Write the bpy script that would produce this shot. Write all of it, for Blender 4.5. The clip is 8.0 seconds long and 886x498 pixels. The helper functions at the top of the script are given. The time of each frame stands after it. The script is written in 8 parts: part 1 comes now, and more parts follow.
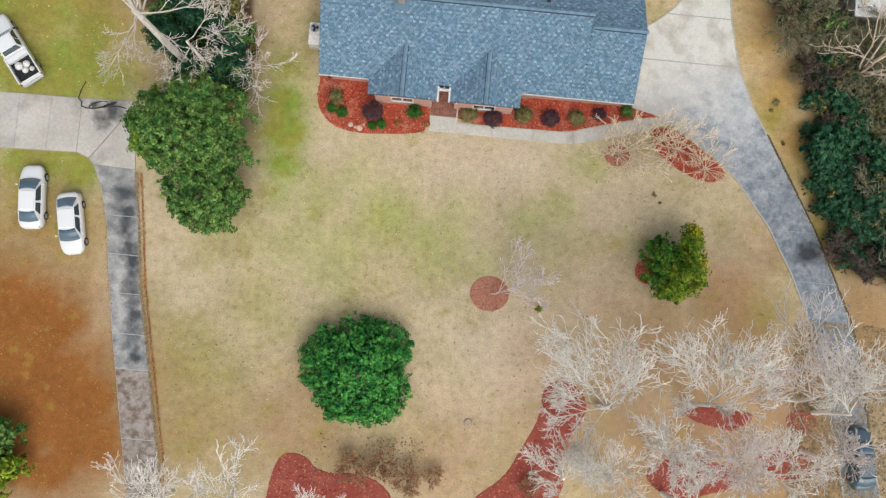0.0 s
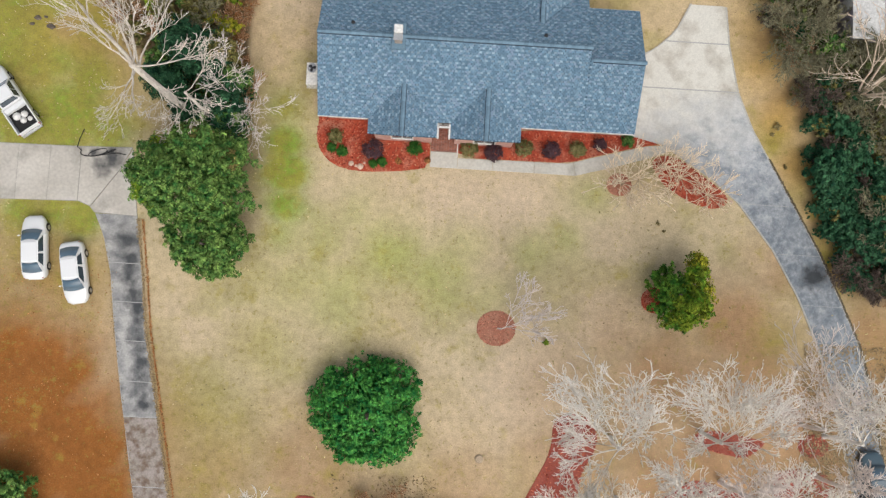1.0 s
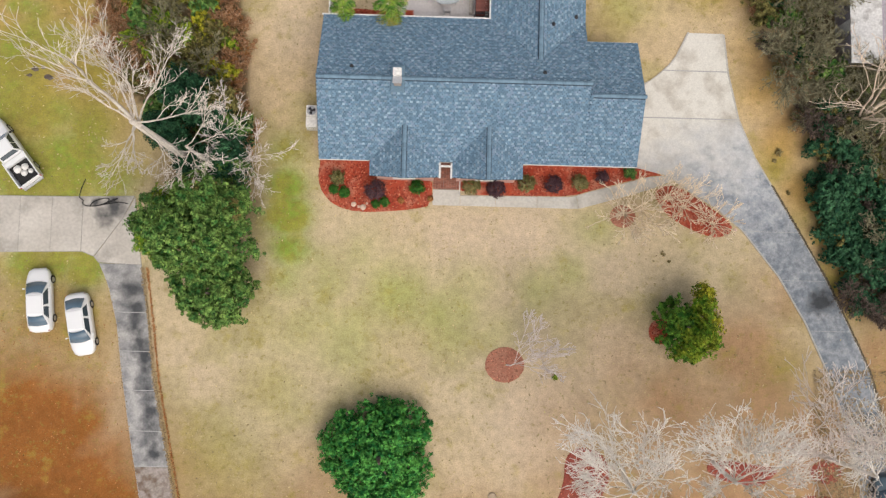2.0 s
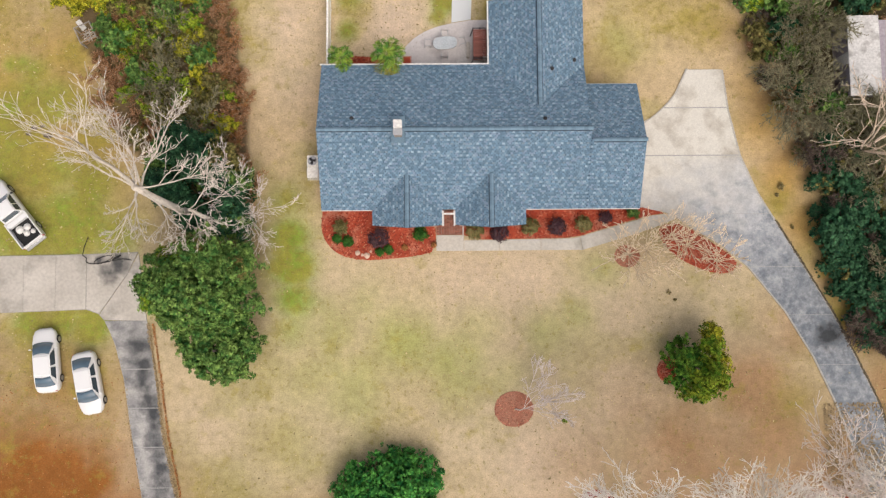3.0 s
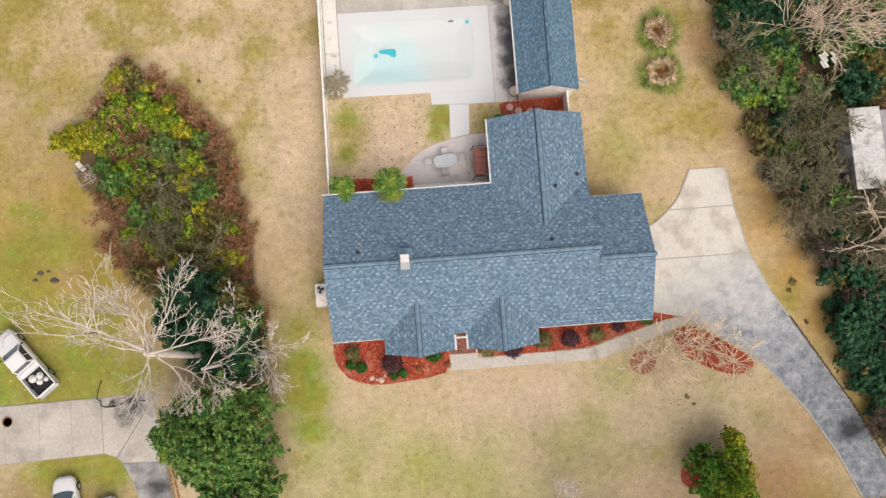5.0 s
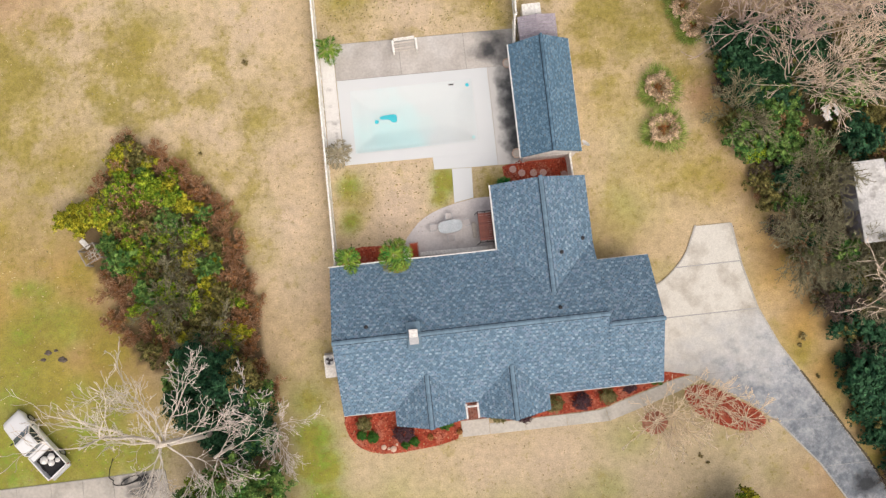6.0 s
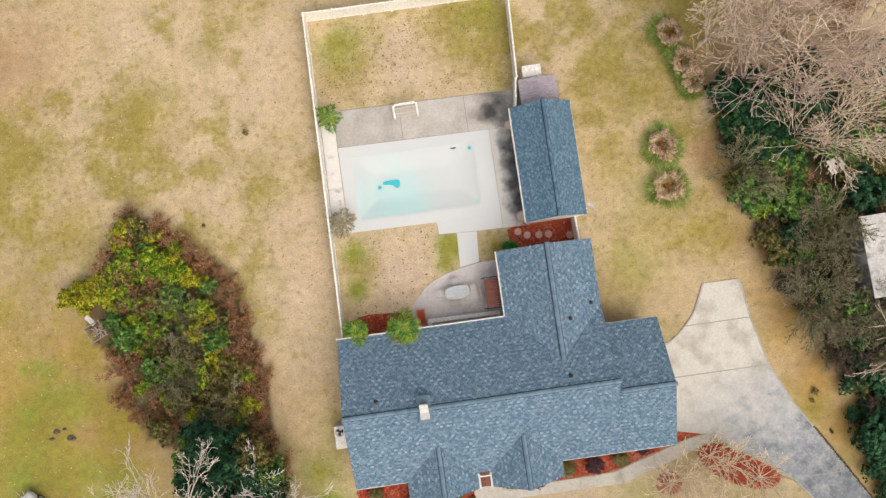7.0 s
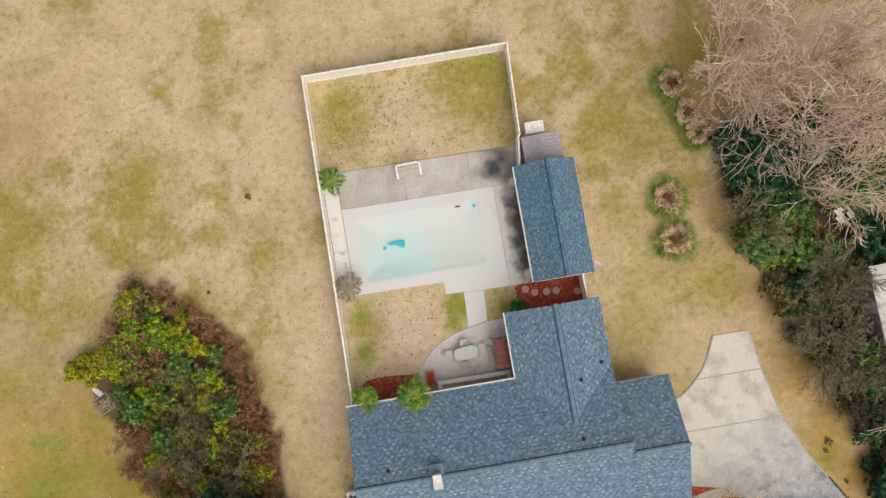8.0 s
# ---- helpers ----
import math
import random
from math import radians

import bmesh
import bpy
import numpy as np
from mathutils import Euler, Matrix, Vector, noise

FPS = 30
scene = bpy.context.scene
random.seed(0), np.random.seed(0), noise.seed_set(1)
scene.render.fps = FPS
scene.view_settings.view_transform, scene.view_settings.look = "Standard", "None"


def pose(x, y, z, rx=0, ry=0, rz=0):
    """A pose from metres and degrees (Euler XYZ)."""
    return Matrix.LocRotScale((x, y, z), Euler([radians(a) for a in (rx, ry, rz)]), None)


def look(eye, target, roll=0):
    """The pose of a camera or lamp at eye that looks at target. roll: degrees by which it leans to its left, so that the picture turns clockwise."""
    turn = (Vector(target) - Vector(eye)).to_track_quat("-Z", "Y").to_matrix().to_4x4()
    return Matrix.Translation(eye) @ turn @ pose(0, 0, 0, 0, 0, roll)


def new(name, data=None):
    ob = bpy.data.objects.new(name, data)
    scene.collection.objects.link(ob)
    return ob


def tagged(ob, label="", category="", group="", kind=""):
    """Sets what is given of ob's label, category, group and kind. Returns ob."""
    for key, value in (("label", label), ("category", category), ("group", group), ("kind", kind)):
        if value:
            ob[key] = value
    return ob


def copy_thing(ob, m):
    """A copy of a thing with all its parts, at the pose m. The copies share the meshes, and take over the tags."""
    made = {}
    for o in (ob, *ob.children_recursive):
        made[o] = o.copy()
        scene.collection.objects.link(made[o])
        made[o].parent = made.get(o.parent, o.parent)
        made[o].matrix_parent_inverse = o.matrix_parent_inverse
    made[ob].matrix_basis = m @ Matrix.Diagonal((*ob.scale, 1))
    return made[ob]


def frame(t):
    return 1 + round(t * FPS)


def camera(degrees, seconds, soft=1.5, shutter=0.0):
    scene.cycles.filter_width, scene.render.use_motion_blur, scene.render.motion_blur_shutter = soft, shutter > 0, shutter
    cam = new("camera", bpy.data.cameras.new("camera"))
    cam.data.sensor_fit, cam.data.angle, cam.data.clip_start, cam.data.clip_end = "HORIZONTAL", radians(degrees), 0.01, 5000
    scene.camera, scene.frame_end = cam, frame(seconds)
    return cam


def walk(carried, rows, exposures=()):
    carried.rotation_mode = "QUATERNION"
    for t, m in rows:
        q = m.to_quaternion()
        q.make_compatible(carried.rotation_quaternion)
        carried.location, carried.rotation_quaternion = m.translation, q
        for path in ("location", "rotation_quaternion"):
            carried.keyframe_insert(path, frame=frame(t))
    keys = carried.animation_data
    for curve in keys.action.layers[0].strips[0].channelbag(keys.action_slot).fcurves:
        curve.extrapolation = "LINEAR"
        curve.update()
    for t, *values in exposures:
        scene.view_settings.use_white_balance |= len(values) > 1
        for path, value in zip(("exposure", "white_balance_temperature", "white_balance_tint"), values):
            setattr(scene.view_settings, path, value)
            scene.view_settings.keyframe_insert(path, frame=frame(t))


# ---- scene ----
EXPOSURE = 0.12
cam = camera(61.7, 8.0, soft=1.35)
PATH = [
    (0.0, 1.343, 1.077, 56.376, 3.238, -1.097, 5.276),
    (0.5, 1.064, 2.415, 56.36, 3.274, -1.054, 4.31),
    (1.0, 0.815, 3.742, 56.369, 3.329, -0.979, 3.339),
    (1.5, 0.566, 5.076, 56.38, 3.409, -0.918, 2.355),
    (3.0, -0.142, 9.965, 56.545, 3.535, -0.821, -0.517),
    (3.5, -0.236, 11.984, 56.589, 3.613, -0.714, -1.473),
    (4.0, -0.282, 14.172, 56.657, 3.654, -0.588, -2.398),
    (4.5, -0.32, 16.409, 56.723, 3.794, -0.457, -3.332),
    (6.0, -0.256, 23.827, 56.959, 3.863, -0.092, -6.2),
    (6.5, -0.172, 26.316, 56.983, 3.907, 0.003, -7.097),
    (7.0, -0.091, 28.78, 56.981, 3.953, 0.066, -7.956),
    (7.5, -0.032, 31.26, 56.979, 3.877, 0.072, -8.839),
    (8.0, 0.12, 33.663, 56.924, 3.695, 0.146, -9.678),
]
walk(cam, [(t, pose(x, y, z, rx, ry, rz)) for t, x, y, z, rx, ry, rz in PATH], [(0.0, EXPOSURE - 0.09, 6280, 8.5), (1.5, EXPOSURE - 0.06, 6520, 11), (3.5, EXPOSURE - 0.01, 6880, 15), (6.0, EXPOSURE + 0.01, 6880, 15), (7.0, EXPOSURE - 0.04, 6960, 12.5), (8.0, EXPOSURE - 0.24, 7050, 12)])

# ---- world and light: a bright overcast winter day ----
SUN_ELEV, SUN_ROT = radians(54), radians(156)
world = bpy.data.worlds.new("overcast_sky")
scene.world = world
world.use_nodes = True
_wn = world.node_tree.nodes
_sky = _wn.new("ShaderNodeTexSky")
_sky.sky_type = "NISHITA"
_sky.sun_disc = False
_sky.sun_elevation, _sky.sun_rotation = SUN_ELEV, SUN_ROT
_sky.dust_density, _sky.ozone_density = 4.0, 0.6
# cloud takes most of the blue out of the sky's light
_cloud = _wn.new("ShaderNodeHueSaturation")
_cloud.inputs["Saturation"].default_value = 0.45
world.node_tree.links.new(_sky.outputs[0], _cloud.inputs["Color"])
world.node_tree.links.new(_cloud.outputs[0], _wn["Background"].inputs[0])
_wn["Background"].inputs[1].default_value = 0.14
_sun = bpy.data.lights.new("sun", "SUN")
_sun.energy, _sun.angle, _sun.color = 1.45, radians(70), (1.0, 0.925, 0.82)
sun = new("sun", _sun)
sun.matrix_world = look((100 * math.cos(SUN_ELEV) * math.sin(SUN_ROT), 100 * math.cos(SUN_ELEV) * math.cos(SUN_ROT), 100 * math.sin(SUN_ELEV)), (0, 0, 0))

# ---- materials ----


def mat(name, c1, c2, scale=1.0, rough=0.85, bump=0.3, fine=12.0, mix=0.5, island=0.0, rand=0.0, metal=0.0, palette=(), spots=(), stain=None, world_space=False, transmission=0.0, coat=0.0, spec=0.3, grain=0.35, spot=(0.045, 0.05, 0.055)):
    """A surface of two colours mixed by noise at two scales; island, rand: how far pieces vary in brightness; palette: colours that
    pieces take by chance; stain: (colour, scale, low, high); spots: (x, y, radius) of dark marks on the ground."""
    m = bpy.data.materials.new(name)
    m.use_nodes = True
    nt = m.node_tree
    n, l = nt.nodes, nt.links
    b = n["Principled BSDF"]
    b.inputs["Roughness"].default_value = rough
    b.inputs["Metallic"].default_value = metal
    b.inputs["Specular IOR Level"].default_value = spec
    b.inputs["Coat Weight"].default_value = coat
    b.inputs["Transmission Weight"].default_value = transmission
    if world_space or spots:
        co = n.new("ShaderNodeNewGeometry").outputs["Position"]
    else:
        co = n.new("ShaderNodeTexCoord").outputs["Object"]

    def noise_at(s, detail=3.0):
        t = n.new("ShaderNodeTexNoise")
        t.inputs["Scale"].default_value, t.inputs["Detail"].default_value = s, detail
        l.new(co, t.inputs["Vector"])
        return t.outputs["Fac"]

    def blend(fac, a, bb, kind="MIX"):
        x = n.new("ShaderNodeMix")
        x.data_type, x.blend_type = "RGBA", kind
        for sock, v in ((x.inputs["Factor"], fac), (x.inputs["A"], a), (x.inputs["B"], bb)):
            if isinstance(v, bpy.types.NodeSocket):
                l.new(v, sock)
            elif isinstance(v, (int, float)):
                sock.default_value = v
            else:
                sock.default_value = (*v, 1)
        return x.outputs["Result"]

    def span(v, lo, hi, a=0.0, bb=1.0):
        r = n.new("ShaderNodeMapRange")
        r.inputs["From Min"].default_value, r.inputs["From Max"].default_value = lo, hi
        r.inputs["To Min"].default_value, r.inputs["To Max"].default_value = a, bb
        l.new(v, r.inputs["Value"])
        return r.outputs["Result"]

    big, small = noise_at(scale), noise_at(scale * fine, 2.0)
    col = blend(span(big, 0.5 - mix * 0.5, 0.5 + mix * 0.5), c1, c2)
    if palette:
        ramp = n.new("ShaderNodeValToRGB")
        ramp.color_ramp.interpolation = "CONSTANT"
        e = ramp.color_ramp.elements
        while len(e) < len(palette):
            e.new(0.5)
        for i, c in enumerate(palette):
            e[i].position, e[i].color = i / len(palette), (*c, 1)
        l.new(n.new("ShaderNodeNewGeometry").outputs["Random Per Island"], ramp.inputs["Fac"])
        col = blend(0.75, col, ramp.outputs["Color"])
    if stain:
        col = blend(span(noise_at(stain[1], 5.0), stain[2], stain[3]), col, stain[0])
    for x, y, r in spots:
        d = n.new("ShaderNodeVectorMath")
        d.operation = "DISTANCE"
        d.inputs[1].default_value = (x, y, 0.06)
        l.new(co, d.inputs[0])
        wob = n.new("ShaderNodeMath")
        wob.operation = "MULTIPLY_ADD"
        wob.inputs[1].default_value, wob.inputs[2].default_value = r * 2.6, -r * 1.3
        l.new(noise_at(0.9 / r, 5.0), wob.inputs[0])
        add = n.new("ShaderNodeMath")
        l.new(d.outputs["Value"], add.inputs[0])
        l.new(wob.outputs[0], add.inputs[1])
        col = blend(span(add.outputs[0], r * 1.3, r * 0.2, 0.0, 0.88), col, spot)
    col = blend(grain, col, blend(span(small, 0.3, 0.7), (0.45, 0.45, 0.45), (1.35, 1.35, 1.35)), "MULTIPLY") if bump or island else col
    for amount, node, out in ((island, "ShaderNodeNewGeometry", "Random Per Island"), (rand, "ShaderNodeObjectInfo", "Random")):
        if amount:
            v = span(n.new(node).outputs[out], 0, 1, 1 - amount, 1 + amount)
            g = n.new("ShaderNodeCombineColor")
            for i in range(3):
                l.new(v, g.inputs[i])
            col = blend(1.0, col, g.outputs[0], "MULTIPLY")
    l.new(col, b.inputs["Base Color"])
    if bump:
        bp = n.new("ShaderNodeBump")
        bp.inputs["Strength"].default_value, bp.inputs["Distance"].default_value = bump, 0.05
        l.new(small, bp.inputs["Height"])
        l.new(bp.outputs[0], b.inputs["Normal"])
    return m


M_SHINGLE = mat("slate_blue_shingle", (0.135, 0.222, 0.297), (0.165, 0.255, 0.33), 0.5, 0.9, 0.25, 30, 0.6, 0.2,
                palette=((0.134, 0.229, 0.314), (0.108, 0.198, 0.280), (0.154, 0.249, 0.331), (0.121, 0.213, 0.298), (0.168, 0.264, 0.345), (0.132, 0.226, 0.314), (0.170, 0.230, 0.314)))
M_SHINGLEPALE = mat("pale_slate_shingle", (0.205, 0.30, 0.375), (0.26, 0.355, 0.43), 0.8, 0.9, 0.2, 20, 0.6, 0.3)
M_ROOFDECK = mat("roof_underlay", (0.035, 0.075, 0.12), (0.05, 0.095, 0.145), 2.0)
M_RIDGESHADE = mat("ridge_shadow_line", (0.03, 0.05, 0.075), (0.045, 0.07, 0.10), 2.0)
M_RIDGE = mat("ridge_cap_shingle", (0.145, 0.235, 0.31), (0.175, 0.27, 0.345), 1.5, 0.9, 0.2, 14, 0.6, 0.15)
M_BRICK = mat("house_brick", (0.50, 0.27, 0.22), (0.58, 0.38, 0.33), 3.0, 0.9, 0.4, 6, 0.5)
M_BRICKPIECE = mat("stoop_brick", (0.30, 0.12, 0.085), (0.38, 0.18, 0.13), 4.0, 0.9, 0.4, 6, 0.5, rand=0.3)
M_MORTAR = mat("mortar", (0.32, 0.28, 0.25), (0.38, 0.34, 0.30), 6.0)
M_WHITE = mat("white_paint", (0.78, 0.77, 0.74), (0.71, 0.70, 0.66), 0.8, 0.5, 0.05, 9, 0.7)
M_VINYL = mat("white_vinyl", (0.90, 0.89, 0.84), (0.84, 0.83, 0.77), 0.7, 0.45, 0.05, 9, 0.7)
M_GLASSDARK = mat("window_glass", (0.02, 0.025, 0.03), (0.03, 0.035, 0.04), 1.0, 0.08, 0, spec=0.6)
M_CONC = mat("cream_concrete", (0.50, 0.48, 0.42), (0.64, 0.625, 0.57), 0.5, 0.9, 0.2, 12, 0.3, stain=((0.34, 0.32, 0.27), 0.5, 0.52, 0.75), world_space=True, rand=0.04, grain=0.2)
M_JOINT = mat("grey_joint", (0.31, 0.30, 0.27), (0.38, 0.37, 0.33), 2.0)
M_EDGEDARK = mat("dark_edge_bits", (0.085, 0.07, 0.045), (0.14, 0.115, 0.075), 2.0, 0.95, 0.3, 8, 0.5, 0.5)
M_EDGING = mat("pale_concrete_edge", (0.50, 0.49, 0.45), (0.40, 0.385, 0.34), 1.2, 0.9, 0.2, 8, 0.5, world_space=True)
M_JOINTPALE = mat("pale_joint", (0.37, 0.37, 0.36), (0.44, 0.44, 0.42), 2.0)
M_CONCOLD = mat("old_driveway_concrete", (0.315, 0.312, 0.305), (0.435, 0.425, 0.405), 0.8, 0.92, 0.3, 10, 0.3, stain=((0.185, 0.19, 0.195), 0.9, 0.44, 0.70),
                spots=((-22.2, 6.2, 1.1), (-21.9, 4.8, 0.8), (-21.5, 2.2, 0.8), (-21.0, 0.4, 0.7), (-20.3, -4.4, 0.9), (-21.3, 1.3, 0.6), (-20.7, -1.2, 0.9), (-20.6, -2.8, 0.7), (-20.0, -5.8, 0.7), (-21.9, 3.5, 0.7)), rand=0.08, grain=0.28)
M_CONCSLAB = mat("neighbour_slab_concrete", (0.45, 0.42, 0.37), (0.55, 0.52, 0.465), 0.4, 0.92, 0.25, 12, 0.4, stain=((0.27, 0.25, 0.22), 0.5, 0.52, 0.8), spots=((-24.5, 11.9, 0.8), (-23.6, 12.7, 1.0), (-25.4, 12.9, 0.5)), rand=0.05, grain=0.2)
M_CONCEDGE = mat("mossy_slab_end", (0.36, 0.31, 0.28), (0.27, 0.24, 0.20), 0.8, 0.95, 0.4, 9, 0.4, stain=((0.17, 0.12, 0.09), 1.6, 0.45, 0.65), world_space=True, rand=0.06)
M_DECK = mat("bleached_pool_deck", (0.61, 0.645, 0.655), (0.65, 0.68, 0.685), 0.3, 0.8, 0.0, 20, 0.6, world_space=True)
M_DECKGREY = mat("grey_pool_deck", (0.43, 0.40, 0.365), (0.55, 0.525, 0.485), 0.5, 0.9, 0.2, 12, 0.35, stain=((0.58, 0.57, 0.545), 0.35, 0.50, 0.72), spots=((6.3, 43.4, 1.9), (5.6, 42.6, 0.9)), rand=0.05, grain=0.2)
M_DECKDARK = mat("mildewed_deck", (0.62, 0.62, 0.60), (0.56, 0.55, 0.53), 0.5, 0.9, 0.0, 12, 0.4, spots=((6.9, 34.6, 0.9), (6.75, 35.7, 0.95), (6.8, 36.9, 1.0), (6.75, 38.1, 1.05), (6.75, 39.3, 1.0), (6.8, 40.5, 1.0)))
M_PATIO = mat("patio_concrete", (0.57, 0.54, 0.53), (0.67, 0.64, 0.62), 0.4, 0.9, 0.2, 16, 0.5, stain=((0.32, 0.29, 0.28), 0.6, 0.54, 0.8), world_space=True, grain=0.15)
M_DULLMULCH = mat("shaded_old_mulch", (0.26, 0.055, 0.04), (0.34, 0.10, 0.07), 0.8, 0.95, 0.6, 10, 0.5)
M_MULCH = mat("red_mulch", (0.37, 0.052, 0.026), (0.48, 0.10, 0.05), 1.2, 0.95, 0.6, 10, 0.4, stain=((0.50, 0.22, 0.145), 0.9, 0.50, 0.72))
M_FADED = mat("faded_mulch", (0.40, 0.155, 0.10), (0.46, 0.24, 0.16), 1.2, 0.95, 0.6, 10, 0.5)
M_CHIPFADED = mat("faded_chip", (0.42, 0.14, 0.085), (0.48, 0.24, 0.16), 1.0, 0.95, 0.2, 8, 0.6, 0.4)
M_CHIP = mat("mulch_chip", (0.34, 0.06, 0.035), (0.46, 0.12, 0.07), 1.0, 0.95, 0.2, 8, 0.6, 0.45, palette=((0.36, 0.06, 0.035), (0.45, 0.10, 0.05), (0.25, 0.032, 0.02), (0.47, 0.17, 0.10)))
M_POOL = mat("pool_plaster", (0.655, 0.71, 0.735), (0.68, 0.725, 0.745), 0.16, 0.7, 0.0, 10, 0.3, spots=((-3.6, 37.0, 2.9), (-1.8, 36.4, 1.8)), spot=(0.56, 0.77, 0.79))
M_WATER = mat("pool_water", (0.985, 1.0, 1.0), (0.985, 1.0, 1.0), 0.5, 0.02, 0.0, 5, 0.5, transmission=1.0, spec=0.5)
M_CYANPALE = mat("pale_turquoise_plastic", (0.42, 0.74, 0.76), (0.5, 0.78, 0.79), 2.0, 0.6, 0.05)
M_CYAN = mat("turquoise_plastic", (0.03, 0.55, 0.68), (0.05, 0.60, 0.72), 2.0, 0.6, 0.05)
M_SHEDROOF = mat("shed_shingle", (0.10, 0.195, 0.28), (0.12, 0.225, 0.31), 0.5, 0.9, 0.25, 20, 0.6, 0.18,
                 palette=((0.10, 0.197, 0.28), (0.092, 0.18, 0.262), (0.115, 0.215, 0.30), (0.13, 0.23, 0.315)))
M_SHEDPALE = mat("pale_shed_shingle", (0.15, 0.24, 0.30), (0.19, 0.275, 0.335), 0.8, 0.9, 0.2, 20, 0.6, 0.3)
M_MAUVE = mat("faded_metal_roof", (0.36, 0.325, 0.37), (0.42, 0.38, 0.42), 0.6, 0.6, 0.1, 8, 0.6)
M_METAL = mat("galvanised_metal", (0.45, 0.46, 0.47), (0.55, 0.56, 0.57), 2.0, 0.45, 0.05, 8, 0.5, metal=0.6)
M_DARK = mat("dark_metal", (0.025, 0.025, 0.028), (0.045, 0.045, 0.05), 4.0, 0.5, 0.1)
M_RUBBER = mat("black_rubber", (0.02, 0.02, 0.021), (0.035, 0.035, 0.036), 5.0, 0.8, 0.2)
M_CARWHITE = mat("white_car_paint", (0.78, 0.79, 0.79), (0.75, 0.76, 0.76), 0.5, 0.3, 0, coat=0.5, spec=0.5)
# a reflection of the sky is put into this glass's base colour
M_SCREEN = mat("sky_painted_windscreen", (0.06, 0.105, 0.145), (0.11, 0.17, 0.22), 0.9, 0.08, 0, spec=0.8)
M_CARDARK = mat("slate_car_paint", (0.05, 0.085, 0.11), (0.06, 0.10, 0.125), 0.5, 0.3, 0, coat=0.6, spec=0.5)
M_CARGLASS = mat("tinted_car_glass", (0.03, 0.05, 0.065), (0.04, 0.06, 0.075), 1.0, 0.05, 0, spec=0.8)
M_LAMP_RED = mat("red_lamp_lens", (0.35, 0.02, 0.02), (0.4, 0.03, 0.03), 3.0, 0.2, 0)
M_LAMP_CLEAR = mat("clear_lamp_lens", (0.6, 0.62, 0.63), (0.7, 0.72, 0.73), 3.0, 0.15, 0)
M_GLASSGREY = mat("frosted_table_top", (0.42, 0.47, 0.50), (0.55, 0.59, 0.61), 2.0, 0.25, 0.05, 8, 0.5)
M_REDWOOD = mat("stained_redwood", (0.15, 0.055, 0.045), (0.21, 0.08, 0.06), 3.0, 0.7, 0.3, 6, 0.5, rand=0.2)
M_BENCH = mat("bleached_wood", (0.55, 0.50, 0.44), (0.68, 0.64, 0.58), 2.5, 0.8, 0.2, 8, 0.5, rand=0.1)
M_STONE = mat("pink_stepping_stone", (0.58, 0.36, 0.31), (0.66, 0.46, 0.40), 3.0, 0.9, 0.3, 6, 0.5, rand=0.1)
M_ROCK = mat("pale_rock", (0.58, 0.42, 0.32), (0.68, 0.52, 0.42), 3.0, 0.9, 0.5, 6, 0.5)
M_BARK = mat("pale_bark", (0.70, 0.66, 0.60), (0.84, 0.81, 0.76), 2.5, 0.9, 0.4, 8, 0.5, 0.12)
M_BARKPINK = mat("pinkish_grey_bark", (0.64, 0.57, 0.53), (0.78, 0.71, 0.67), 2.5, 0.9, 0.4, 8, 0.5, 0.12)
M_BARKTAN = mat("tan_bark", (0.68, 0.55, 0.43), (0.86, 0.73, 0.60), 2.5, 0.9, 0.4, 8, 0.5, 0.2)
M_STUMP = mat("greyed_stump_wood", (0.36, 0.28, 0.19), (0.45, 0.36, 0.26), 3.0, 0.95, 0.4, 8, 0.5)
M_STRAW = mat("straw_coloured_bark", (0.72, 0.60, 0.43), (0.86, 0.75, 0.58), 2.5, 0.9, 0.3, 8, 0.5, 0.15)
M_GREYWOOD = mat("weathered_grey_wood", (0.27, 0.245, 0.22), (0.38, 0.35, 0.31), 2.5, 0.9, 0.4, 8, 0.5, rand=0.2)
M_BARKDULL = mat("dull_grey_bark", (0.53, 0.475, 0.41), (0.72, 0.665, 0.59), 2.5, 0.9, 0.4, 8, 0.5, 0.2)
M_BARKMAUVE = mat("mauve_brown_bark", (0.42, 0.325, 0.285), (0.60, 0.485, 0.43), 2.5, 0.9, 0.4, 8, 0.5, 0.3)
M_BARKDARK = mat("dark_bark", (0.10, 0.08, 0.065), (0.17, 0.14, 0.115), 2.5, 0.9, 0.5, 8, 0.5)
M_TWIGBROWN = mat("brown_twigs", (0.33, 0.165, 0.07), (0.51, 0.315, 0.165), 1.5, 0.95, 0.2, 6, 0.5, 0.4, palette=((0.34, 0.16, 0.065), (0.50, 0.29, 0.15), (0.25, 0.11, 0.05), (0.62, 0.46, 0.32), (0.40, 0.20, 0.09)))
M_TWIGDARK = mat("dark_purple_brown_twigs", (0.075, 0.055, 0.045), (0.19, 0.145, 0.115), 1.5, 0.95, 0.2, 6, 0.5, 0.6)
M_TWIGGREY = mat("grey_twigs", (0.175, 0.162, 0.09), (0.31, 0.292, 0.185), 1.5, 0.95, 0.2, 6, 0.5, 0.45)


def leafmat(name, c1, c2, island=0.45):
    return mat(name, c1, c2, 1.9, 0.6, 0.0, 5, 0.3, island, spec=0.12)


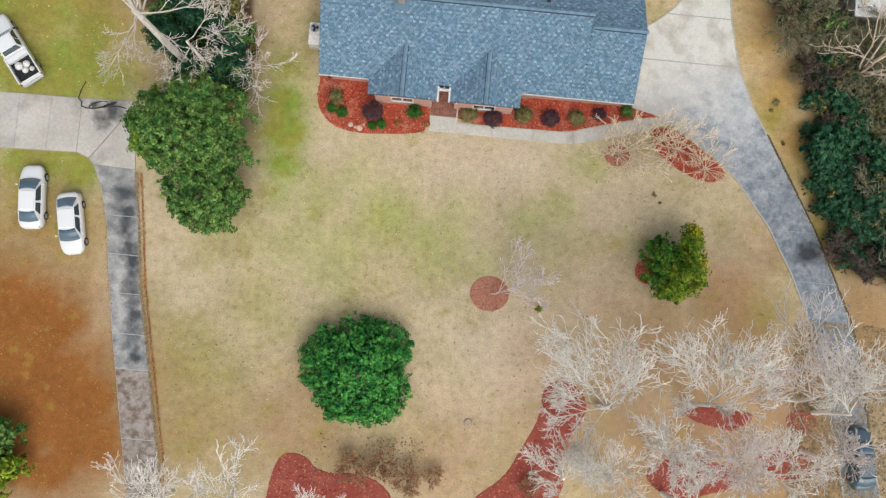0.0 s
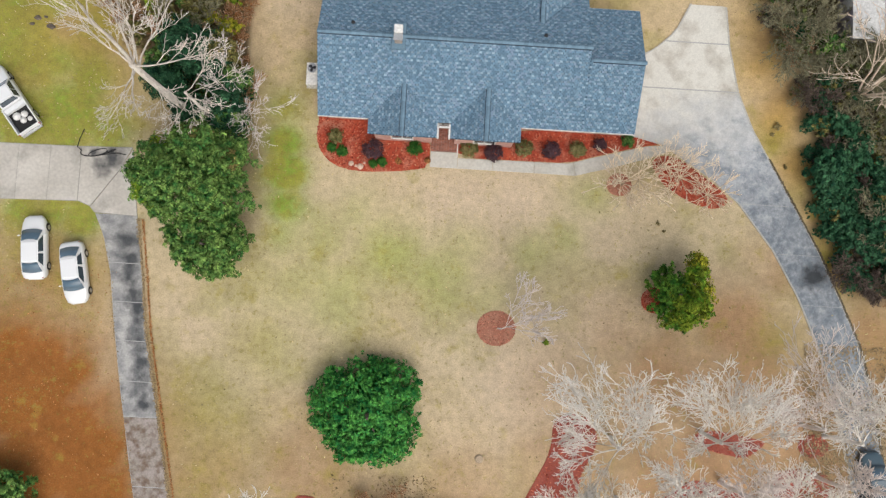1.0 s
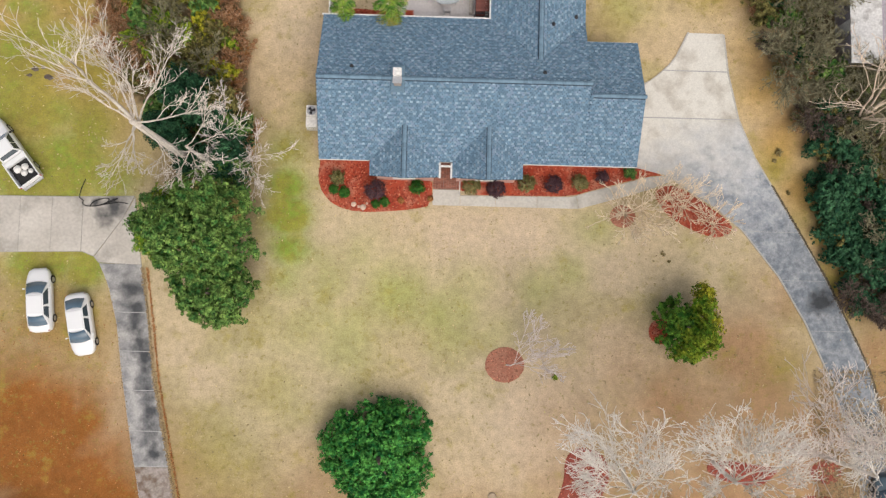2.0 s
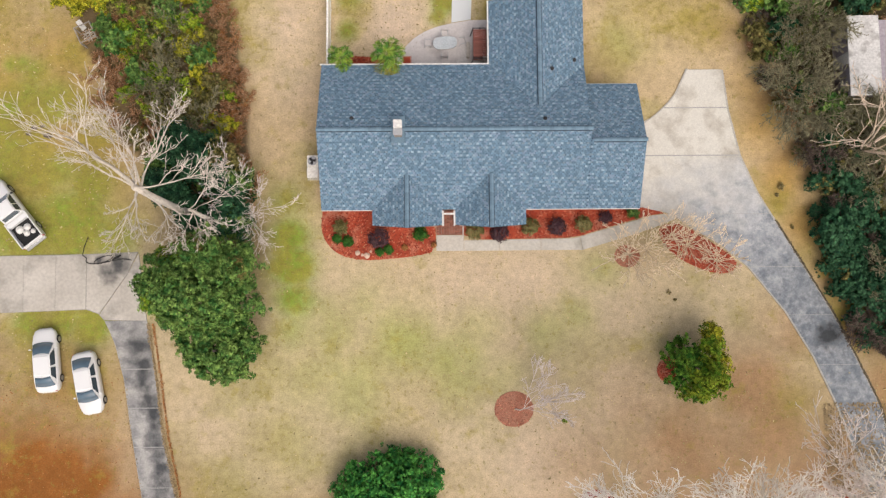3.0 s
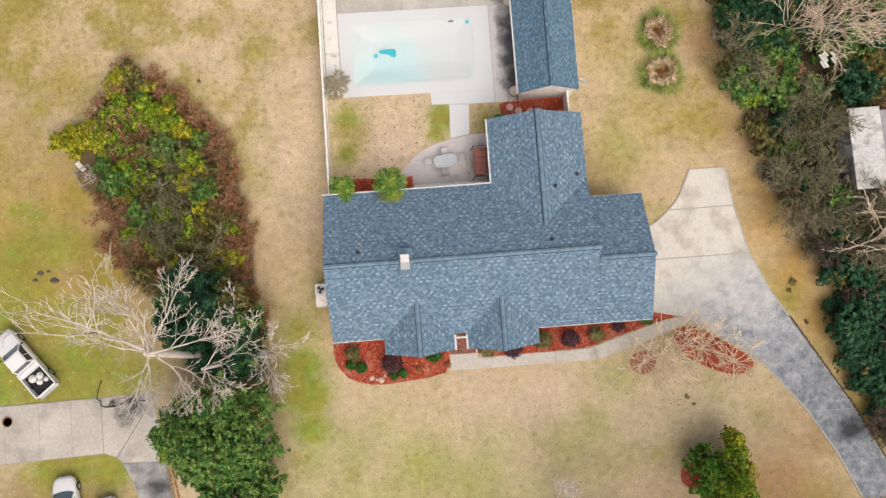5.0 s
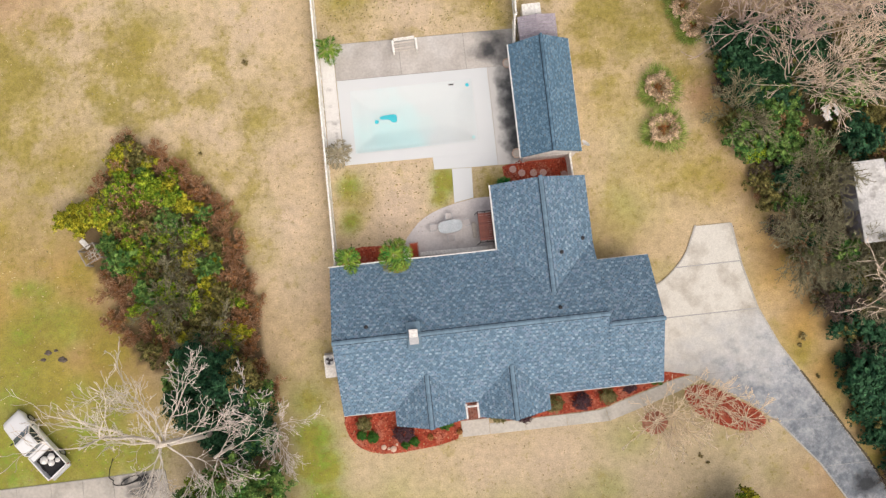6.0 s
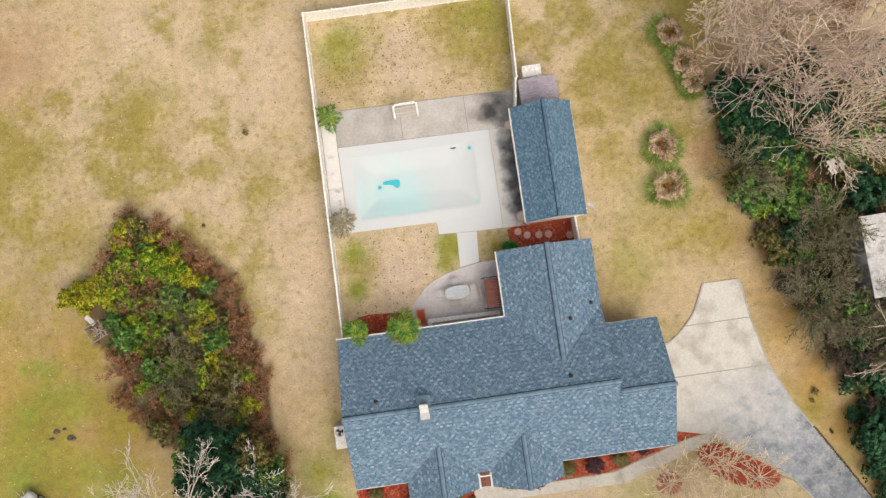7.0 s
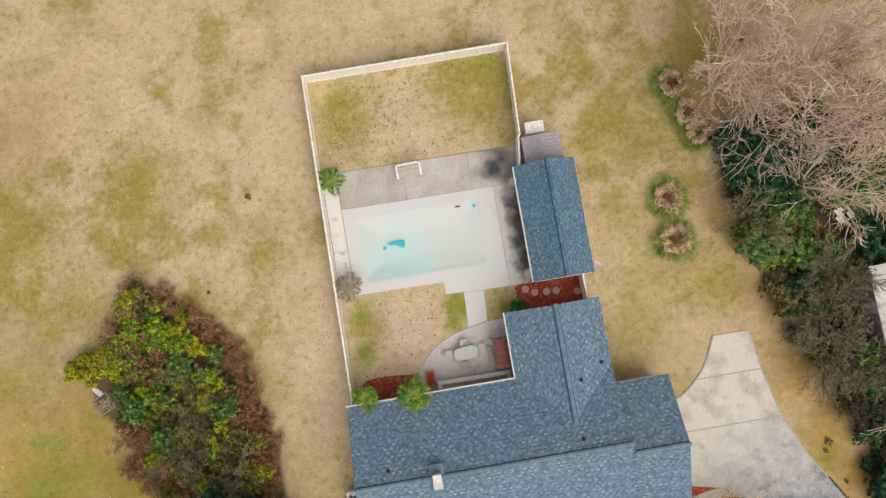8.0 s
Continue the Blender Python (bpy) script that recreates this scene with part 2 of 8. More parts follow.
M_LEAF_DEEP = leafmat("deep_green_leaf", (0.009, 0.12, 0.026), (0.10, 0.335, 0.06), 0.55)
M_LEAF_MAG = leafmat("olive_green_leaf", (0.03, 0.112, 0.024), (0.185, 0.30, 0.07), 0.6)
M_LEAF_CONE = leafmat("mixed_green_leaf", (0.07, 0.19, 0.012), (0.24, 0.29, 0.025), 0.6)
M_LEAF_GREEN = leafmat("plain_green_leaf", (0.025, 0.11, 0.012), (0.13, 0.25, 0.03), 0.6)
M_LEAF_BLUE = leafmat("blue_green_leaf", (0.004, 0.034, 0.016), (0.045, 0.13, 0.058), 0.6)
M_LEAF_MID = leafmat("mid_green_leaf", (0.055, 0.15, 0.012), (0.31, 0.385, 0.03), 0.75)
M_LEAF_YEL = leafmat("yellow_green_leaf", (0.14, 0.175, 0.012), (0.47, 0.425, 0.035), 0.75)
M_LEAF_OLIVE = leafmat("dull_olive_leaf", (0.055, 0.06, 0.016), (0.25, 0.215, 0.07), 0.65)
M_LEAF_MOSS = leafmat("moss_green_leaf", (0.07, 0.10, 0.03), (0.16, 0.18, 0.06), 0.6)
M_LEAF_RUST = leafmat("rust_brown_leaf", (0.27, 0.105, 0.03), (0.41, 0.205, 0.08), 0.6)
M_LEAF_PURPLE = leafmat("dark_purple_leaf", (0.07, 0.035, 0.045), (0.11, 0.06, 0.065))
M_SHRUBOLIVE = leafmat("clipped_olive_leaf", (0.13, 0.125, 0.04), (0.29, 0.25, 0.11), 0.4)
M_SHRUBDARK = leafmat("dark_shrub_leaf", (0.015, 0.085, 0.012), (0.07, 0.19, 0.03), 0.4)
M_PALM = leafmat("palm_frond_green", (0.045, 0.16, 0.025), (0.22, 0.31, 0.045), 0.7)
M_PALMYEL = leafmat("yellowing_frond", (0.22, 0.24, 0.04), (0.30, 0.28, 0.06), 0.35)
M_PALMDRY = leafmat("dry_frond", (0.26, 0.23, 0.15), (0.34, 0.30, 0.20), 0.35)
M_STRAP = leafmat("strap_leaf_green", (0.17, 0.27, 0.045), (0.36, 0.43, 0.12), 0.5)
M_DRYBLOOM = leafmat("dry_bloom", (0.42, 0.29, 0.165), (0.72, 0.56, 0.38), 0.55)
M_DRYLEAF = leafmat("fallen_leaf", (0.23, 0.17, 0.09), (0.34, 0.25, 0.14), 0.5)
M_LEAFDARK = leafmat("olive_brown_leaf", (0.22, 0.175, 0.07), (0.31, 0.25, 0.11), 0.4)
M_TUFT = mat("dry_grass_tuft", (0.54, 0.42, 0.25), (0.42, 0.37, 0.16), 0.15, 0.95, 0.0, 5, 0.4, 0.35)
# dark blotches put dirt streaks and branch shadows into the white metal's colour
M_HOMEROOF = mat("dirt_and_shadow_white_metal", (0.74, 0.74, 0.72), (0.62, 0.62, 0.60), 0.9, 0.5, 0.05, 8, 0.5, stain=((0.36, 0.35, 0.33), 1.1, 0.54, 0.72), world_space=True, rand=0.05)
M_GRAVEL = mat("white_gravel", (0.70, 0.69, 0.66), (0.80, 0.79, 0.76), 3.0, 0.9, 0.5, 6, 0.5, stain=((0.35, 0.34, 0.32), 1.5, 0.58, 0.75))

# ---- mesh helpers ----


def mesh_ob(name, verts, faces, material, parent=None, label="", smooth=False):
    me = bpy.data.meshes.new(name)
    me.from_pydata([tuple(map(float, v)) for v in verts], [], [tuple(map(int, f)) for f in faces])
    me.materials.append(material)
    if smooth:
        me.polygons.foreach_set("use_smooth", [True] * len(me.polygons))
    me.update()
    ob = new(name, me)
    ob.parent = parent
    return tagged(ob, label)


def part(name, bm, material, parent, label="", smooth=False):
    """Links a bmesh as one mesh object under a thing or a part."""
    bmesh.ops.recalc_face_normals(bm, faces=bm.faces)
    me = bpy.data.meshes.new(name)
    bm.to_mesh(me)
    bm.free()
    me.materials.append(material)
    if smooth:
        me.polygons.foreach_set("use_smooth", [True] * len(me.polygons))
    ob = new(name, me)
    ob.parent = parent
    return tagged(ob, label)


def thing(name, x, y, z=0.0, rz=0.0, label="", category="", group="", kind=""):
    ob = new(name)
    ob.empty_display_size = 0.3
    ob.matrix_basis = pose(x, y, z, 0, 0, rz)
    return tagged(ob, label, category, group, kind)


def box(x0, y0, z0, x1, y1, z1, bevel=0.0, bm=None):
    bm = bm or bmesh.new()
    vs = [bm.verts.new((x, y, z)) for z in (z0, z1) for x, y in ((x0, y0), (x1, y0), (x1, y1), (x0, y1))]
    fs = [bm.faces.new([vs[i] for i in f]) for f in ((3, 2, 1, 0), (4, 5, 6, 7), (0, 1, 5, 4), (1, 2, 6, 5), (2, 3, 7, 6), (3, 0, 4, 7))]
    if bevel:
        bmesh.ops.bevel(bm, geom=list({e for f in fs for e in f.edges}), offset=bevel, segments=2, affect="EDGES")
    return bm


def slab(pts, z0, z1, bevel=0.02):
    """A flat piece with the outline pts, from z0 up to z1, its upper edge rounded."""
    bm = bmesh.new()
    f = bm.faces.new([bm.verts.new((x, y, z0)) for x, y in pts])
    top = bmesh.ops.extrude_face_region(bm, geom=[f])["geom"]
    tv = [v for v in top if isinstance(v, bmesh.types.BMVert)]
    bmesh.ops.translate(bm, verts=tv, vec=(0, 0, z1 - z0))
    bmesh.ops.recalc_face_normals(bm, faces=bm.faces)
    if bevel:
        ts = set(tv)
        bmesh.ops.bevel(bm, geom=[e for e in bm.edges if e.verts[0] in ts and e.verts[1] in ts], offset=bevel, segments=1, affect="EDGES")
    return bm


def tube(path, radii, sides=8, bm=None, cap=True):
    """A round bar along path."""
    bm = bm or bmesh.new()
    rings = []
    for i, p in enumerate(path):
        p = Vector(p)
        d = (Vector(path[min(i + 1, len(path) - 1)]) - Vector(path[max(i - 1, 0)])).normalized()
        u = d.orthogonal().normalized()
        w = d.cross(u)
        r = radii[i] if isinstance(radii, (list, tuple)) else radii
        rings.append([bm.verts.new(p + r * (math.cos(a) * u + math.sin(a) * w)) for a in (2 * math.pi * k / sides for k in range(sides))])
    for a, b in zip(rings, rings[1:]):
        # the ring's start may turn between steps: join to the nearest vertex
        o = min(range(sides), key=lambda k: (a[0].co - b[k].co).length)
        for k in range(sides):
            bm.faces.new((a[k], a[(k + 1) % sides], b[(k + 1 + o) % sides], b[(k + o) % sides]))
    if cap:
        bm.faces.new(rings[0])
        bm.faces.new(rings[-1])
    return bm


def lathe(profile, sides=16, bm=None, at=(0, 0, 0)):
    """A turned solid from (radius, height) pairs."""
    bm = bm or bmesh.new()
    rings = [[bm.verts.new((at[0] + r * math.cos(2 * math.pi * k / sides), at[1] + r * math.sin(2 * math.pi * k / sides), at[2] + z)) for k in range(sides)] for r, z in profile]
    for a, b in zip(rings, rings[1:]):
        for k in range(sides):
            bm.faces.new((a[k], a[(k + 1) % sides], b[(k + 1) % sides], b[k]))
    bm.faces.new(rings[0])
    bm.faces.new(rings[-1])
    return bm


def inside(pts, x, y):
    """Which of the points x, y (arrays) lie in the polygon pts."""
    hit = np.zeros(np.shape(x), bool)
    for (x0, y0), (x1, y1) in zip(pts, list(pts[1:]) + [pts[0]]):
        if y0 != y1:
            hit ^= ((y0 > y) != (y1 > y)) & (x < (x1 - x0) * (y - y0) / (y1 - y0) + x0)
    return hit


def smooth_outline(pts, rounds=2):
    for _ in range(rounds):
        pts = [q for a, b in zip(pts, pts[1:] + pts[:1]) for q in ((0.75 * a[0] + 0.25 * b[0], 0.75 * a[1] + 0.25 * b[1]), (0.25 * a[0] + 0.75 * b[0], 0.25 * a[1] + 0.75 * b[1]))]
    return pts


def value_noise(x, y, cell, seed):
    """Smooth noise from 0 to 1 over the plan."""
    g = np.random.default_rng(seed).random((256, 256))
    u, v = x / cell + 90.37, y / cell + 77.11
    i, j = np.floor(u).astype(int), np.floor(v).astype(int)
    fu, fv = u - i, v - j
    fu, fv = fu * fu * (3 - 2 * fu), fv * fv * (3 - 2 * fv)
    i, j, i1, j1 = i % 256, j % 256, (i + 1) % 256, (j + 1) % 256
    return (g[i, j] * (1 - fu) + g[i1, j] * fu) * (1 - fv) + (g[i, j1] * (1 - fu) + g[i1, j1] * fu) * fv


def fbm(x, y, cell, seed):
    return sum(value_noise(x, y, cell / 2 ** k, seed + k) / 2 ** (k + 1) for k in range(4)) / 0.9375


def quads(centres, u, v, bend=None):
    """Verts and faces of one four-cornered leaf for each centre, spanned by the half axes u and v."""
    n = len(centres)
    tip = centres + v * 1.0
    vs = np.stack([centres - v, centres + u, tip, centres - u], 1).reshape(-1, 3)
    return vs, np.arange(4 * n).reshape(n, 4)


def unit(a):
    return a / np.maximum(np.linalg.norm(a, axis=-1, keepdims=True), 1e-9)


def leaf_cloud(rng, blobs, n, size, ragged=0.25, upright=0.35, per=34):
    """Leaves in sprays on and under the skin of the ellipsoids blobs: rows of x, y, z, rx, ry, rz. per: leaves in a spray."""
    b = np.array(blobs, float)
    w = b[:, 3] * b[:, 4] + b[:, 3] * b[:, 5]
    m = max(8, n // per)
    pick = rng.choice(len(b), m, p=w / w.sum())
    d = unit(rng.normal(size=(m, 3)))
    d[:, 2] = np.where(d[:, 2] < -0.45, -d[:, 2], d[:, 2])
    k = 5.0
    lump = 1 + ragged * (np.sin(k * d[:, 0] + pick) * np.sin(k * d[:, 1] + 1.7 * pick) + 0.6 * np.sin(2.3 * k * d[:, 2] + 2.9 * pick) * np.sin(2.1 * k * d[:, 0] - pick)) * 0.6
    rad = lump * (1 - 0.4 * rng.random(m) ** 2.2) * (1 + 0.06 * rng.normal(size=m))
    tip = b[pick, :3] + d * b[pick, 3:] * rad[:, None]
    # each spray spreads sideways from its tip and falls away behind it
    who = rng.integers(0, m, n)
    reach = min(size * 2.4, 0.55 * float(b[:, 3:].min()))
    off = rng.normal(size=(n, 3)) * reach * 0.55
    back = np.abs(rng.normal(size=(n, 1))) * reach * 0.5 + 0.35 * (off ** 2).sum(1, keepdims=True) / reach
    c = tip[who] + off - d[who] * back
    nor = unit(d[who] + upright * np.array([0, 0, 1.0]) + 0.6 * unit(off) + 0.45 * rng.normal(size=(n, 3)))
    t = unit(np.cross(nor, rng.normal(size=(n, 3))))
    s = size * (0.6 + 0.8 * rng.random(n))[:, None]
    keep = c[:, 2] > 0.05
    u, v = t * s * 0.5, np.cross(nor, t) * s
    return quads(c[keep], u[keep], v[keep])


def lumps(rng, blobs, n, r):
    """Small tufts on the skin of the blobs, so that a crown has bosses with gaps between them."""
    b = np.array(blobs, float)
    w = b[:, 3] * b[:, 4]
    out = []
    for k in rng.choice(len(b), n, p=w / w.sum()):
        d = unit(rng.normal(size=3))
        d[2] = abs(d[2]) * 0.9 + 0.05
        q = r * (0.7 + 0.6 * rng.random())
        out.append((*(b[k, :3] + d * b[k, 3:] * 0.88), q, q, q * 0.8))
    return out


def sticks(segs, sides=4):
    """Tapered bars: rows of x0 y0 z0 r0 x1 y1 z1 r1."""
    s = np.array(segs, float)
    a, r0, b, r1 = s[:, :3], s[:, 3], s[:, 4:7], s[:, 7]
    d = unit(b - a)
    ref = np.where(np.abs(d[:, 2:3]) < 0.9, np.array([[0, 0, 1.0]]), np.array([[1.0, 0, 0]]))
    u = unit(np.cross(d, ref))
    w = np.cross(d, u)
    vs = []
    for base, r in ((a, r0), (b, r1)):
        for k in range(sides):
            t = 2 * math.pi * k / sides
            vs.append(base + r[:, None] * (math.cos(t) * u + math.sin(t) * w))
    vs = np.stack(vs, 1)
    n = len(s)
    f = np.array([(k, (k + 1) % sides, sides + (k + 1) % sides, sides + k) for k in range(sides)])
    return vs.reshape(-1, 3), (f[None] + 2 * sides * np.arange(n)[:, None, None]).reshape(-1, 4)


def grow(rng, start, way, length, radius, level, out, wild=0.35, rise=0.12, kids=(6, 6, 5), thin=0.012, steps=6):
    """A limb and all that grows from it, as rows for sticks(); out[level] takes each level's bars."""
    p, d = np.array(start, float), unit(np.array(way, float))
    pts, dirs = [p], [d]
    for i in range(steps):
        d = unit(d + wild * 0.38 * rng.normal(size=3) + np.array([0, 0, rise * 0.5]))
        p = p + d * length / steps
        pts.append(p)
        dirs.append(d)
    rr = [max(thin, radius * (1 - 0.72 * i / steps)) for i in range(steps + 1)]
    for i in range(steps):
        out[level].append((*pts[i], rr[i], *pts[i + 1], rr[i + 1]))
    if level + 1 < len(out):
        for k in range(kids[level]):
            f = 0.25 + 0.75 * (k + rng.random()) / kids[level]
            i = min(int(f * steps), steps - 1)
            g = f * steps - i
            away = np.array((pts[i][0], pts[i][1], 0.6)) / (1 + math.hypot(pts[i][0], pts[i][1]))
            raw = rng.normal(size=3) + 0.9 * away
            side = unit(raw - dirs[i] * (raw @ dirs[i]))
            grow(rng, pts[i] * (1 - g) + pts[i + 1] * g, unit(dirs[i] * 0.9 + side * (0.42 + 0.3 * rng.random())), length * (0.38 + 0.27 * rng.random()) * (1.2 - 0.6 * f),
                 rr[i] * 0.55, level + 1, out, min(0.75, wild * 1.25), rise, kids, thin, max(2, steps - 1))


def bare_tree(rng, x, y, height, fork, limbs, trunk_r, material, label, spread=0.75, lean=(0, 0), kids=(7, 6, 5), name="bare_tree", thin=0.014, group="", wild=0.35, heads=(), leader=False):
    """A leafless tree: trunk to the fork, then limbs. heads: the ways of the main limbs, else they fan out by chance."""
    ob = thing(name, x, y, 0, 0, label, "tree", group)
    top = np.array((lean[0], lean[1], fork))
    pts = [(0, 0, -0.1), (0, 0, 0.05), tuple(top * 0.5 + rng.normal(size=3) * 0.08), tuple(top)]
    part("trunk", tube(pts, [trunk_r * 1.5, trunk_r * 1.15, trunk_r * 0.9, trunk_r * 0.72], 9), material, ob, smooth=True)
    out = [[], [], [], []]
    for k in range(limbs):
        if heads:
            w = np.array(heads[k % len(heads)], float)
            ln = np.linalg.norm(w)
        else:
            a = 2 * math.pi * (k + 0.6 * rng.random()) / limbs
            w = np.array((math.cos(a) * spread, math.sin(a) * spread, 1.0 + 0.4 * rng.random()))
            ln = (height - fork) * (0.85 + 0.3 * rng.random())
        grow(rng, top * (0.9 + 0.1 * rng.random()), w, ln, trunk_r * (0.5 if not heads else 0.55 if k == 0 and leader else 0.28), 0, out, wild, 0.14, kids, thin)
    per = len(out[0]) // limbs
    for k in range(limbs):
        rows = out[0][k * per:(k + 1) * per]
        part("limb", tube([r[:3] for r in rows] + [rows[-1][4:7]], [r[3] for r in rows] + [rows[-1][7]], 6), material, ob, smooth=True)
    (v1, f1), (v2, f2) = sticks(out[1], 4), sticks(out[2] + out[3], 3)
    tagged(mesh_ob("twig_crown", np.concatenate([v1, v2]), [*map(tuple, f1), *map(tuple, f2 + len(v1))], material, ob), kind="stuff")
    return ob


def leafy_tree(rng, name, x, y, blobs, n, size, material, label, trunk_h, trunk_r=0.2, ragged=0.25, category="tree", group="", extra=(), tufts=0, tuft=0.6, per=26):
    """Trunk with limbs and a crown of many leaves; blobs are relative to the foot. extra: (blobs, n, material) of other leaves."""
    ob = thing(name, x, y, 0, 0, label, category, group)
    cx, cy = np.mean([b[0] for b in blobs]), np.mean([b[1] for b in blobs])
    bm = tube([(0, 0, -0.1), (0, 0, 0.1), (cx * 0.5, cy * 0.5, trunk_h * 0.6), (cx, cy, trunk_h)], [trunk_r * 1.4, trunk_r, trunk_r * 0.8, trunk_r * 0.4], 8)
    for b in blobs[:7]:
        tube([(cx * 0.4, cy * 0.4, trunk_h * 0.45), ((cx + b[0]) * 0.5, (cy + b[1]) * 0.5, (trunk_h + b[2]) * 0.5), (b[0], b[1], b[2])], [trunk_r * 0.45, trunk_r * 0.3, trunk_r * 0.12], 5, bm)
    part("trunk", bm, M_BARKDARK, ob)
    skin = ([(*b[:3], *(0.9 * q for q in b[3:])) for b in blobs] if tufts else list(blobs)) + lumps(rng, blobs, tufts, tuft)
    mesh_ob("crown", *leaf_cloud(rng, skin, n, size, ragged, per=per), material, ob)
    for i, (bl, m, mm) in enumerate(extra):
        mesh_ob("new_growth", *leaf_cloud(rng, bl, m, size, ragged, per=per), mm, ob)
    return ob

# ---- ground: one sheet of winter lawn to the horizon, with a hole for the pool ----
POOL = (-5.7, 35.7, 3.9, 40.7)
GREEN = [(6.3, 50.9, 1.0, 0.9), (4.6, 50.4, 1.0, 0.4), (-29.2, 24.8, 1.6, 0.7), (-33.4, 20.4, 2.2, 0.8), (-26.2, 18.4, 1.5, 0.9), (-28.6, 19.6, 1.4, 0.7), (-31.4, 25.6, 1.2, 0.5), (-5.6, 49.4, 1.5, 0.6), (6.2, 49.8, 1.0, 0.6), (-10.9, 14.5, 1.4, 1.1), (-10.7, 12.2, 1.5, 1.4), (-10.6, 9.8, 1.4, 1.2), (-10.8, 7.4, 1.3, 0.5), (-27.6, 15.6, 2.4, 1.4), (-31.0, 15.0, 2.2, 1.3), (-35.0, 15.4, 3.4, 1.2),
         (-25.8, 7.9, 1.3, 1.3), (-28.0, 8.2, 1.1, 1.0), (-30.5, 8.2, 1.2, 1.0), (-11.2, 17.0, 1.4, 0.4), (-33.0, 21.0, 4.0, 0.35), (-24.6, 14.6, 1.8, 0.7), (0.9, 32.9, 0.9, 1.2), (0.4, 31.6, 0.7, 0.7), (-6.5, 33.2, 0.9, 0.9), (-6.6, 30.6, 0.7, 0.8)]
OLIVE = [(21.0, 31.2, 2.2, 0.7), (22.6, 35.0, 1.6, 0.5), (26.6, 17.0, 1.2, 0.5), (28.4, 12.6, 1.2, 0.5), (30.6, 8.4, 1.2, 0.5), (-22.0, 17.5, 2.6, 0.4), (-26.5, 20.0, 2.4, 0.6), (23.0, 50.0, 3.0, 0.7), (20.5, 41.0, 2.0, 0.4), (-29.5, 6.6, 4.0, 0.35), (-26.0, 3.6, 3.0, 0.45), (-28.0, 17.5, 3.6, 0.35), (-24.0, 17.5, 2.6, 0.5), (-28.0, 38.0, 2.5, 0.6), (-22.0, 46.0, 3.0, 0.6), (-13.0, 41.0, 2.5, 0.35), (-30.0, 42.0, 4.0, 0.4), (-8.4, 40.0, 0.9, 0.6), (15.0, 37.0, 3.0, 0.45), (15.0, 43.5, 3.0, 0.5), (17.5, 32.5, 3.2, 0.5),
         (-5.0, 47.5, 2.4, 0.6), (5.0, 50.5, 2.2, 0.7), (6.5, 46.0, 1.8, 0.6), (-6.0, 32.0, 1.3, 0.6), (4.6, 32.3, 1.0, 0.7), (-27.5, 28.6, 1.6, 0.6), (29.0, 13.0, 1.0, 0.5), (27.5, 2.0, 1.8, 0.5),
         (-30.0, 26.0, 3.0, 0.35), (-33.0, 23.0, 3.0, 0.9), (-31.0, 19.4, 2.4, 0.9), (-25.8, 22.6, 1.5, 1.3), (-27.2, 24.6, 1.2, 1.0), (-34.0, 32.0, 4.0, 0.5), (-15.0, -8.0, 4.0, 0.35), (-12.0, -1.0, 2.2, 0.3)]
ORANGE = [(-29.5, -5.5, 7.0, 1.35), (-26.0, -10.5, 7.0, 1.6), (-33.0, -1.0, 5.0, 0.7), (-28.0, 1.5, 4.5, 0.5), (-24.0, 1.0, 1.5, 0.4), (-25.0, -2.5, 3.0, 0.4)]
PALE = [(8.5, -3.0, 5.5, 1.1), (14.0, 0.5, 5.0, 0.7), (5.0, -9.0, 4.5, 0.7), (13.0, 10.5, 3.5, 1.0), (2.5, 10.8, 5.0, 1.0), (-6.0, 10.0, 3.5, 0.5), (-18.0, 0.0, 2.4, 0.5), (-17.5, -6.0, 2.4, 0.4), (6.5, 10.5, 4.2, 1.0), (9.5, 9.0, 3.0, 0.4), (0.5, -4.0, 4.0, 0.4), (4.0, -7.5, 4.0, 0.35), (-3.0, 31.0, 2.6, 1.6), (-0.5, 47.6, 3.0, 1.2), (-10.8, 26.5, 2.2, 0.8), (-11.3, 31.0, 2.8, 0.9), (-11.3, 36.5, 3.2, 0.9), (-12.0, 42.0, 3.2, 0.8), (-13.5, 47.5, 4.0, 0.7), (-16.0, 38.5, 3.0, 0.6), (14.5, 34.0, 2.0, 0.6), (0.0, 53.5, 6.0, 0.5), (10.0, 8.0, 4.0, 0.3)]
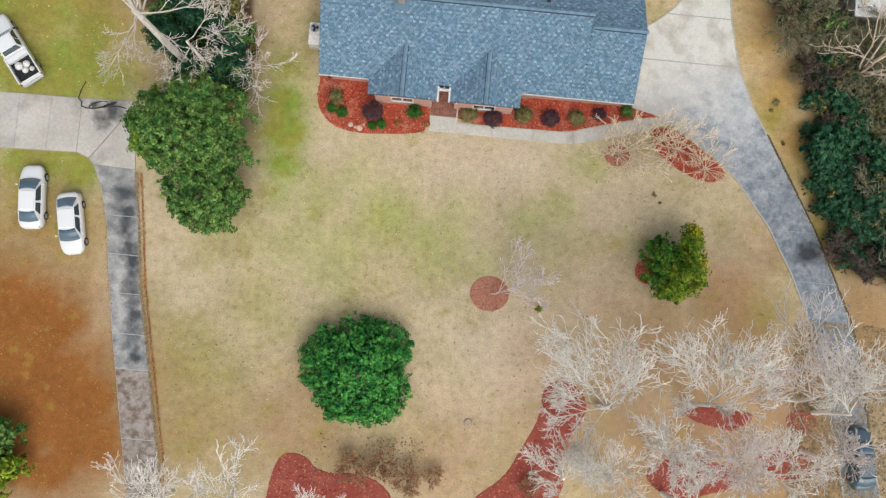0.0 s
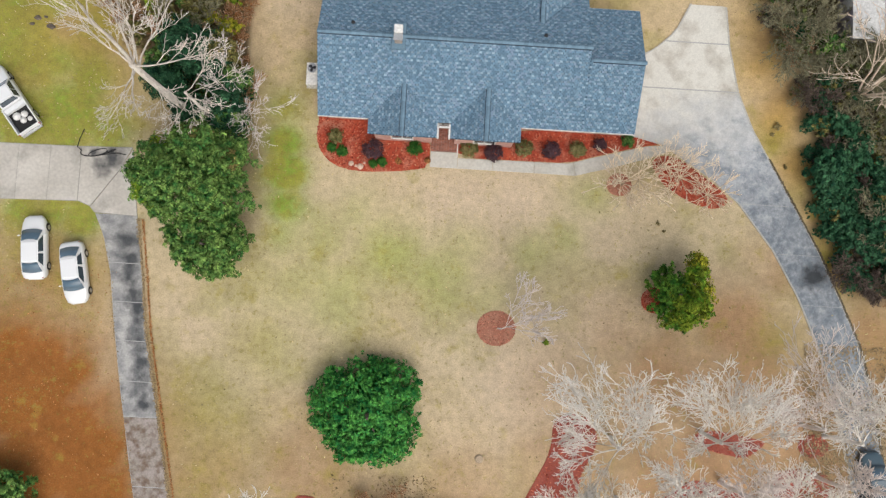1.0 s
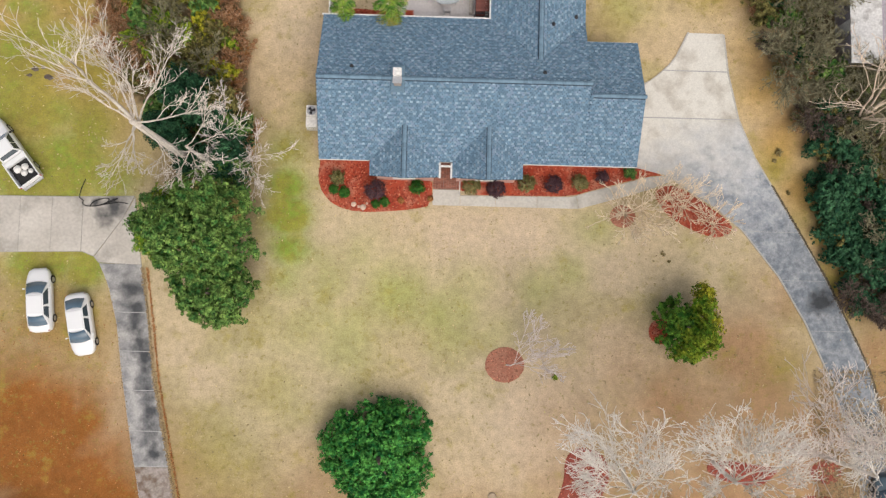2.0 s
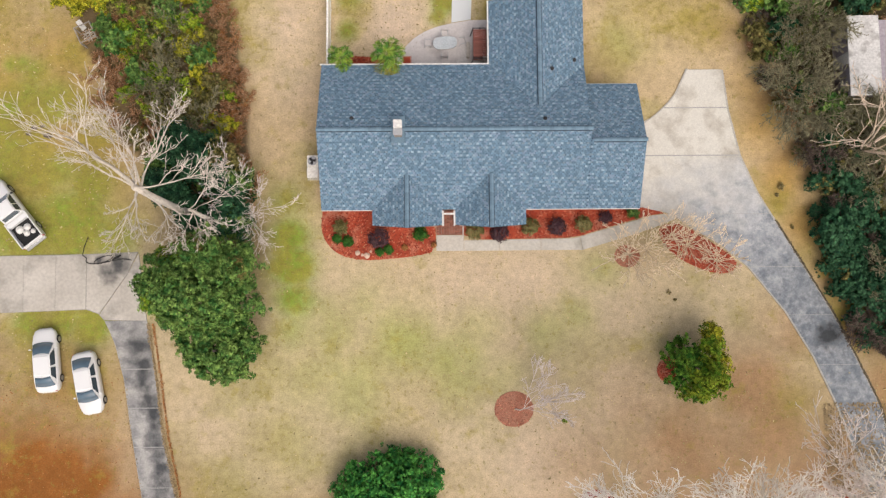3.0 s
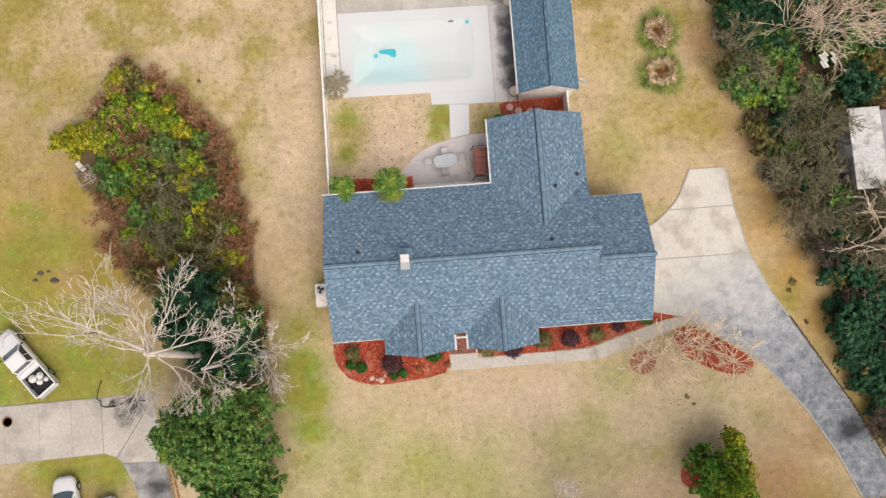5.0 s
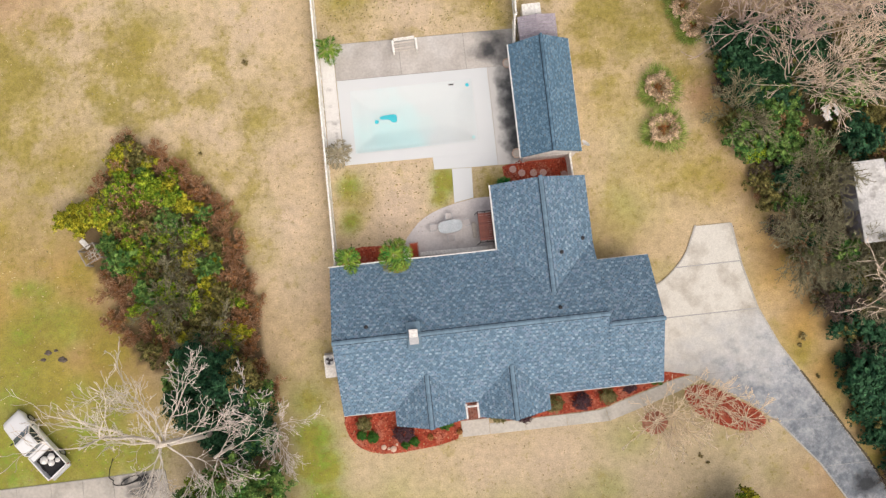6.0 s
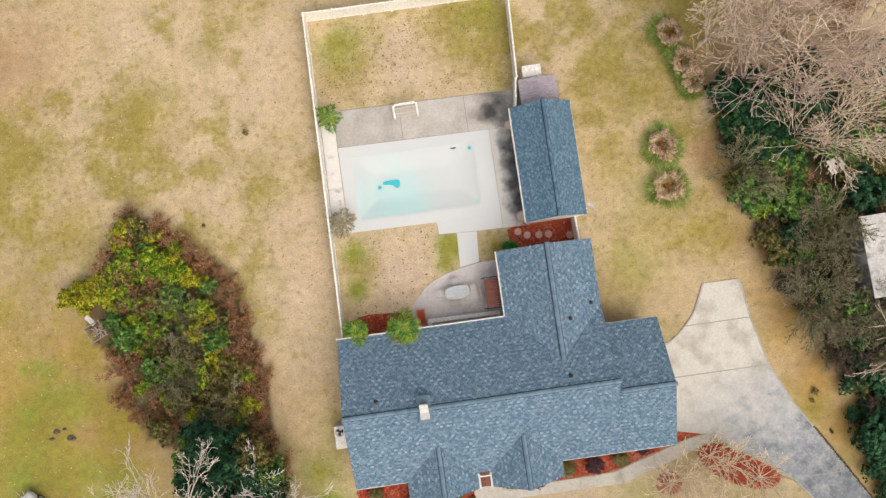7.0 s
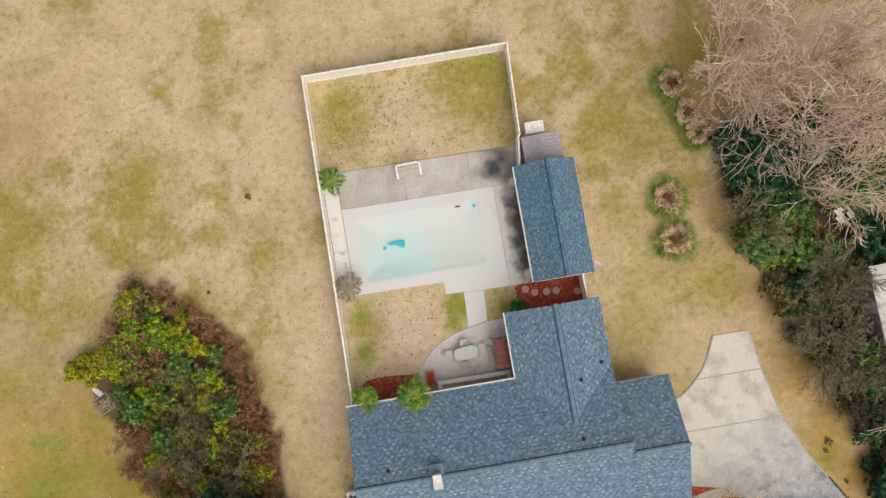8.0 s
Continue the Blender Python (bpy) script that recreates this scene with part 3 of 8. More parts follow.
BROWN = [(16.5, -6.5, 3.6, 0.4), (23.0, -3.5, 4.0, 0.45), (28.5, -2.0, 4.0, 0.6), (32.0, -4.0, 3.0, 0.7), (29.0, 46.0, 4.0, 0.7), (26.0, 49.5, 3.0, 0.6), (24.0, -10.0, 5.0, 0.65), (30.5, -7.0, 5.0, 0.85), (28.0, -12.0, 5.0, 0.7), (35.5, -2.0, 3.0, 0.9), (34.5, 2.5, 2.4, 0.9), (27.8, 20.0, 2.0, 1.1), (26.2, 24.6, 2.0, 1.0), (29.6, 15.0, 1.8, 1.2), (31.6, 10.0, 1.6, 1.2), (33.2, 6.6, 1.5, 1.2), (24.2, 30.0, 1.8, 0.85), (23.2, 36.5, 1.6, 0.6), (-25.4, 24.4, 1.6, 0.9), (-29.8, 22.8, 0.9, 1.0), (-34.0, 25.0, 2.0, 0.5), (-25.5, 16.8, 1.6, 0.6), (-29.3, 17.4, 1.8, 0.6), (-28.5, 4.8, 3.6, 0.5), (-32.5, 6.0, 2.5, 0.5), (-26.5, 22.0, 4.5, 0.9), (-31.0, 22.0, 4.0, 0.7), (-30.0, 29.0, 3.5, 0.5), (-33.0, 34.0, 4.0, 0.35), (24.4, 44.6, 2.4, 0.9), (-9.5, -10.5, 4.0, 0.3), (-16.5, 24.0, 3.0, 0.6), (-16.5, 15.0, 4.0, 0.6), (31.5, 27.0, 4.0, 0.6), (34.0, 18.0, 4.0, 0.6),
         (35.5, 6.0, 4.0, 0.6), (-21.0, 2.0, 0.7, 0.4)]
# reddish worn grass round the front grove, thin soft green on the front lawn, ochre grass between the drive and the wood
RUSTTAN = [(-7.0, -10.0, 5.0, 0.7), (4.0, -12.0, 5.0, 0.6), (-14.0, -10.0, 4.0, 0.5), (16.0, 1.0, 4.0, 0.5), (27.0, 7.0, 3.0, 0.6), (21.8, 37.6, 1.6, 0.9), (22.6, 34.4, 1.4, 0.7), (6.3, 48.0, 1.2, 0.7), (24.2, 2.6, 3.4, 1.2), (35.0, 2.0, 3.0, 0.6), (19.5, -2.5, 6.0, 0.9), (12.0, -9.0, 5.0, 0.7), (-3.0, -13.0, 4.0, 0.6), (22.0, -9.0, 7.0, 1.1), (29.0, -5.0, 5.5, 1.1), (33.0, -2.0, 4.0, 1.0), (25.5, -1.0, 4.0, 1.0), (30.0, -10.0, 5.0, 1.2), (18.0, -11.0, 4.0, 1.0), (12.0, -3.0, 4.0, 0.5), (-32.0, 52.0, 5.0, 0.6), (22.0, 37.0, 1.6, 0.4), (-24.0, 3.0, 2.0, 0.4)]
SOFTGREEN = [(-2.6, 6.6, 3, 0.78), (-6.2, 3, 2.8, 0.7), (1.6, 5.2, 2.8, 0.7), (3.6, 7.4, 2, 0.47), (-9.5, 3.5, 2.6, 0.55), (-8, 7, 2.6, 0.47), (-11, -1, 2.6, 0.39), (8.5, 7.2, 1.8, 0.47), (11, 8.6, 1.6, 0.47), (-5, 9.5, 2.4, 0.39), (-14.5, -6, 3, 0.31), (5.5, 4, 2, 0.39), (12.5, 11.8, 2, 0.55), (15, 29.5, 2.2, 0.47), (16.5, 35, 2.6, 0.39)]
OCHRE = [(-30.0, 22.0, 4.5, 0.9), (-28.5, 28.0, 4.0, 0.7), (-34.5, 27.0, 5.0, 0.9), (-25.0, 19.0, 2.6, 0.7), (-36.0, 20.0, 5.0, 0.9), (25.6, 22.5, 2.3, 0.9), (27.2, 18.5, 2.2, 1.1), (28.6, 15.0, 1.9, 1.2), (30.2, 11.6, 1.6, 1.1), (31.9, 7.6, 1.5, 1.0), (24.4, 26.5, 2.2, 0.6), (22.6, 31.0, 2.2, 0.5), (21.9, 36.5, 2.0, 0.5), (35.5, 1.0, 2.4, 0.7), (14.0, 28.2, 2.0, 0.4)]


# worn, mossy and green patches of the field beside the thicket
_pr = random.Random(17)
for _k in range(34):
    (GREEN, BROWN, OLIVE, RUSTTAN)[_k % 4].append((_pr.uniform(-37, -25.5), _pr.uniform(15.5, 28), _pr.uniform(0.5, 1.2), _pr.uniform(0.5, 1.0)))
# leaf mould under the evergreens beside the drive, their shade put into its colour
SHADED_FLOOR = [(-17.6, 15.6, 2.4, 0.7), (-15.6, 13.5, 2.6, 0.8), (-15.8, 9.0, 2.6, 0.8)]
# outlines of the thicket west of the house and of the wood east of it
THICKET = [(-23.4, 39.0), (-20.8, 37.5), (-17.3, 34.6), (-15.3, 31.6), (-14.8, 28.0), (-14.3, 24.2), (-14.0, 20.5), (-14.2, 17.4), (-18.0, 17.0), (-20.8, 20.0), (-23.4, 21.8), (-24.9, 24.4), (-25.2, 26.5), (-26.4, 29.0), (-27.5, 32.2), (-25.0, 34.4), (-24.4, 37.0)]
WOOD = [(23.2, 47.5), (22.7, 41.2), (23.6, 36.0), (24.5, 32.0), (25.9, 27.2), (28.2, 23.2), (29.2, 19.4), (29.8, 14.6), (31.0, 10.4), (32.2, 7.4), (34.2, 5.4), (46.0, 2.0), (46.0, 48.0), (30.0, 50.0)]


def build_ground():
    inner_x, inner_y = np.arange(-64, 64.01, 0.4), np.arange(-44, 84.01, 0.4)
    far = np.array([75, 95, 130, 200, 400, 900, 2400.0])
    xs = np.sort(np.concatenate([-far, inner_x, far, [POOL[0] - 0.3, POOL[2] + 0.3]]))
    ys = np.sort(np.concatenate([20 - far, inner_y, 20 + far, [POOL[1] - 0.3, POOL[3] + 0.3]]))
    x, y = np.meshgrid(xs, ys)
    north = np.clip((y - 11) / 7, 0, 1)[..., None]
    col = np.array([0.495, 0.41, 0.26]) * (1 - north) + np.array([0.54, 0.42, 0.255]) * north
    n1, n2, n3 = fbm(x, y, 9.0, 5), fbm(x, y, 3.0, 15), fbm(x, y, 1.2, 25)

    def lay(colour, w):
        col[:] = col * (1 - w[..., None]) + np.array(colour) * w[..., None]

    lay((0.55, 0.44, 0.28), np.clip((n1 - 0.45) * 2.2, 0, 0.75))
    lay((0.33, 0.305, 0.12), np.clip((n2 - 0.54) * 3.5, 0, 0.45))
    north = np.clip((y - 26) / 8, 0, 1)
    moss = np.clip((0.6 * fbm(x, y, 6.0, 45) + 0.4 * fbm(x, y, 1.8, 55) - 0.52) * 9.0, 0, 1) * (0.3 + 0.7 * north)
    lay((0.33, 0.27, 0.075), 0.5 * moss)
    lay((0.575, 0.46, 0.32), np.clip((fbm(x, y, 6.0, 65) - 0.48) * 4.0, 0, 0.7) * north * (1 - moss))
    dense = 0.14 + 0.1 * north + 0.55 * moss + 0.5 * (n2 - 0.5)
    for colour, rows, sharp in (((0.605, 0.48, 0.355), PALE, 0.5), ((0.24, 0.155, 0.08), BROWN, 1.2), ((0.465, 0.30, 0.10), OCHRE, 0.9), ((0.39, 0.24, 0.13), RUSTTAN, 1.1), ((0.36, 0.37, 0.13), SOFTGREEN, 1.4), ((0.255, 0.088, 0.016), ORANGE, 1.1), ((0.325, 0.255, 0.048), OLIVE, 1.2), ((0.20, 0.315, 0.03), GREEN, 1.6), ((0.085, 0.062, 0.034), SHADED_FLOOR, 1.6)):
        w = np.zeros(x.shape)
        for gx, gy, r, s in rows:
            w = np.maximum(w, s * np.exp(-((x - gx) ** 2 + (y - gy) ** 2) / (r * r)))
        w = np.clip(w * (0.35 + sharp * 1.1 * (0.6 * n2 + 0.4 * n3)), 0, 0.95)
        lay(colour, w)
        dense = dense * (1 - w) if rows in (PALE, SHADED_FLOOR) else dense + 0.75 * w if rows in (OLIVE, GREEN) else dense
    # leaf mould on the thicket's and wood's floor, shrub shade put into its colour
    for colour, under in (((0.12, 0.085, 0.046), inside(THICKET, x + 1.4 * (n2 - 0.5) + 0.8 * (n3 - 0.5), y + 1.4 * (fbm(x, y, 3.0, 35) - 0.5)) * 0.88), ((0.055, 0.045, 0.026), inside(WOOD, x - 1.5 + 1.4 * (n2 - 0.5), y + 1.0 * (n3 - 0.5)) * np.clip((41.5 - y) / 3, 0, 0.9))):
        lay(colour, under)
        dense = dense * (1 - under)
    z = 0.02 * (n2 - 0.5) + 0.012 * (n3 - 0.5) - 0.012
    nx, ny = len(xs), len(ys)
    idx = np.arange(nx * ny).reshape(ny, nx)
    f = np.stack([idx[:-1, :-1], idx[:-1, 1:], idx[1:, 1:], idx[1:, :-1]], -1)
    cx, cy = (x[:-1, :-1] + x[1:, 1:]) / 2, (y[:-1, :-1] + y[1:, 1:]) / 2
    keep = ~((cx > POOL[0] - 0.3) & (cx < POOL[2] + 0.3) & (cy > POOL[1] - 0.3) & (cy < POOL[3] + 0.3))
    m = bpy.data.materials.new("winter_lawn")
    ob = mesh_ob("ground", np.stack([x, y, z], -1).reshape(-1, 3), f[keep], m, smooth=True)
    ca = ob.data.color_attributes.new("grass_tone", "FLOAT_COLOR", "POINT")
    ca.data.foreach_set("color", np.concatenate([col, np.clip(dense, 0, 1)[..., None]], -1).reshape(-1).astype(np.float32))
    m.use_nodes = True
    nt, n, l = m.node_tree, m.node_tree.nodes, m.node_tree.links
    b = n["Principled BSDF"]
    b.inputs["Roughness"].default_value, b.inputs["Specular IOR Level"].default_value = 0.95, 0.1
    tone = n.new("ShaderNodeVertexColor")
    tone.layer_name = "grass_tone"
    pos = n.new("ShaderNodeNewGeometry").outputs["Position"]
    col_out = tone.outputs["Color"]
    # mottled moss, then specks of winter weeds, denser where the tone's fourth channel says so
    for size, detail, sway, lo, hi, part_in, weed in ((0.55, 9.0, 0.24, 0.62, 0.76, 0.55, (0.33, 0.275, 0.05)), (2.4, 4.0, 0.17, 0.61, 0.70, 0.5, (0.25, 0.215, 0.05)), (7.5, 7.0, 0.16, 0.56, 0.78, 0.4, (0.27, 0.22, 0.09))):
        t = n.new("ShaderNodeTexNoise")
        t.inputs["Scale"].default_value, t.inputs["Detail"].default_value, t.inputs["Roughness"].default_value = size, detail, 0.62
        l.new(pos, t.inputs["Vector"])
        q = n.new("ShaderNodeMath")
        q.operation = "MULTIPLY_ADD"
        q.inputs[1].default_value = sway
        l.new(tone.outputs["Alpha"], q.inputs[0])
        l.new(t.outputs["Fac"], q.inputs[2])
        r = n.new("ShaderNodeMapRange")
        r.inputs["From Min"].default_value, r.inputs["From Max"].default_value, r.inputs["To Max"].default_value = lo, hi, part_in
        l.new(q.outputs[0], r.inputs["Value"])
        x2 = n.new("ShaderNodeMix")
        x2.data_type = "RGBA"
        l.new(r.outputs["Result"], x2.inputs["Factor"])
        l.new(col_out, x2.inputs["A"])
        x2.inputs["B"].default_value = (*weed, 1)
        col_out = x2.outputs["Result"]
    for s, d, lo, hi, f in ((1.7, 5.0, 0.7, 1.3, 0.4), (9.0, 5.0, 0.5, 1.5, 0.3), (0.4, 3.0, 0.85, 1.15, 0.5)):
        t = n.new("ShaderNodeTexNoise")
        t.inputs["Scale"].default_value, t.inputs["Detail"].default_value = s, d
        l.new(pos, t.inputs["Vector"])
        r = n.new("ShaderNodeMapRange")
        r.inputs["From Min"].default_value, r.inputs["From Max"].default_value, r.inputs["To Min"].default_value, r.inputs["To Max"].default_value = 0.3, 0.7, lo, hi
        l.new(t.outputs["Fac"], r.inputs["Value"])
        g = n.new("ShaderNodeCombineColor")
        for i in range(3):
            l.new(r.outputs["Result"], g.inputs[i])
        x2 = n.new("ShaderNodeMix")
        x2.data_type, x2.blend_type = "RGBA", "MULTIPLY"
        x2.inputs["Factor"].default_value = f
        l.new(col_out, x2.inputs["A"])
        l.new(g.outputs[0], x2.inputs["B"])
        col_out = x2.outputs["Result"]
    l.new(col_out, b.inputs["Base Color"])
    bp = n.new("ShaderNodeBump")
    bp.inputs["Strength"].default_value, bp.inputs["Distance"].default_value = 0.5, 0.06
    l.new(t.outputs["Fac"], bp.inputs["Height"])
    l.new(bp.outputs[0], b.inputs["Normal"])
    tagged(ob, "dry winter lawn with green and rust-brown patches", "ground", kind="structure")


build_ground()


def panels(owner, outlines, material, z1=0.05, gap=0.02, name="slab", filler=None, bevel=0.012):
    """Concrete slabs side by side under one owner, each shrunk a little so that the joints show."""
    for pts in outlines:
        cx, cy = sum(p[0] for p in pts) / len(pts), sum(p[1] for p in pts) / len(pts)
        out = []
        for px, py in pts:
            d = math.hypot(px - cx, py - cy)
            out.append((px - (px - cx) * gap / d, py - (py - cy) * gap / d))
        part(name, slab(out, -0.15, z1, bevel), material, owner)
        if filler:
            wide = [(px + (px - cx) * 0.03 / math.hypot(px - cx, py - cy), py + (py - cy) * 0.03 / math.hypot(px - cx, py - cy)) for px, py in pts]
            part("joint_filler", slab(wide, -0.1, z1 - 0.016 - 0.0007 * (len(owner.children) % 9), 0), filler, owner)


# the house's own drive: two edges (y, x), cut into slabs between them
def drive_material():
    """Concrete that is cream by the garage and turns to blotched blue-grey down the slope."""
    m = bpy.data.materials.new("blotched_drive_concrete")
    m.use_nodes = True
    nt, n, l = m.node_tree, m.node_tree.nodes, m.node_tree.links
    b = n["Principled BSDF"]
    b.inputs["Roughness"].default_value, b.inputs["Specular IOR Level"].default_value = 0.9, 0.25
    pos = n.new("ShaderNodeNewGeometry").outputs["Position"]

    def fac(size, detail, lo, hi, top=1.0, rough=0.6):
        t = n.new("ShaderNodeTexNoise")
        t.inputs["Scale"].default_value, t.inputs["Detail"].default_value, t.inputs["Roughness"].default_value = size, detail, rough
        l.new(pos, t.inputs["Vector"])
        r = n.new("ShaderNodeMapRange")
        r.inputs["From Min"].default_value, r.inputs["From Max"].default_value, r.inputs["To Max"].default_value = lo, hi, top
        l.new(t.outputs["Fac"], r.inputs["Value"])
        return r.outputs["Result"]

    def math_node(op, a, c):
        q = n.new("ShaderNodeMath")
        q.operation = op
        for sock, v in zip(q.inputs, (a, c)):
            if isinstance(v, (int, float)):
                sock.default_value = v
            else:
                l.new(v, sock)
        return q.outputs[0]

    def mixed(f, a, c, kind="MIX"):
        x = n.new("ShaderNodeMix")
        x.data_type, x.blend_type = "RGBA", kind
        for sock, v in ((x.inputs["Factor"], f), (x.inputs["A"], a), (x.inputs["B"], c)):
            if isinstance(v, bpy.types.NodeSocket):
                l.new(v, sock)
            elif isinstance(v, (int, float)):
                sock.default_value = v
            else:
                sock.default_value = (*v, 1)
        return x.outputs["Result"]
    sep = n.new("ShaderNodeSeparateXYZ")
    l.new(pos, sep.inputs[0])
    # how far down the drive, and how near its outer edge
    down = math_node("ADD", math_node("MULTIPLY", math_node("SUBTRACT", 20.6, sep.outputs["Y"]), 0.62), math_node("MULTIPLY", math_node("SUBTRACT", sep.outputs["X"], 17.5), 0.38))
    grey = n.new("ShaderNodeMapRange")
    grey.inputs["From Min"].default_value, grey.inputs["From Max"].default_value = 2.0, 8.0
    l.new(math_node("ADD", down, fac(0.45, 6.0, 0.3, 0.7, 4.0)), grey.inputs["Value"])
    beyond = n.new("ShaderNodeMapRange")
    beyond.inputs["From Min"].default_value, beyond.inputs["From Max"].default_value = 20.62, 20.3
    l.new(sep.outputs["Y"], beyond.inputs["Value"])
    amount = math_node("MULTIPLY", grey.outputs["Result"], beyond.outputs["Result"])
    cream = mixed(fac(0.5, 5.0, 0.48, 0.72), (0.66, 0.645, 0.58), (0.43, 0.395, 0.33))
    slate = mixed(fac(1.3, 7.0, 0.35, 0.65, 1.0, 0.68), (0.345, 0.375, 0.405), (0.54, 0.55, 0.56))
    slate = mixed(math_node("MULTIPLY", fac(0.8, 8.0, 0.46, 0.64, 0.8, 0.7), grey.outputs["Result"]), slate, (0.155, 0.19, 0.22))
    # dark weathering that grows towards the lower outer edge
    lower = n.new("ShaderNodeMapRange")
    lower.inputs["From Min"].default_value, lower.inputs["From Max"].default_value = 7.2, 11.6
    l.new(math_node("ADD", down, fac(0.7, 7.0, 0.3, 0.7, 3.0, 0.7)), lower.inputs["Value"])
    slate = mixed(math_node("MULTIPLY", lower.outputs["Result"], fac(1.4, 7.0, 0.30, 0.60, 0.82, 0.72)), slate, (0.13, 0.155, 0.18))
    col = mixed(amount, cream, slate)
    for x, y, rad in ((30.0, 6.6, 0.9),):
        d = n.new("ShaderNodeVectorMath")
        d.operation = "DISTANCE"
        d.inputs[1].default_value = (x, y, 0.05)
        l.new(pos, d.inputs[0])
        r = n.new("ShaderNodeMapRange")
        r.inputs["From Min"].default_value, r.inputs["From Max"].default_value, r.inputs["To Max"].default_value = rad * 1.9, rad * 1.0, 0.95
        l.new(math_node("ADD", d.outputs["Value"], fac(1.6, 5.0, 0.2, 0.8, rad)), r.inputs["Value"])
        col = mixed(r.outputs["Result"], col, (0.045, 0.05, 0.055))
    col = mixed(0.3, col, mixed(fac(9.0, 4.0, 0.3, 0.7), (0.6, 0.6, 0.6), (1.3, 1.3, 1.3)), "MULTIPLY")
    l.new(col, b.inputs["Base Color"])
    return m


M_DRIVE = drive_material()
DRIVE_EAST = [(-14.0, 37.4), (-8.0, 35.8), (-1.6, 34.5), (1.5, 33.65), (4.45, 32.3), (8.35, 30.4), (12.3, 28.1), (16.1, 25.85), (17.6, 24.95), (20.55, 23.68), (24.1, 22.87), (27.25, 22.5)]
DRIVE_WEST = [(-14.0, 34.6), (-8.0, 33.2), (-1.6, 31.6), (1.6, 30.45), (4.96, 28.95), (8.45, 26.9), (11.9, 24.15), (13.6, 22.1), (14.8, 20.1), (16.05, 18.3), (16.75, 15.0), (22.9, 15.0), (23.1, 16.4), (23.8, 17.4), (24.75, 18.4), (25.45, 18.95), (27.35, 19.85)]
drive = thing("driveway", 0, 0, label="curving concrete driveway, cream by the garage and blotched blue-grey below", category="driveway", kind="structure")


def along(rows, y):
    return float(np.interp(y, [r[0] for r in rows], [r[1] for r in rows]))


for ja, jb in ((27.3, 24.3), (24.28, 20.56), (20.52, 16.0), (15.985, 11.9), (11.885, 8.2), (8.185, 4.4), (4.385, 0.6), (0.585, -3.4), (-3.415, -8.0), (-8.015, -14.0)):
    ys = [ja + (jb - ja) * k / 6 for k in range(7)]
    panels(drive, [[(along(DRIVE_WEST, y), y) for y in ys] + [(along(DRIVE_EAST, y), y) for y in reversed(ys)]], M_DRIVE, gap=0.0)
    part("joint_filler", slab([(along(DRIVE_WEST, jb), jb - 0.06), (along(DRIVE_EAST, jb), jb - 0.06), (along(DRIVE_EAST, jb), jb + 0.03), (along(DRIVE_WEST, jb), jb + 0.03)], -0.1, 0.054 if jb > 20 else 0.046, 0), M_JOINTPALE, drive)
for rows, side in ((DRIVE_EAST, 0.06), (DRIVE_WEST[:10], -0.06), (DRIVE_WEST[11:], -0.06)):
    for (ya, xa), (yb, xb) in zip(rows, rows[1:]):
        part("edging", slab([(xa - 0.07 + side, ya), (xa + 0.07 + side, ya), (xb + 0.07 + side, yb), (xb - 0.07 + side, yb)], -0.1, 0.062, 0), M_EDGING, drive, "pale trowelled edge")

walkway = thing("front_walk", 0, 0, label="pale concrete walk along the front flower bed", category="footpath", kind="structure")
panels(walkway, [[(0.2, 13.3), (2.3, 13.3), (2.3, 14.5), (0.2, 14.5)], [(2.32, 13.3), (5.0, 13.3), (5.0, 14.13), (2.32, 14.1)], [(5.02, 13.3), (8.2, 13.3), (8.2, 14.16), (5.02, 14.13)],
                 [(8.22, 13.3), (11.4, 13.3), (11.2, 14.3), (10.8, 14.2), (8.22, 14.16)], [(11.42, 13.3), (14.2, 14.1), (13.9, 15.08), (12.5, 14.7), (11.22, 14.3)],
                 [(14.22, 14.1), (16.8, 14.9), (18.9, 15.75), (18.28, 16.07), (16.8, 15.9), (13.92, 15.08)]], M_CONC, 0.045, 0.003)

# the neighbour's drive
ndrive = thing("neighbour_driveway", 0, 0, label="old stained concrete driveway with cracked slabs", category="driveway", kind="structure")
JX = (-26.3, -28.6, -31.0, -33.6, -36.2, -39.0, -42.0, -46.0, -52.0)
panels(ndrive, [[(b, 9.1 + 0.03 * (b + 26.3)), (a, 9.1 + 0.03 * (a + 26.3)), (a, 13.25 + 0.012 * (a + 26.3)), (b, 13.25 + 0.012 * (b + 26.3))] for a, b in zip(JX, JX[1:])], M_CONCSLAB, filler=M_JOINT)
panels(ndrive, [[(-26.27, 9.12), (-25.3, 8.75), (-23.2, 11.8), (-22.45, 13.4), (-26.27, 13.25)], [(-25.27, 8.7), (-24.9, 8.3), (-21.7, 8.2), (-22.4, 13.3), (-23.17, 11.75)]], M_CONCSLAB, filler=M_JOINT)
WEST = [(-30, -17.4), (-16.2, -19.5), (-12.5, -20.3), (-4.7, -21.9), (0.3, -22.8), (3.7, -23.3), (6.7, -24.1), (8.3, -24.9)]
EAST = [(-30, -14.6), (-16.0, -17.1), (-12.7, -17.7), (-8.6, -18.6), (-4.4, -19.5), (-0.3, -20.4), (4.0, -21.0), (8.2, -21.7)]


def edge_x(rows, y):
    return float(np.interp(y, [r[0] for r in rows], [r[1] for r in rows]))


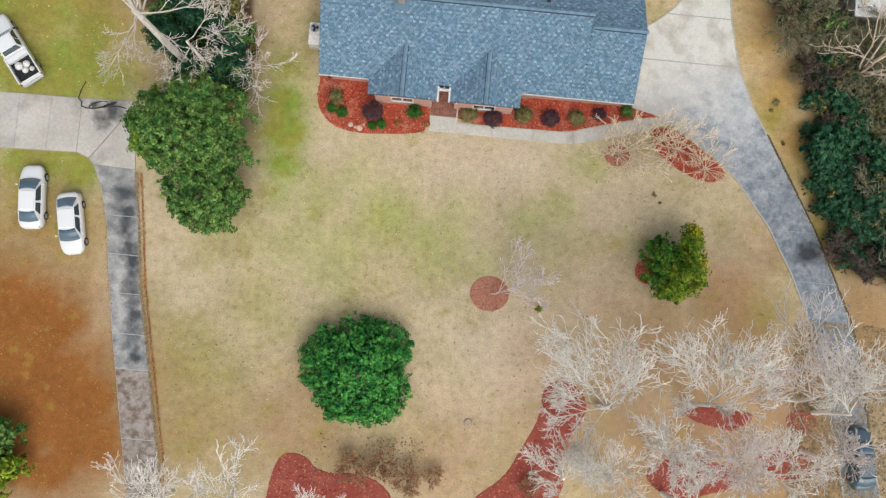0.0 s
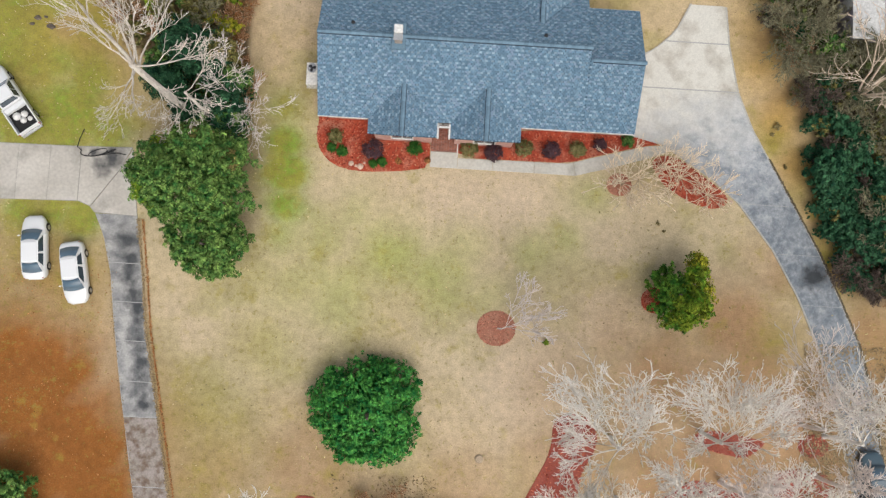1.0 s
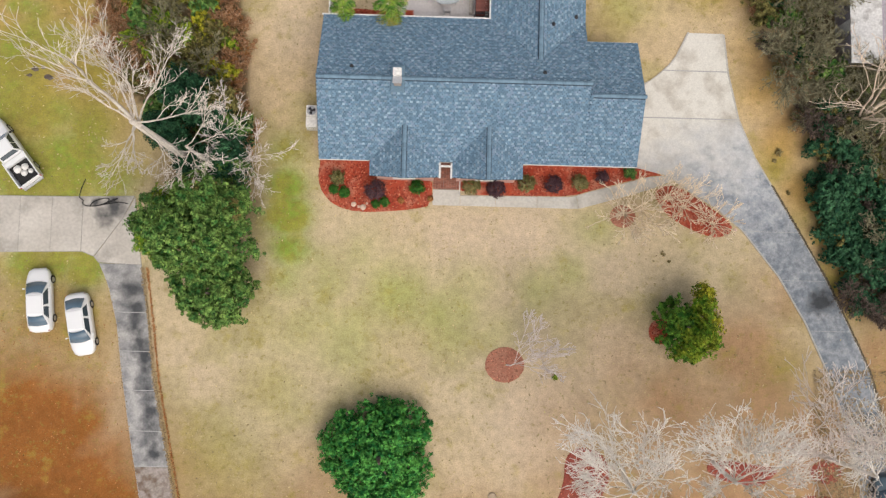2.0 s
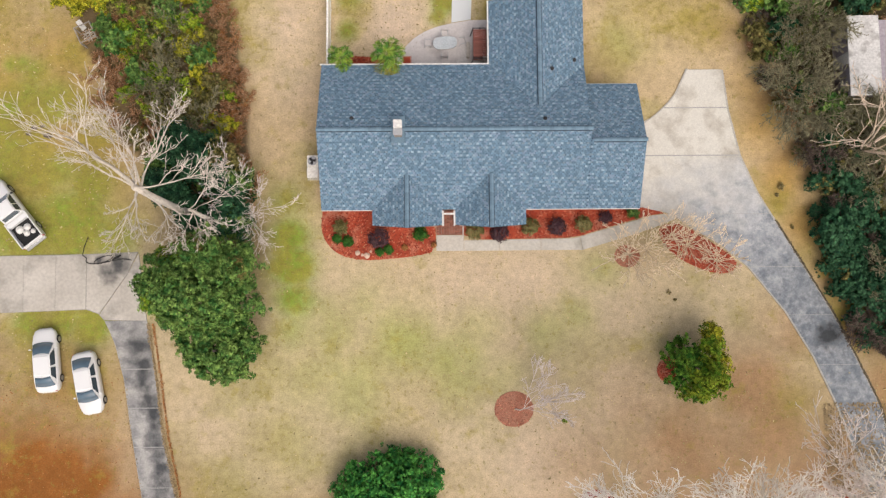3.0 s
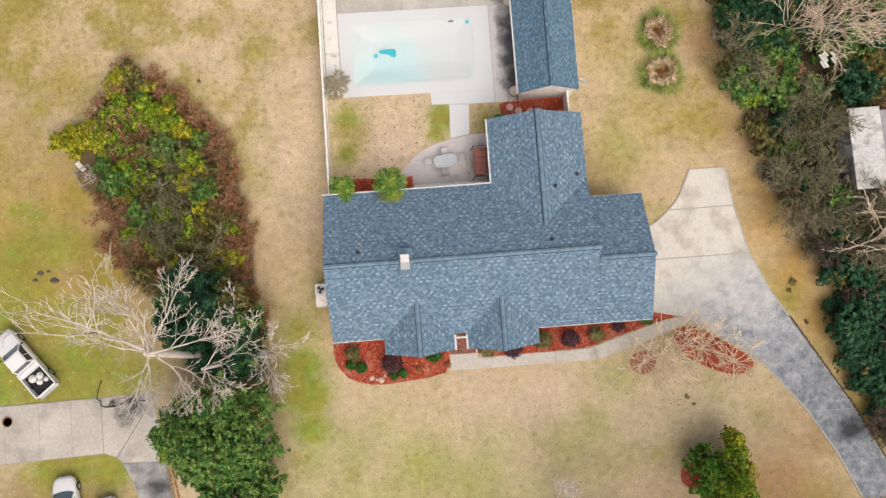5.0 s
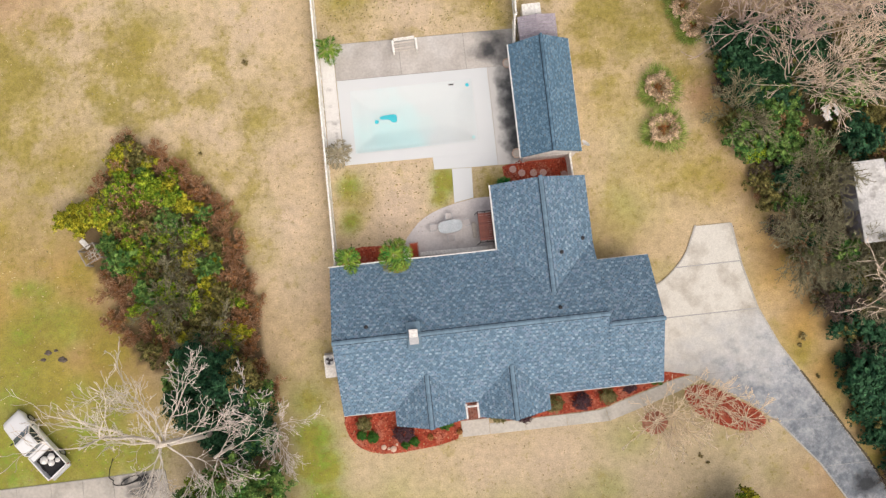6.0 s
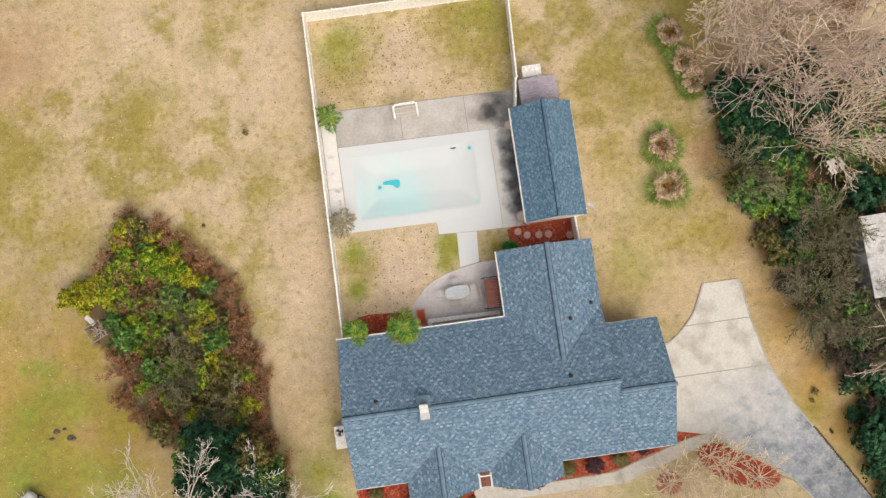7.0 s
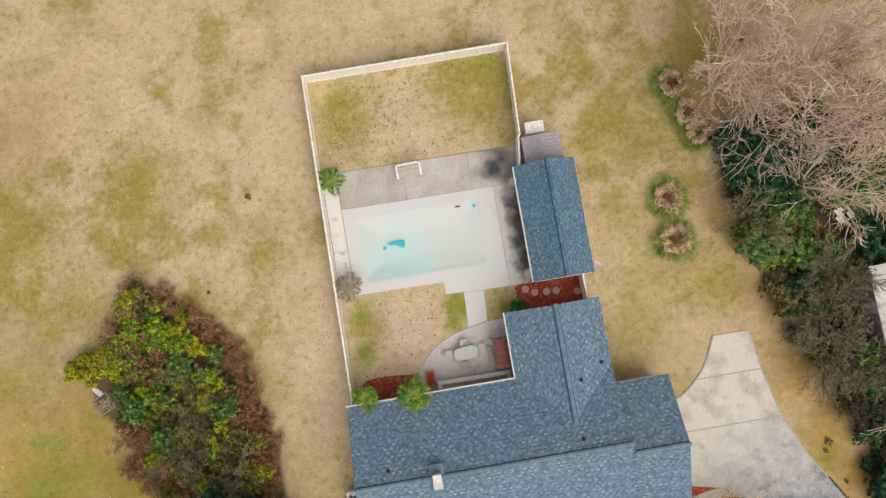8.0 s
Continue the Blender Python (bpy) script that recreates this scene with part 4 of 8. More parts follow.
for ja, jb, jm in ((8.2, 4.6, M_CONCOLD), (4.57, 1.7, M_CONCOLD), (1.67, -1.2, M_CONCOLD), (-1.23, -4.2, M_CONCOLD), (-4.23, -6.8, M_CONCOLD), (-6.83, -11.9, M_CONCEDGE), (-11.93, -17.0, M_CONCEDGE), (-17.03, -23.0, M_CONCEDGE), (-23.03, -29.0, M_CONCEDGE)):
    ys = [ja + (jb - ja) * k / 4 for k in range(5)]
    panels(ndrive, [[(edge_x(WEST, y), y) for y in ys] + [(edge_x(EAST, y), y) for y in reversed(ys)]], jm, 0.045, filler=M_JOINTPALE)

# patio, path and pool deck
patio = thing("patio", 0, 0, label="curved grey concrete patio behind the house", category="patio", kind="structure")
panels(patio, [[(-2.8, 26.6), (4.4, 26.6), (4.4, 31.3), (3.05, 31.3), (1.5, 31.05), (0.4, 30.8), (-0.6, 30.4), (-1.4, 29.9), (-2.0, 29.3), (-2.5, 28.7), (-2.8, 28.0)]], M_PATIO)
panels(patio, [[(1.5, 31.08), (3.03, 31.33), (3.15, 33.7), (1.6, 33.78)]], M_DECK, 0.05)
deck = thing("pool_deck", 0, 0, label="bleached white concrete deck round the pool, mildewed beside the shed", category="pool deck", kind="structure")
panels(deck, [[(-6.58, 34.9), (-6.0, 34.9), (-6.0, 41.58), (-6.6, 41.6)], [(-6.0, 41.0), (4.2, 41.0), (4.2, 41.45), (-6.0, 41.58)], [(-6.0, 34.9), (4.2, 34.75), (4.2, 35.4), (-6.0, 35.4)],
              [(4.2, 34.75), (5.2, 34.72), (5.2, 41.43), (4.2, 41.45)], [(0.25, 33.85), (3.25, 33.72), (5.2, 33.68), (5.2, 34.72), (0.22, 34.805)]], M_DECK, 0.06, 0.0, bevel=0)
panels(deck, [[(-6.6, 41.62), (-1.5, 41.56), (-1.5, 44.42), (-6.6, 44.5)], [(-1.48, 41.56), (3.6, 41.48), (3.6, 44.36), (-1.48, 44.42)], [(3.62, 41.47), (7.4, 41.4), (7.5, 44.3), (3.62, 44.36)]], M_DECKGREY, 0.055, 0.012, filler=M_JOINT)
panels(deck, [[(5.22, 33.66), (7.3, 33.62), (7.35, 41.4), (5.22, 41.43)]], M_DECKDARK, 0.055, 0.01)
gravel = part("gravel_strip", slab([(-7.76, 35.2), (-6.64, 35.1), (-6.66, 43.4), (-7.72, 43.6)], -0.1, 0.05, 0.02), M_GRAVEL, None)
tagged(gravel, "narrow strip of white gravel along the fence", "gravel", kind="structure")

# ---- swimming pool ----


def pool_depth(u, v, w, h):
    """Height of the basin's floor at (u, v): a gentle bowl, deepest towards the south-west."""
    rim = np.minimum(np.minimum(u, w - u), np.minimum(v, h - v))
    wall = np.clip(rim / 1.7, 0, 1)
    wall = wall * wall * (3 - 2 * wall)
    deep = np.clip(1 - (0.75 * u + 0.9 * v) / 9.0, 0, 1)
    return 0.03 - wall * (0.2 + 0.95 * deep)


def build_pool():
    x0, y0, x1, y1 = POOL
    ob = thing("swimming_pool", x0, y0, label="white plastered swimming pool with clear pale blue water", category="pool")
    w, h = x1 - x0, y1 - y0
    nu, nv = 49, 27
    u, v = np.meshgrid(np.linspace(0, w, nu), np.linspace(0, h, nv))
    idx = np.arange(nu * nv).reshape(nv, nu)
    f = np.stack([idx[:-1, :-1], idx[:-1, 1:], idx[1:, 1:], idx[1:, :-1]], -1).reshape(-1, 4)
    mesh_ob("basin", np.stack([u, v, pool_depth(u, v, w, h)], -1).reshape(-1, 3), f, M_POOL, ob, "white plaster basin", smooth=True)
    rim = bmesh.new()
    for a in ((-0.3, -0.3, w + 0.3, 0.04), (-0.3, h - 0.04, w + 0.3, h + 0.3), (-0.3, 0.04, 0.04, h - 0.04), (w - 0.04, 0.04, w + 0.3, h - 0.04)):
        box(a[0], a[1], -0.1, a[2], a[3], 0.061, 0.0, rim)
    part("coping", rim, M_DECK, ob, "white coping")
    wt = mesh_ob("water", [(0.02, 0.02, 0.05), (w - 0.02, 0.02, 0.05), (w - 0.02, h - 0.02, 0.05), (0.02, h - 0.02, 0.05)], [(0, 1, 2, 3)], M_WATER, ob, "clear still water")
    wt.visible_shadow = False
    part("skimmer_lid", lathe([(0.14, 0.06), (0.14, 0.085), (0.11, 0.09)], 12, at=(9.2, h - 0.5, 0)), M_CYAN, ob, "turquoise float")
    part("skimmer_lid", box(7.75, h - 0.4, 0.055, 8.15, h - 0.3, 0.085, 0.01), M_DARK, ob)
    part("skimmer_lid", lathe([(0.13, 0.06), (0.13, 0.085), (0.1, 0.09)], 12, at=(9.25, 0.35, 0)), M_CYANPALE, ob, "pale turquoise float")
    return ob


build_pool()
cleaner = thing("pool_cleaner", -2.75, 38.35, -0.66, 0, "turquoise pool cleaner lying on the bottom of the pool", "pool cleaner")
part("body", slab(smooth_outline([(-0.05, -0.1), (0.1, -0.38), (0.5, -0.42), (0.55, 0.15), (0.3, 0.28), (-0.8, 0.22), (-0.82, -0.05)]), 0, 0.14, 0.04), M_CYAN, cleaner)
part("float", slab(smooth_outline([(-1.25, -0.35), (-0.95, -0.35), (-0.9, -0.1), (-1.2, -0.03)]), 0, 0.12, 0.03), M_CYAN, cleaner)

# ---- mulch beds ----
BEDS = {
    "west_bed": [(-8.45, 16.9), (-8.5, 16.2), (-8.6, 15.0), (-8.1, 13.8), (-7.1, 13.0), (-5.6, 12.62), (-3.4, 12.7), (-1.2, 12.95), (0.15, 13.3), (0.15, 15.6), (-4.0, 15.7), (-4.1, 16.7)],
    "east_bed": [(2.25, 15.6), (2.3, 14.15), (8.0, 14.2), (10.8, 14.25), (12.4, 14.75), (16.6, 15.93), (18.1, 16.1), (15.2, 16.7), (6.4, 16.7), (6.4, 15.6)],
    "drive_bed": [(17.0, 15.0), (18.8, 15.4), (20.2, 14.55), (23.3, 12.5), (23.1, 11.6), (21.8, 11.3), (19.8, 12.0), (18.0, 13.1)],
    "small_bed": [(14.8 + 1.0 * math.cos(a), 12.8 + 0.9 * math.sin(a)) for a in np.linspace(0, 6.28, 12, endpoint=False)],
    "ring_bed": [(5.95 + 1.5 * math.cos(a), 1.3 + 1.35 * math.sin(a)) for a in np.linspace(0, 6.28, 18, endpoint=False)],
    "tree_bed": [(17.9 + 1.05 * math.cos(a), 4.1 + 1.0 * math.sin(a)) for a in np.linspace(0, 6.28, 14, endpoint=False)],
    "shed_bed": [(5.5, 33.5), (6.9, 33.85), (10.7, 33.85), (10.7, 31.3), (5.8, 31.3), (5.6, 32.4)],
    "palm_bed": [(-7.7, 26.5), (-7.6, 27.9), (-6.5, 28.5), (-4.5, 28.4), (-2.85, 28.2), (-2.85, 26.5)],
    "south_bed": [(10.6, -5.3), (12.0, -4.6), (13.6, -5.2), (14.2, -7.0), (12.6, -9.6), (12.8, -14.0), (9.0, -16.5), (5.0, -15.5), (6.2, -13.9), (8.2, -12.4), (9.3, -10.2), (10.6, -7.6)],
    "grove_bed": [(24.0 + 2.6 * math.cos(a) * (1 + 0.2 * math.sin(3 * a)), -6.4 + 1.0 * math.sin(a) * (1 + 0.3 * math.cos(2 * a + 1))) for a in np.linspace(0, 6.28, 12, endpoint=False)],
    "grove_bed_east": [(30.4 + 1.2 * math.cos(a), -6.2 + 0.9 * math.sin(a)) for a in np.linspace(0, 6.28, 12, endpoint=False)],
    "grove_bed_south": [(22.5 + 3.2 * math.cos(a) * (1 + 0.2 * math.sin(2 * a + 1)), -11.0 + 1.7 * math.sin(a) * (1 + 0.25 * math.cos(3 * a))) for a in np.linspace(0, 6.28, 12, endpoint=False)],
    "grove_bed_far": [(29.7 + 2.6 * math.cos(a), -9.3 + 1.4 * math.sin(a)) for a in np.linspace(0, 6.28, 12, endpoint=False)],
    "southwest_bed": [(-9.0, -12.0), (-6.8, -11.8), (-5.6, -13.2), (-2.2, -12.9), (0.2, -14.2), (0.6, -18.0), (-9.5, -18.0)],
}


def build_beds():
    rng = np.random.default_rng(7)
    for key, pts in BEDS.items():
        ob = thing("mulch_bed", 0, 0, label="bed of bright red bark mulch with a raised soft edge", category="flower bed", kind="structure")
        outline = smooth_outline(pts, 0 if key == "shed_bed" else 1 if key in ("east_bed", "west_bed", "palm_bed") else 2)
        faded = key in ("ring_bed", "small_bed")
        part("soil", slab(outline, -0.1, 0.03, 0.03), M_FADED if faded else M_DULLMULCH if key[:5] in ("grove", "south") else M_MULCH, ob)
        p = np.array(outline)
        lo, hi = p.min(0), p.max(0)
        n = int((hi - lo).prod() * (25 if key[:5] in ("grove", "south") else 55))
        c = lo + rng.random((n, 2)) * (hi - lo)
        c = c[inside(outline, c[:, 0], c[:, 1])]
        a = rng.random(len(c)) * 6.28
        tilt = rng.normal(size=len(c)) * 0.3
        u = np.stack([np.cos(a), np.sin(a), tilt], -1) * 0.09 * (0.6 + 0.8 * rng.random((len(c), 1)))
        v = np.stack([-np.sin(a), np.cos(a), rng.normal(size=len(c)) * 0.3], -1) * 0.045
        z = 0.045 + 0.03 * rng.random((len(c), 1))
        chips = mesh_ob("bark_chips", *quads(np.concatenate([c, z], 1), u, v), M_CHIPFADED if faded else M_CHIP, ob)
        tagged(chips, kind="stuff")


build_beds()

# ---- the house ----
PITCH = 0.485
EAVE = 2.6


def roof_plane(owner, name, x0, x1, y0, y1, ridge, axis, sign, keep=None, shingle=M_SHINGLE, pitch=PITCH, eave=EAVE, tab=(0.23, 0.14), seed=1, thick=0.16, pale_shingle=M_SHINGLEPALE, prow=0.0):
    """One slope over the rectangle x0..x1, y0..y1. axis 'y': it rises towards y = ridge; 'x': towards x = ridge. keep(x, y): which tabs are laid. prow: how far the front edge juts out at the ridge."""
    def up(x, y):
        c, e = (y, (y0 if sign > 0 else y1)) if axis == "y" else (x, (x0 if sign > 0 else x1))
        return eave + pitch * (c - e) * sign
    bm = bmesh.new()
    cs = ((x0, y0 - prow * (sign < 0)), (x1, y0 - prow * (sign > 0)), (x1, y1), (x0, y1))
    top = [bm.verts.new((x, y, up(x, y))) for x, y in cs]
    low = [bm.verts.new((x, y, up(x, y) - thick)) for x, y in cs]
    bm.faces.new(top)
    bm.faces.new(low[::-1])
    for k in range(4):
        bm.faces.new((top[k], low[k], low[(k + 1) % 4], top[(k + 1) % 4]))
    pl = part(name, bm, M_ROOFDECK, owner)
    rng = np.random.default_rng(seed)
    run = (y1 - y0) if axis == "y" else (x1 - x0)
    wide = (x1 - x0) if axis == "y" else (y1 - y0)
    rows, cols = int(run / (tab[1] / math.hypot(1, pitch))), int(wide / tab[0]) + 1
    r, c = np.meshgrid(np.arange(rows), np.arange(cols), indexing="ij")
    step = run / rows
    a = c * tab[0] + (r % 2) * tab[0] * 0.5 - tab[0] * 0.25 + rng.normal(size=r.shape) * 0.012
    a0, a1 = np.clip(a, 0, wide), np.clip(a + tab[0] - 0.02, 0, wide)
    s0, s1 = r * step - 0.02, (r + 1) * step
    ok = (a1 - a0) > 0.03
    a0, a1, s0, s1 = a0[ok], a1[ok], s0[ok], s1[ok]
    lift = 0.014 + 0.012 * rng.random(len(a0))

    def place(al, sl, h):
        if axis == "y":
            x, y = x0 + al, (y0 + sl if sign > 0 else y1 - sl)
        else:
            x, y = (x0 + sl if sign > 0 else x1 - sl), y0 + al - prow * (sl / run) * (1 - al / wide)
        return np.stack([x, y, up(x, y) + h], -1)
    pale = (((r % 2 == 0) & ((c + (r // 2) % 2) % 2 == 0)) & (rng.random(r.shape) < 0.6))[ok]
    vs = np.stack([place(a0, s0, lift), place(a1, s0, lift), place(a1, s1, 0.004 + 0 * lift), place(a0, s1, 0.004 + 0 * lift), place(a0, s0, 0 * lift), place(a1, s0, 0 * lift)], 1)
    if keep is not None:
        mid = vs[:, :4].mean(1)
        laid = keep(mid[:, 0], mid[:, 1])
        vs, pale = vs[laid], pale[laid]
    for nm, those, mm in (("shingles", vs[~pale], shingle), ("pale_shingles", vs[pale], pale_shingle)):
        base = 6 * np.arange(len(those))[:, None]
        f = np.concatenate([base + np.array([0, 1, 2, 3]), base + np.array([4, 5, 1, 0])])
        tagged(mesh_ob(nm, those.reshape(-1, 3), f, mm, pl), kind="stuff")
    return pl


def ridge_caps(owner, a, b, slope, material=M_RIDGE, half=0.15, pitch=PITCH):
    """Folded cap pieces along a ridge from a to b, on a raised vent with open dark sides, dark strips painting its
    shadow.
    """
    a, b = Vector(a), Vector(b)
    d = (b - a).normalized()
    s = d.cross(Vector((0, 0, 1))).normalized()
    n = max(1, int((b - a).length / 0.3))
    vs, fs = [], []
    for k in range(n):
        p, q = a + (b - a) * k / n, a + (b - a) * (k + 1.25) / n
        for e, h in ((p, 0.125), (q, 0.105)):
            for t in (-half, 0, half):
                vs.append(e + s * t + Vector((0, 0, h - abs(t) * pitch)))
        o = 6 * k
        fs += [(o, o + 1, o + 4, o + 3), (o + 1, o + 2, o + 5, o + 4)]
    # dark strips flat on the shingles stand in for the vent's shadow line
    w = half + 0.05
    sv = [e + s * t + Vector((0, 0, h - abs(t) * pitch)) for e in (a, b) for t, h in ((-w, 0.03), (-half + 0.01, 0.035), (-half + 0.01, 0.11), (half - 0.01, 0.11), (half - 0.01, 0.035), (w, 0.03))]
    mesh_ob("ridge_vent", sv, [(k, k + 1, k + 7, k + 6) for k in (0, 1, 3, 4)], M_RIDGESHADE, owner)
    return tagged(mesh_ob("ridge_cap", vs, fs, material, owner), kind="stuff")


def wall_with_openings(owner, name, p, q, z1, holes=(), thick=0.2, material=M_BRICK):
    """A wall from p to q, up to z1; holes: (from, to, sill, head) along it, each glazed or closed by a door."""
    p, q = Vector((*p, 0)), Vector((*q, 0))
    d = (q - p).normalized()
    nrm = Vector((d.y, -d.x, 0))
    L = (q - p).length
    bm = bmesh.new()

    def block(s0, s1, z0, zz):
        if s1 - s0 < 0.01 or zz - z0 < 0.01:
            return
        vs = []
        for z in (z0, zz):
            for s, t in ((s0, 0), (s1, 0), (s1, -thick), (s0, -thick)):
                vs.append(bm.verts.new(p + d * s + nrm * t + Vector((0, 0, z))))
        for f in ((3, 2, 1, 0), (4, 5, 6, 7), (0, 1, 5, 4), (1, 2, 6, 5), (2, 3, 7, 6), (3, 0, 4, 7)):
            bm.faces.new([vs[i] for i in f])
    at = 0.0
    for s0, s1, sill, head in sorted(holes):
        block(at, s0, -0.1, z1)
        block(s0, s1, -0.1, sill)
        block(s0, s1, head, z1)
        at = s1
    block(at, L, -0.1, z1)
    wall = part(name, bm, material, owner)
    for s0, s1, sill, head in holes:
        fb = bmesh.new()

        def bar(a0, a1, b0, b1, t0, t1, target):
            vs = []
            for z in (b0, b1):
                for s, t in ((a0, t0), (a1, t0), (a1, t1), (a0, t1)):
                    vs.append(target.verts.new(p + d * s + nrm * t + Vector((0, 0, z))))
            for f in ((3, 2, 1, 0), (4, 5, 6, 7), (0, 1, 5, 4), (1, 2, 6, 5), (2, 3, 7, 6), (3, 0, 4, 7)):
                target.faces.new([vs[i] for i in f])
        for a0, a1, b0, b1 in ((s0, s0 + 0.07, sill, head), (s1 - 0.07, s1, sill, head), (s0 + 0.07, s1 - 0.07, sill, sill + 0.07), (s0 + 0.07, s1 - 0.07, head - 0.07, head), ((s0 + s1) / 2 - 0.03, (s0 + s1) / 2 + 0.03, sill + 0.07, head - 0.07)):
            bar(a0, a1, b0, b1, -0.12, 0.02, fb)
        wn = part("window_frame", fb, M_WHITE, wall, "white frame")
        gb = bmesh.new()
        bar(s0 + 0.07, s1 - 0.07, sill + 0.07, head - 0.07, -0.09, -0.07, gb)
        part("pane", gb, M_GLASSDARK, wall)
    return wall


def build_house():
    h = thing("house", 0, 0, label="single-storey red brick house with slate-blue shingle roof and white trim", category="house")
    # walls, set back under the eaves
    o = 0.42
    wall_with_openings(h, "front_wall", (-8.19 + o, 16.2 + o), (-4.45 + o, 16.2 + o), 2.5, [(1.0, 2.4, 0.9, 2.1)])
    wall_with_openings(h, "front_wall", (-4.45 + o, 15.156), (0.25, 15.156), 2.5, [(1.2, 2.9, 0.7, 1.9)])
    wall_with_openings(h, "front_wall", (0.25, 16.6), (1.95, 16.6), 2.5, [(0.35, 1.3, 0.05, 2.1)])
    wall_with_openings(h, "front_wall", (1.95, 15.156), (6.75 - o, 15.156), 2.5, [(1.4, 3.1, 0.7, 1.9)])
    wall_with_openings(h, "front_wall", (6.75 - o, 16.2 + o), (15.15 - o, 16.2 + o), 2.5, [(1.0, 2.4, 0.9, 2.1), (4.2, 5.6, 0.9, 2.1)])
    wall_with_openings(h, "side_wall", (15.15 - o, 16.62 + 0.2), (15.15 - o, 25.45 - o), 2.5, [(2.2, 7.0, 0.05, 2.2)])
    wall_with_openings(h, "back_wall", (15.15 - o, 25.45 - o), (11.22 - o, 25.45 - o), 2.5)
    wall_with_openings(h, "side_wall", (11.22 - o, 25.03), (11.22 - o, 31.75 - o), 2.5, [(1.5, 2.8, 0.9, 2.1)])
    wall_with_openings(h, "back_wall", (11.22 - o, 31.75 - o), (4.2 + o, 31.75 - o), 2.5, [(2.5, 4.2, 0.9, 2.1)])
    wall_with_openings(h, "side_wall", (4.2 + o, 31.33), (4.2 + o, 26.95 - o), 2.5, [(1.6, 3.4, 0.05, 2.1)])
    wall_with_openings(h, "back_wall", (4.2 + o, 26.95 - o), (-8.19 + o, 26.95 - o), 2.5, [(1.2, 4.6, 0.05, 2.1), (8.0, 9.6, 0.9, 2.1)])
    wall_with_openings(h, "side_wall", (-8.19 + o, 26.53), (-8.19 + o, 16.2 + o), 2.5, [(3.0, 4.2, 0.9, 2.1)])
    wall_with_openings(h, "front_wall", (0.25, 16.6), (0.25, 15.56), 2.5)
    wall_with_openings(h, "front_wall", (1.95, 15.56), (1.95, 16.6), 2.5)
    # gable ends
    zr, yr = EAVE + PITCH * 5.375, 21.575
    for x, t in ((-8.19 + o, 0.2), (11.22 - o, -0.2)):
        bm = bmesh.new()
        tri = [(16.62, 2.5), (26.53, 2.5), (yr, zr - 0.32)]
        a, b = [bm.verts.new((x, y, z)) for y, z in tri], [bm.verts.new((x + t, y, z)) for y, z in tri]
        bm.faces.new(a), bm.faces.new(b)
        for k in range(3):
            bm.faces.new((a[k], a[(k + 1) % 3], b[(k + 1) % 3], b[k]))
        part("gable", bm, M_BRICK, h)
    for (gx0, gx1, gy, t, top) in ((4.2 + o, 11.22 - o, 31.33, -0.2, 4.15), (-4.45 + o, 0.25, 15.156, 0.2, 3.6), (1.95, 6.75 - o, 15.156, 0.2, 3.6)):
        bm = bmesh.new()
        tri = [(gx0, 2.5), (gx1, 2.5), ((gx0 + gx1) / 2, top - 0.1)]
        a, b = [bm.verts.new((x, gy, z)) for x, z in tri], [bm.verts.new((x, gy + t, z)) for x, z in tri]
        bm.faces.new(a), bm.faces.new(b)
        for k in range(3):
            bm.faces.new((a[k], a[(k + 1) % 3], b[(k + 1) % 3], b[k]))
        part("gable", bm, M_BRICK, h)
    # roof slopes
    roof_plane(h, "roof_front", -8.19, 11.22, 16.2, 21.575, yr, "y", 1, seed=2)
    roof_plane(h, "roof_back", -8.19, 11.22, 21.575, 26.95, yr, "y", -1, seed=3, keep=lambda x, y: ~((np.abs(x - 7.71) < y - 23.45) & (x > 4.2)))
    roof_plane(h, "garage_roof_front", 11.22, 15.15, 16.2, 20.825, 20.825, "y", 1, seed=4)
    roof_plane(h, "garage_roof_back", 11.22, 15.15, 20.825, 25.45, 20.825, "y", -1, seed=5)
    roof_plane(h, "wing_roof_west", 4.2, 7.71, 23.2, 31.8, 7.71, "x", 1, seed=6, keep=lambda x, y: (7.71 - x) < y - 23.3)
    roof_plane(h, "wing_roof_east", 7.71, 11.22, 23.2, 31.8, 7.71, "x", -1, seed=7, keep=lambda x, y: (x - 7.71) < y - 23.3)
    for gx0, gx1, s in ((-4.45, 0.62, 8), (1.58, 6.75, 10)):
        gm = (gx0 + gx1) / 2
        roof_plane(h, "front_gable_west", gx0, gm, 15.05, 18.8, gm, "x", 1, seed=s, keep=lambda x, y, g=gm, a=gx0: (x - a) > (y - 16.2) - 0.1, prow=0.3)
        roof_plane(h, "front_gable_east", gm, gx1, 15.05, 18.8, gm, "x", -1, seed=s + 1, keep=lambda x, y, g=gm, a=gx1: (a - x) > (y - 16.2) - 0.1, prow=0.3)
        ridge_caps(h, (gm, 14.74, EAVE + PITCH * (gx1 - gx0) / 2), (gm, 18.55, EAVE + PITCH * (gx1 - gx0) / 2), PITCH)
    ridge_caps(h, (-8.19, yr, zr), (11.22, yr, zr), PITCH)
    ridge_caps(h, (11.4, 20.825, EAVE + PITCH * 4.625), (15.15, 20.825, EAVE + PITCH * 4.625), PITCH)
    ridge_caps(h, (7.71, 23.4, EAVE + PITCH * 3.575), (7.71, 31.8, EAVE + PITCH * 3.575), PITCH)
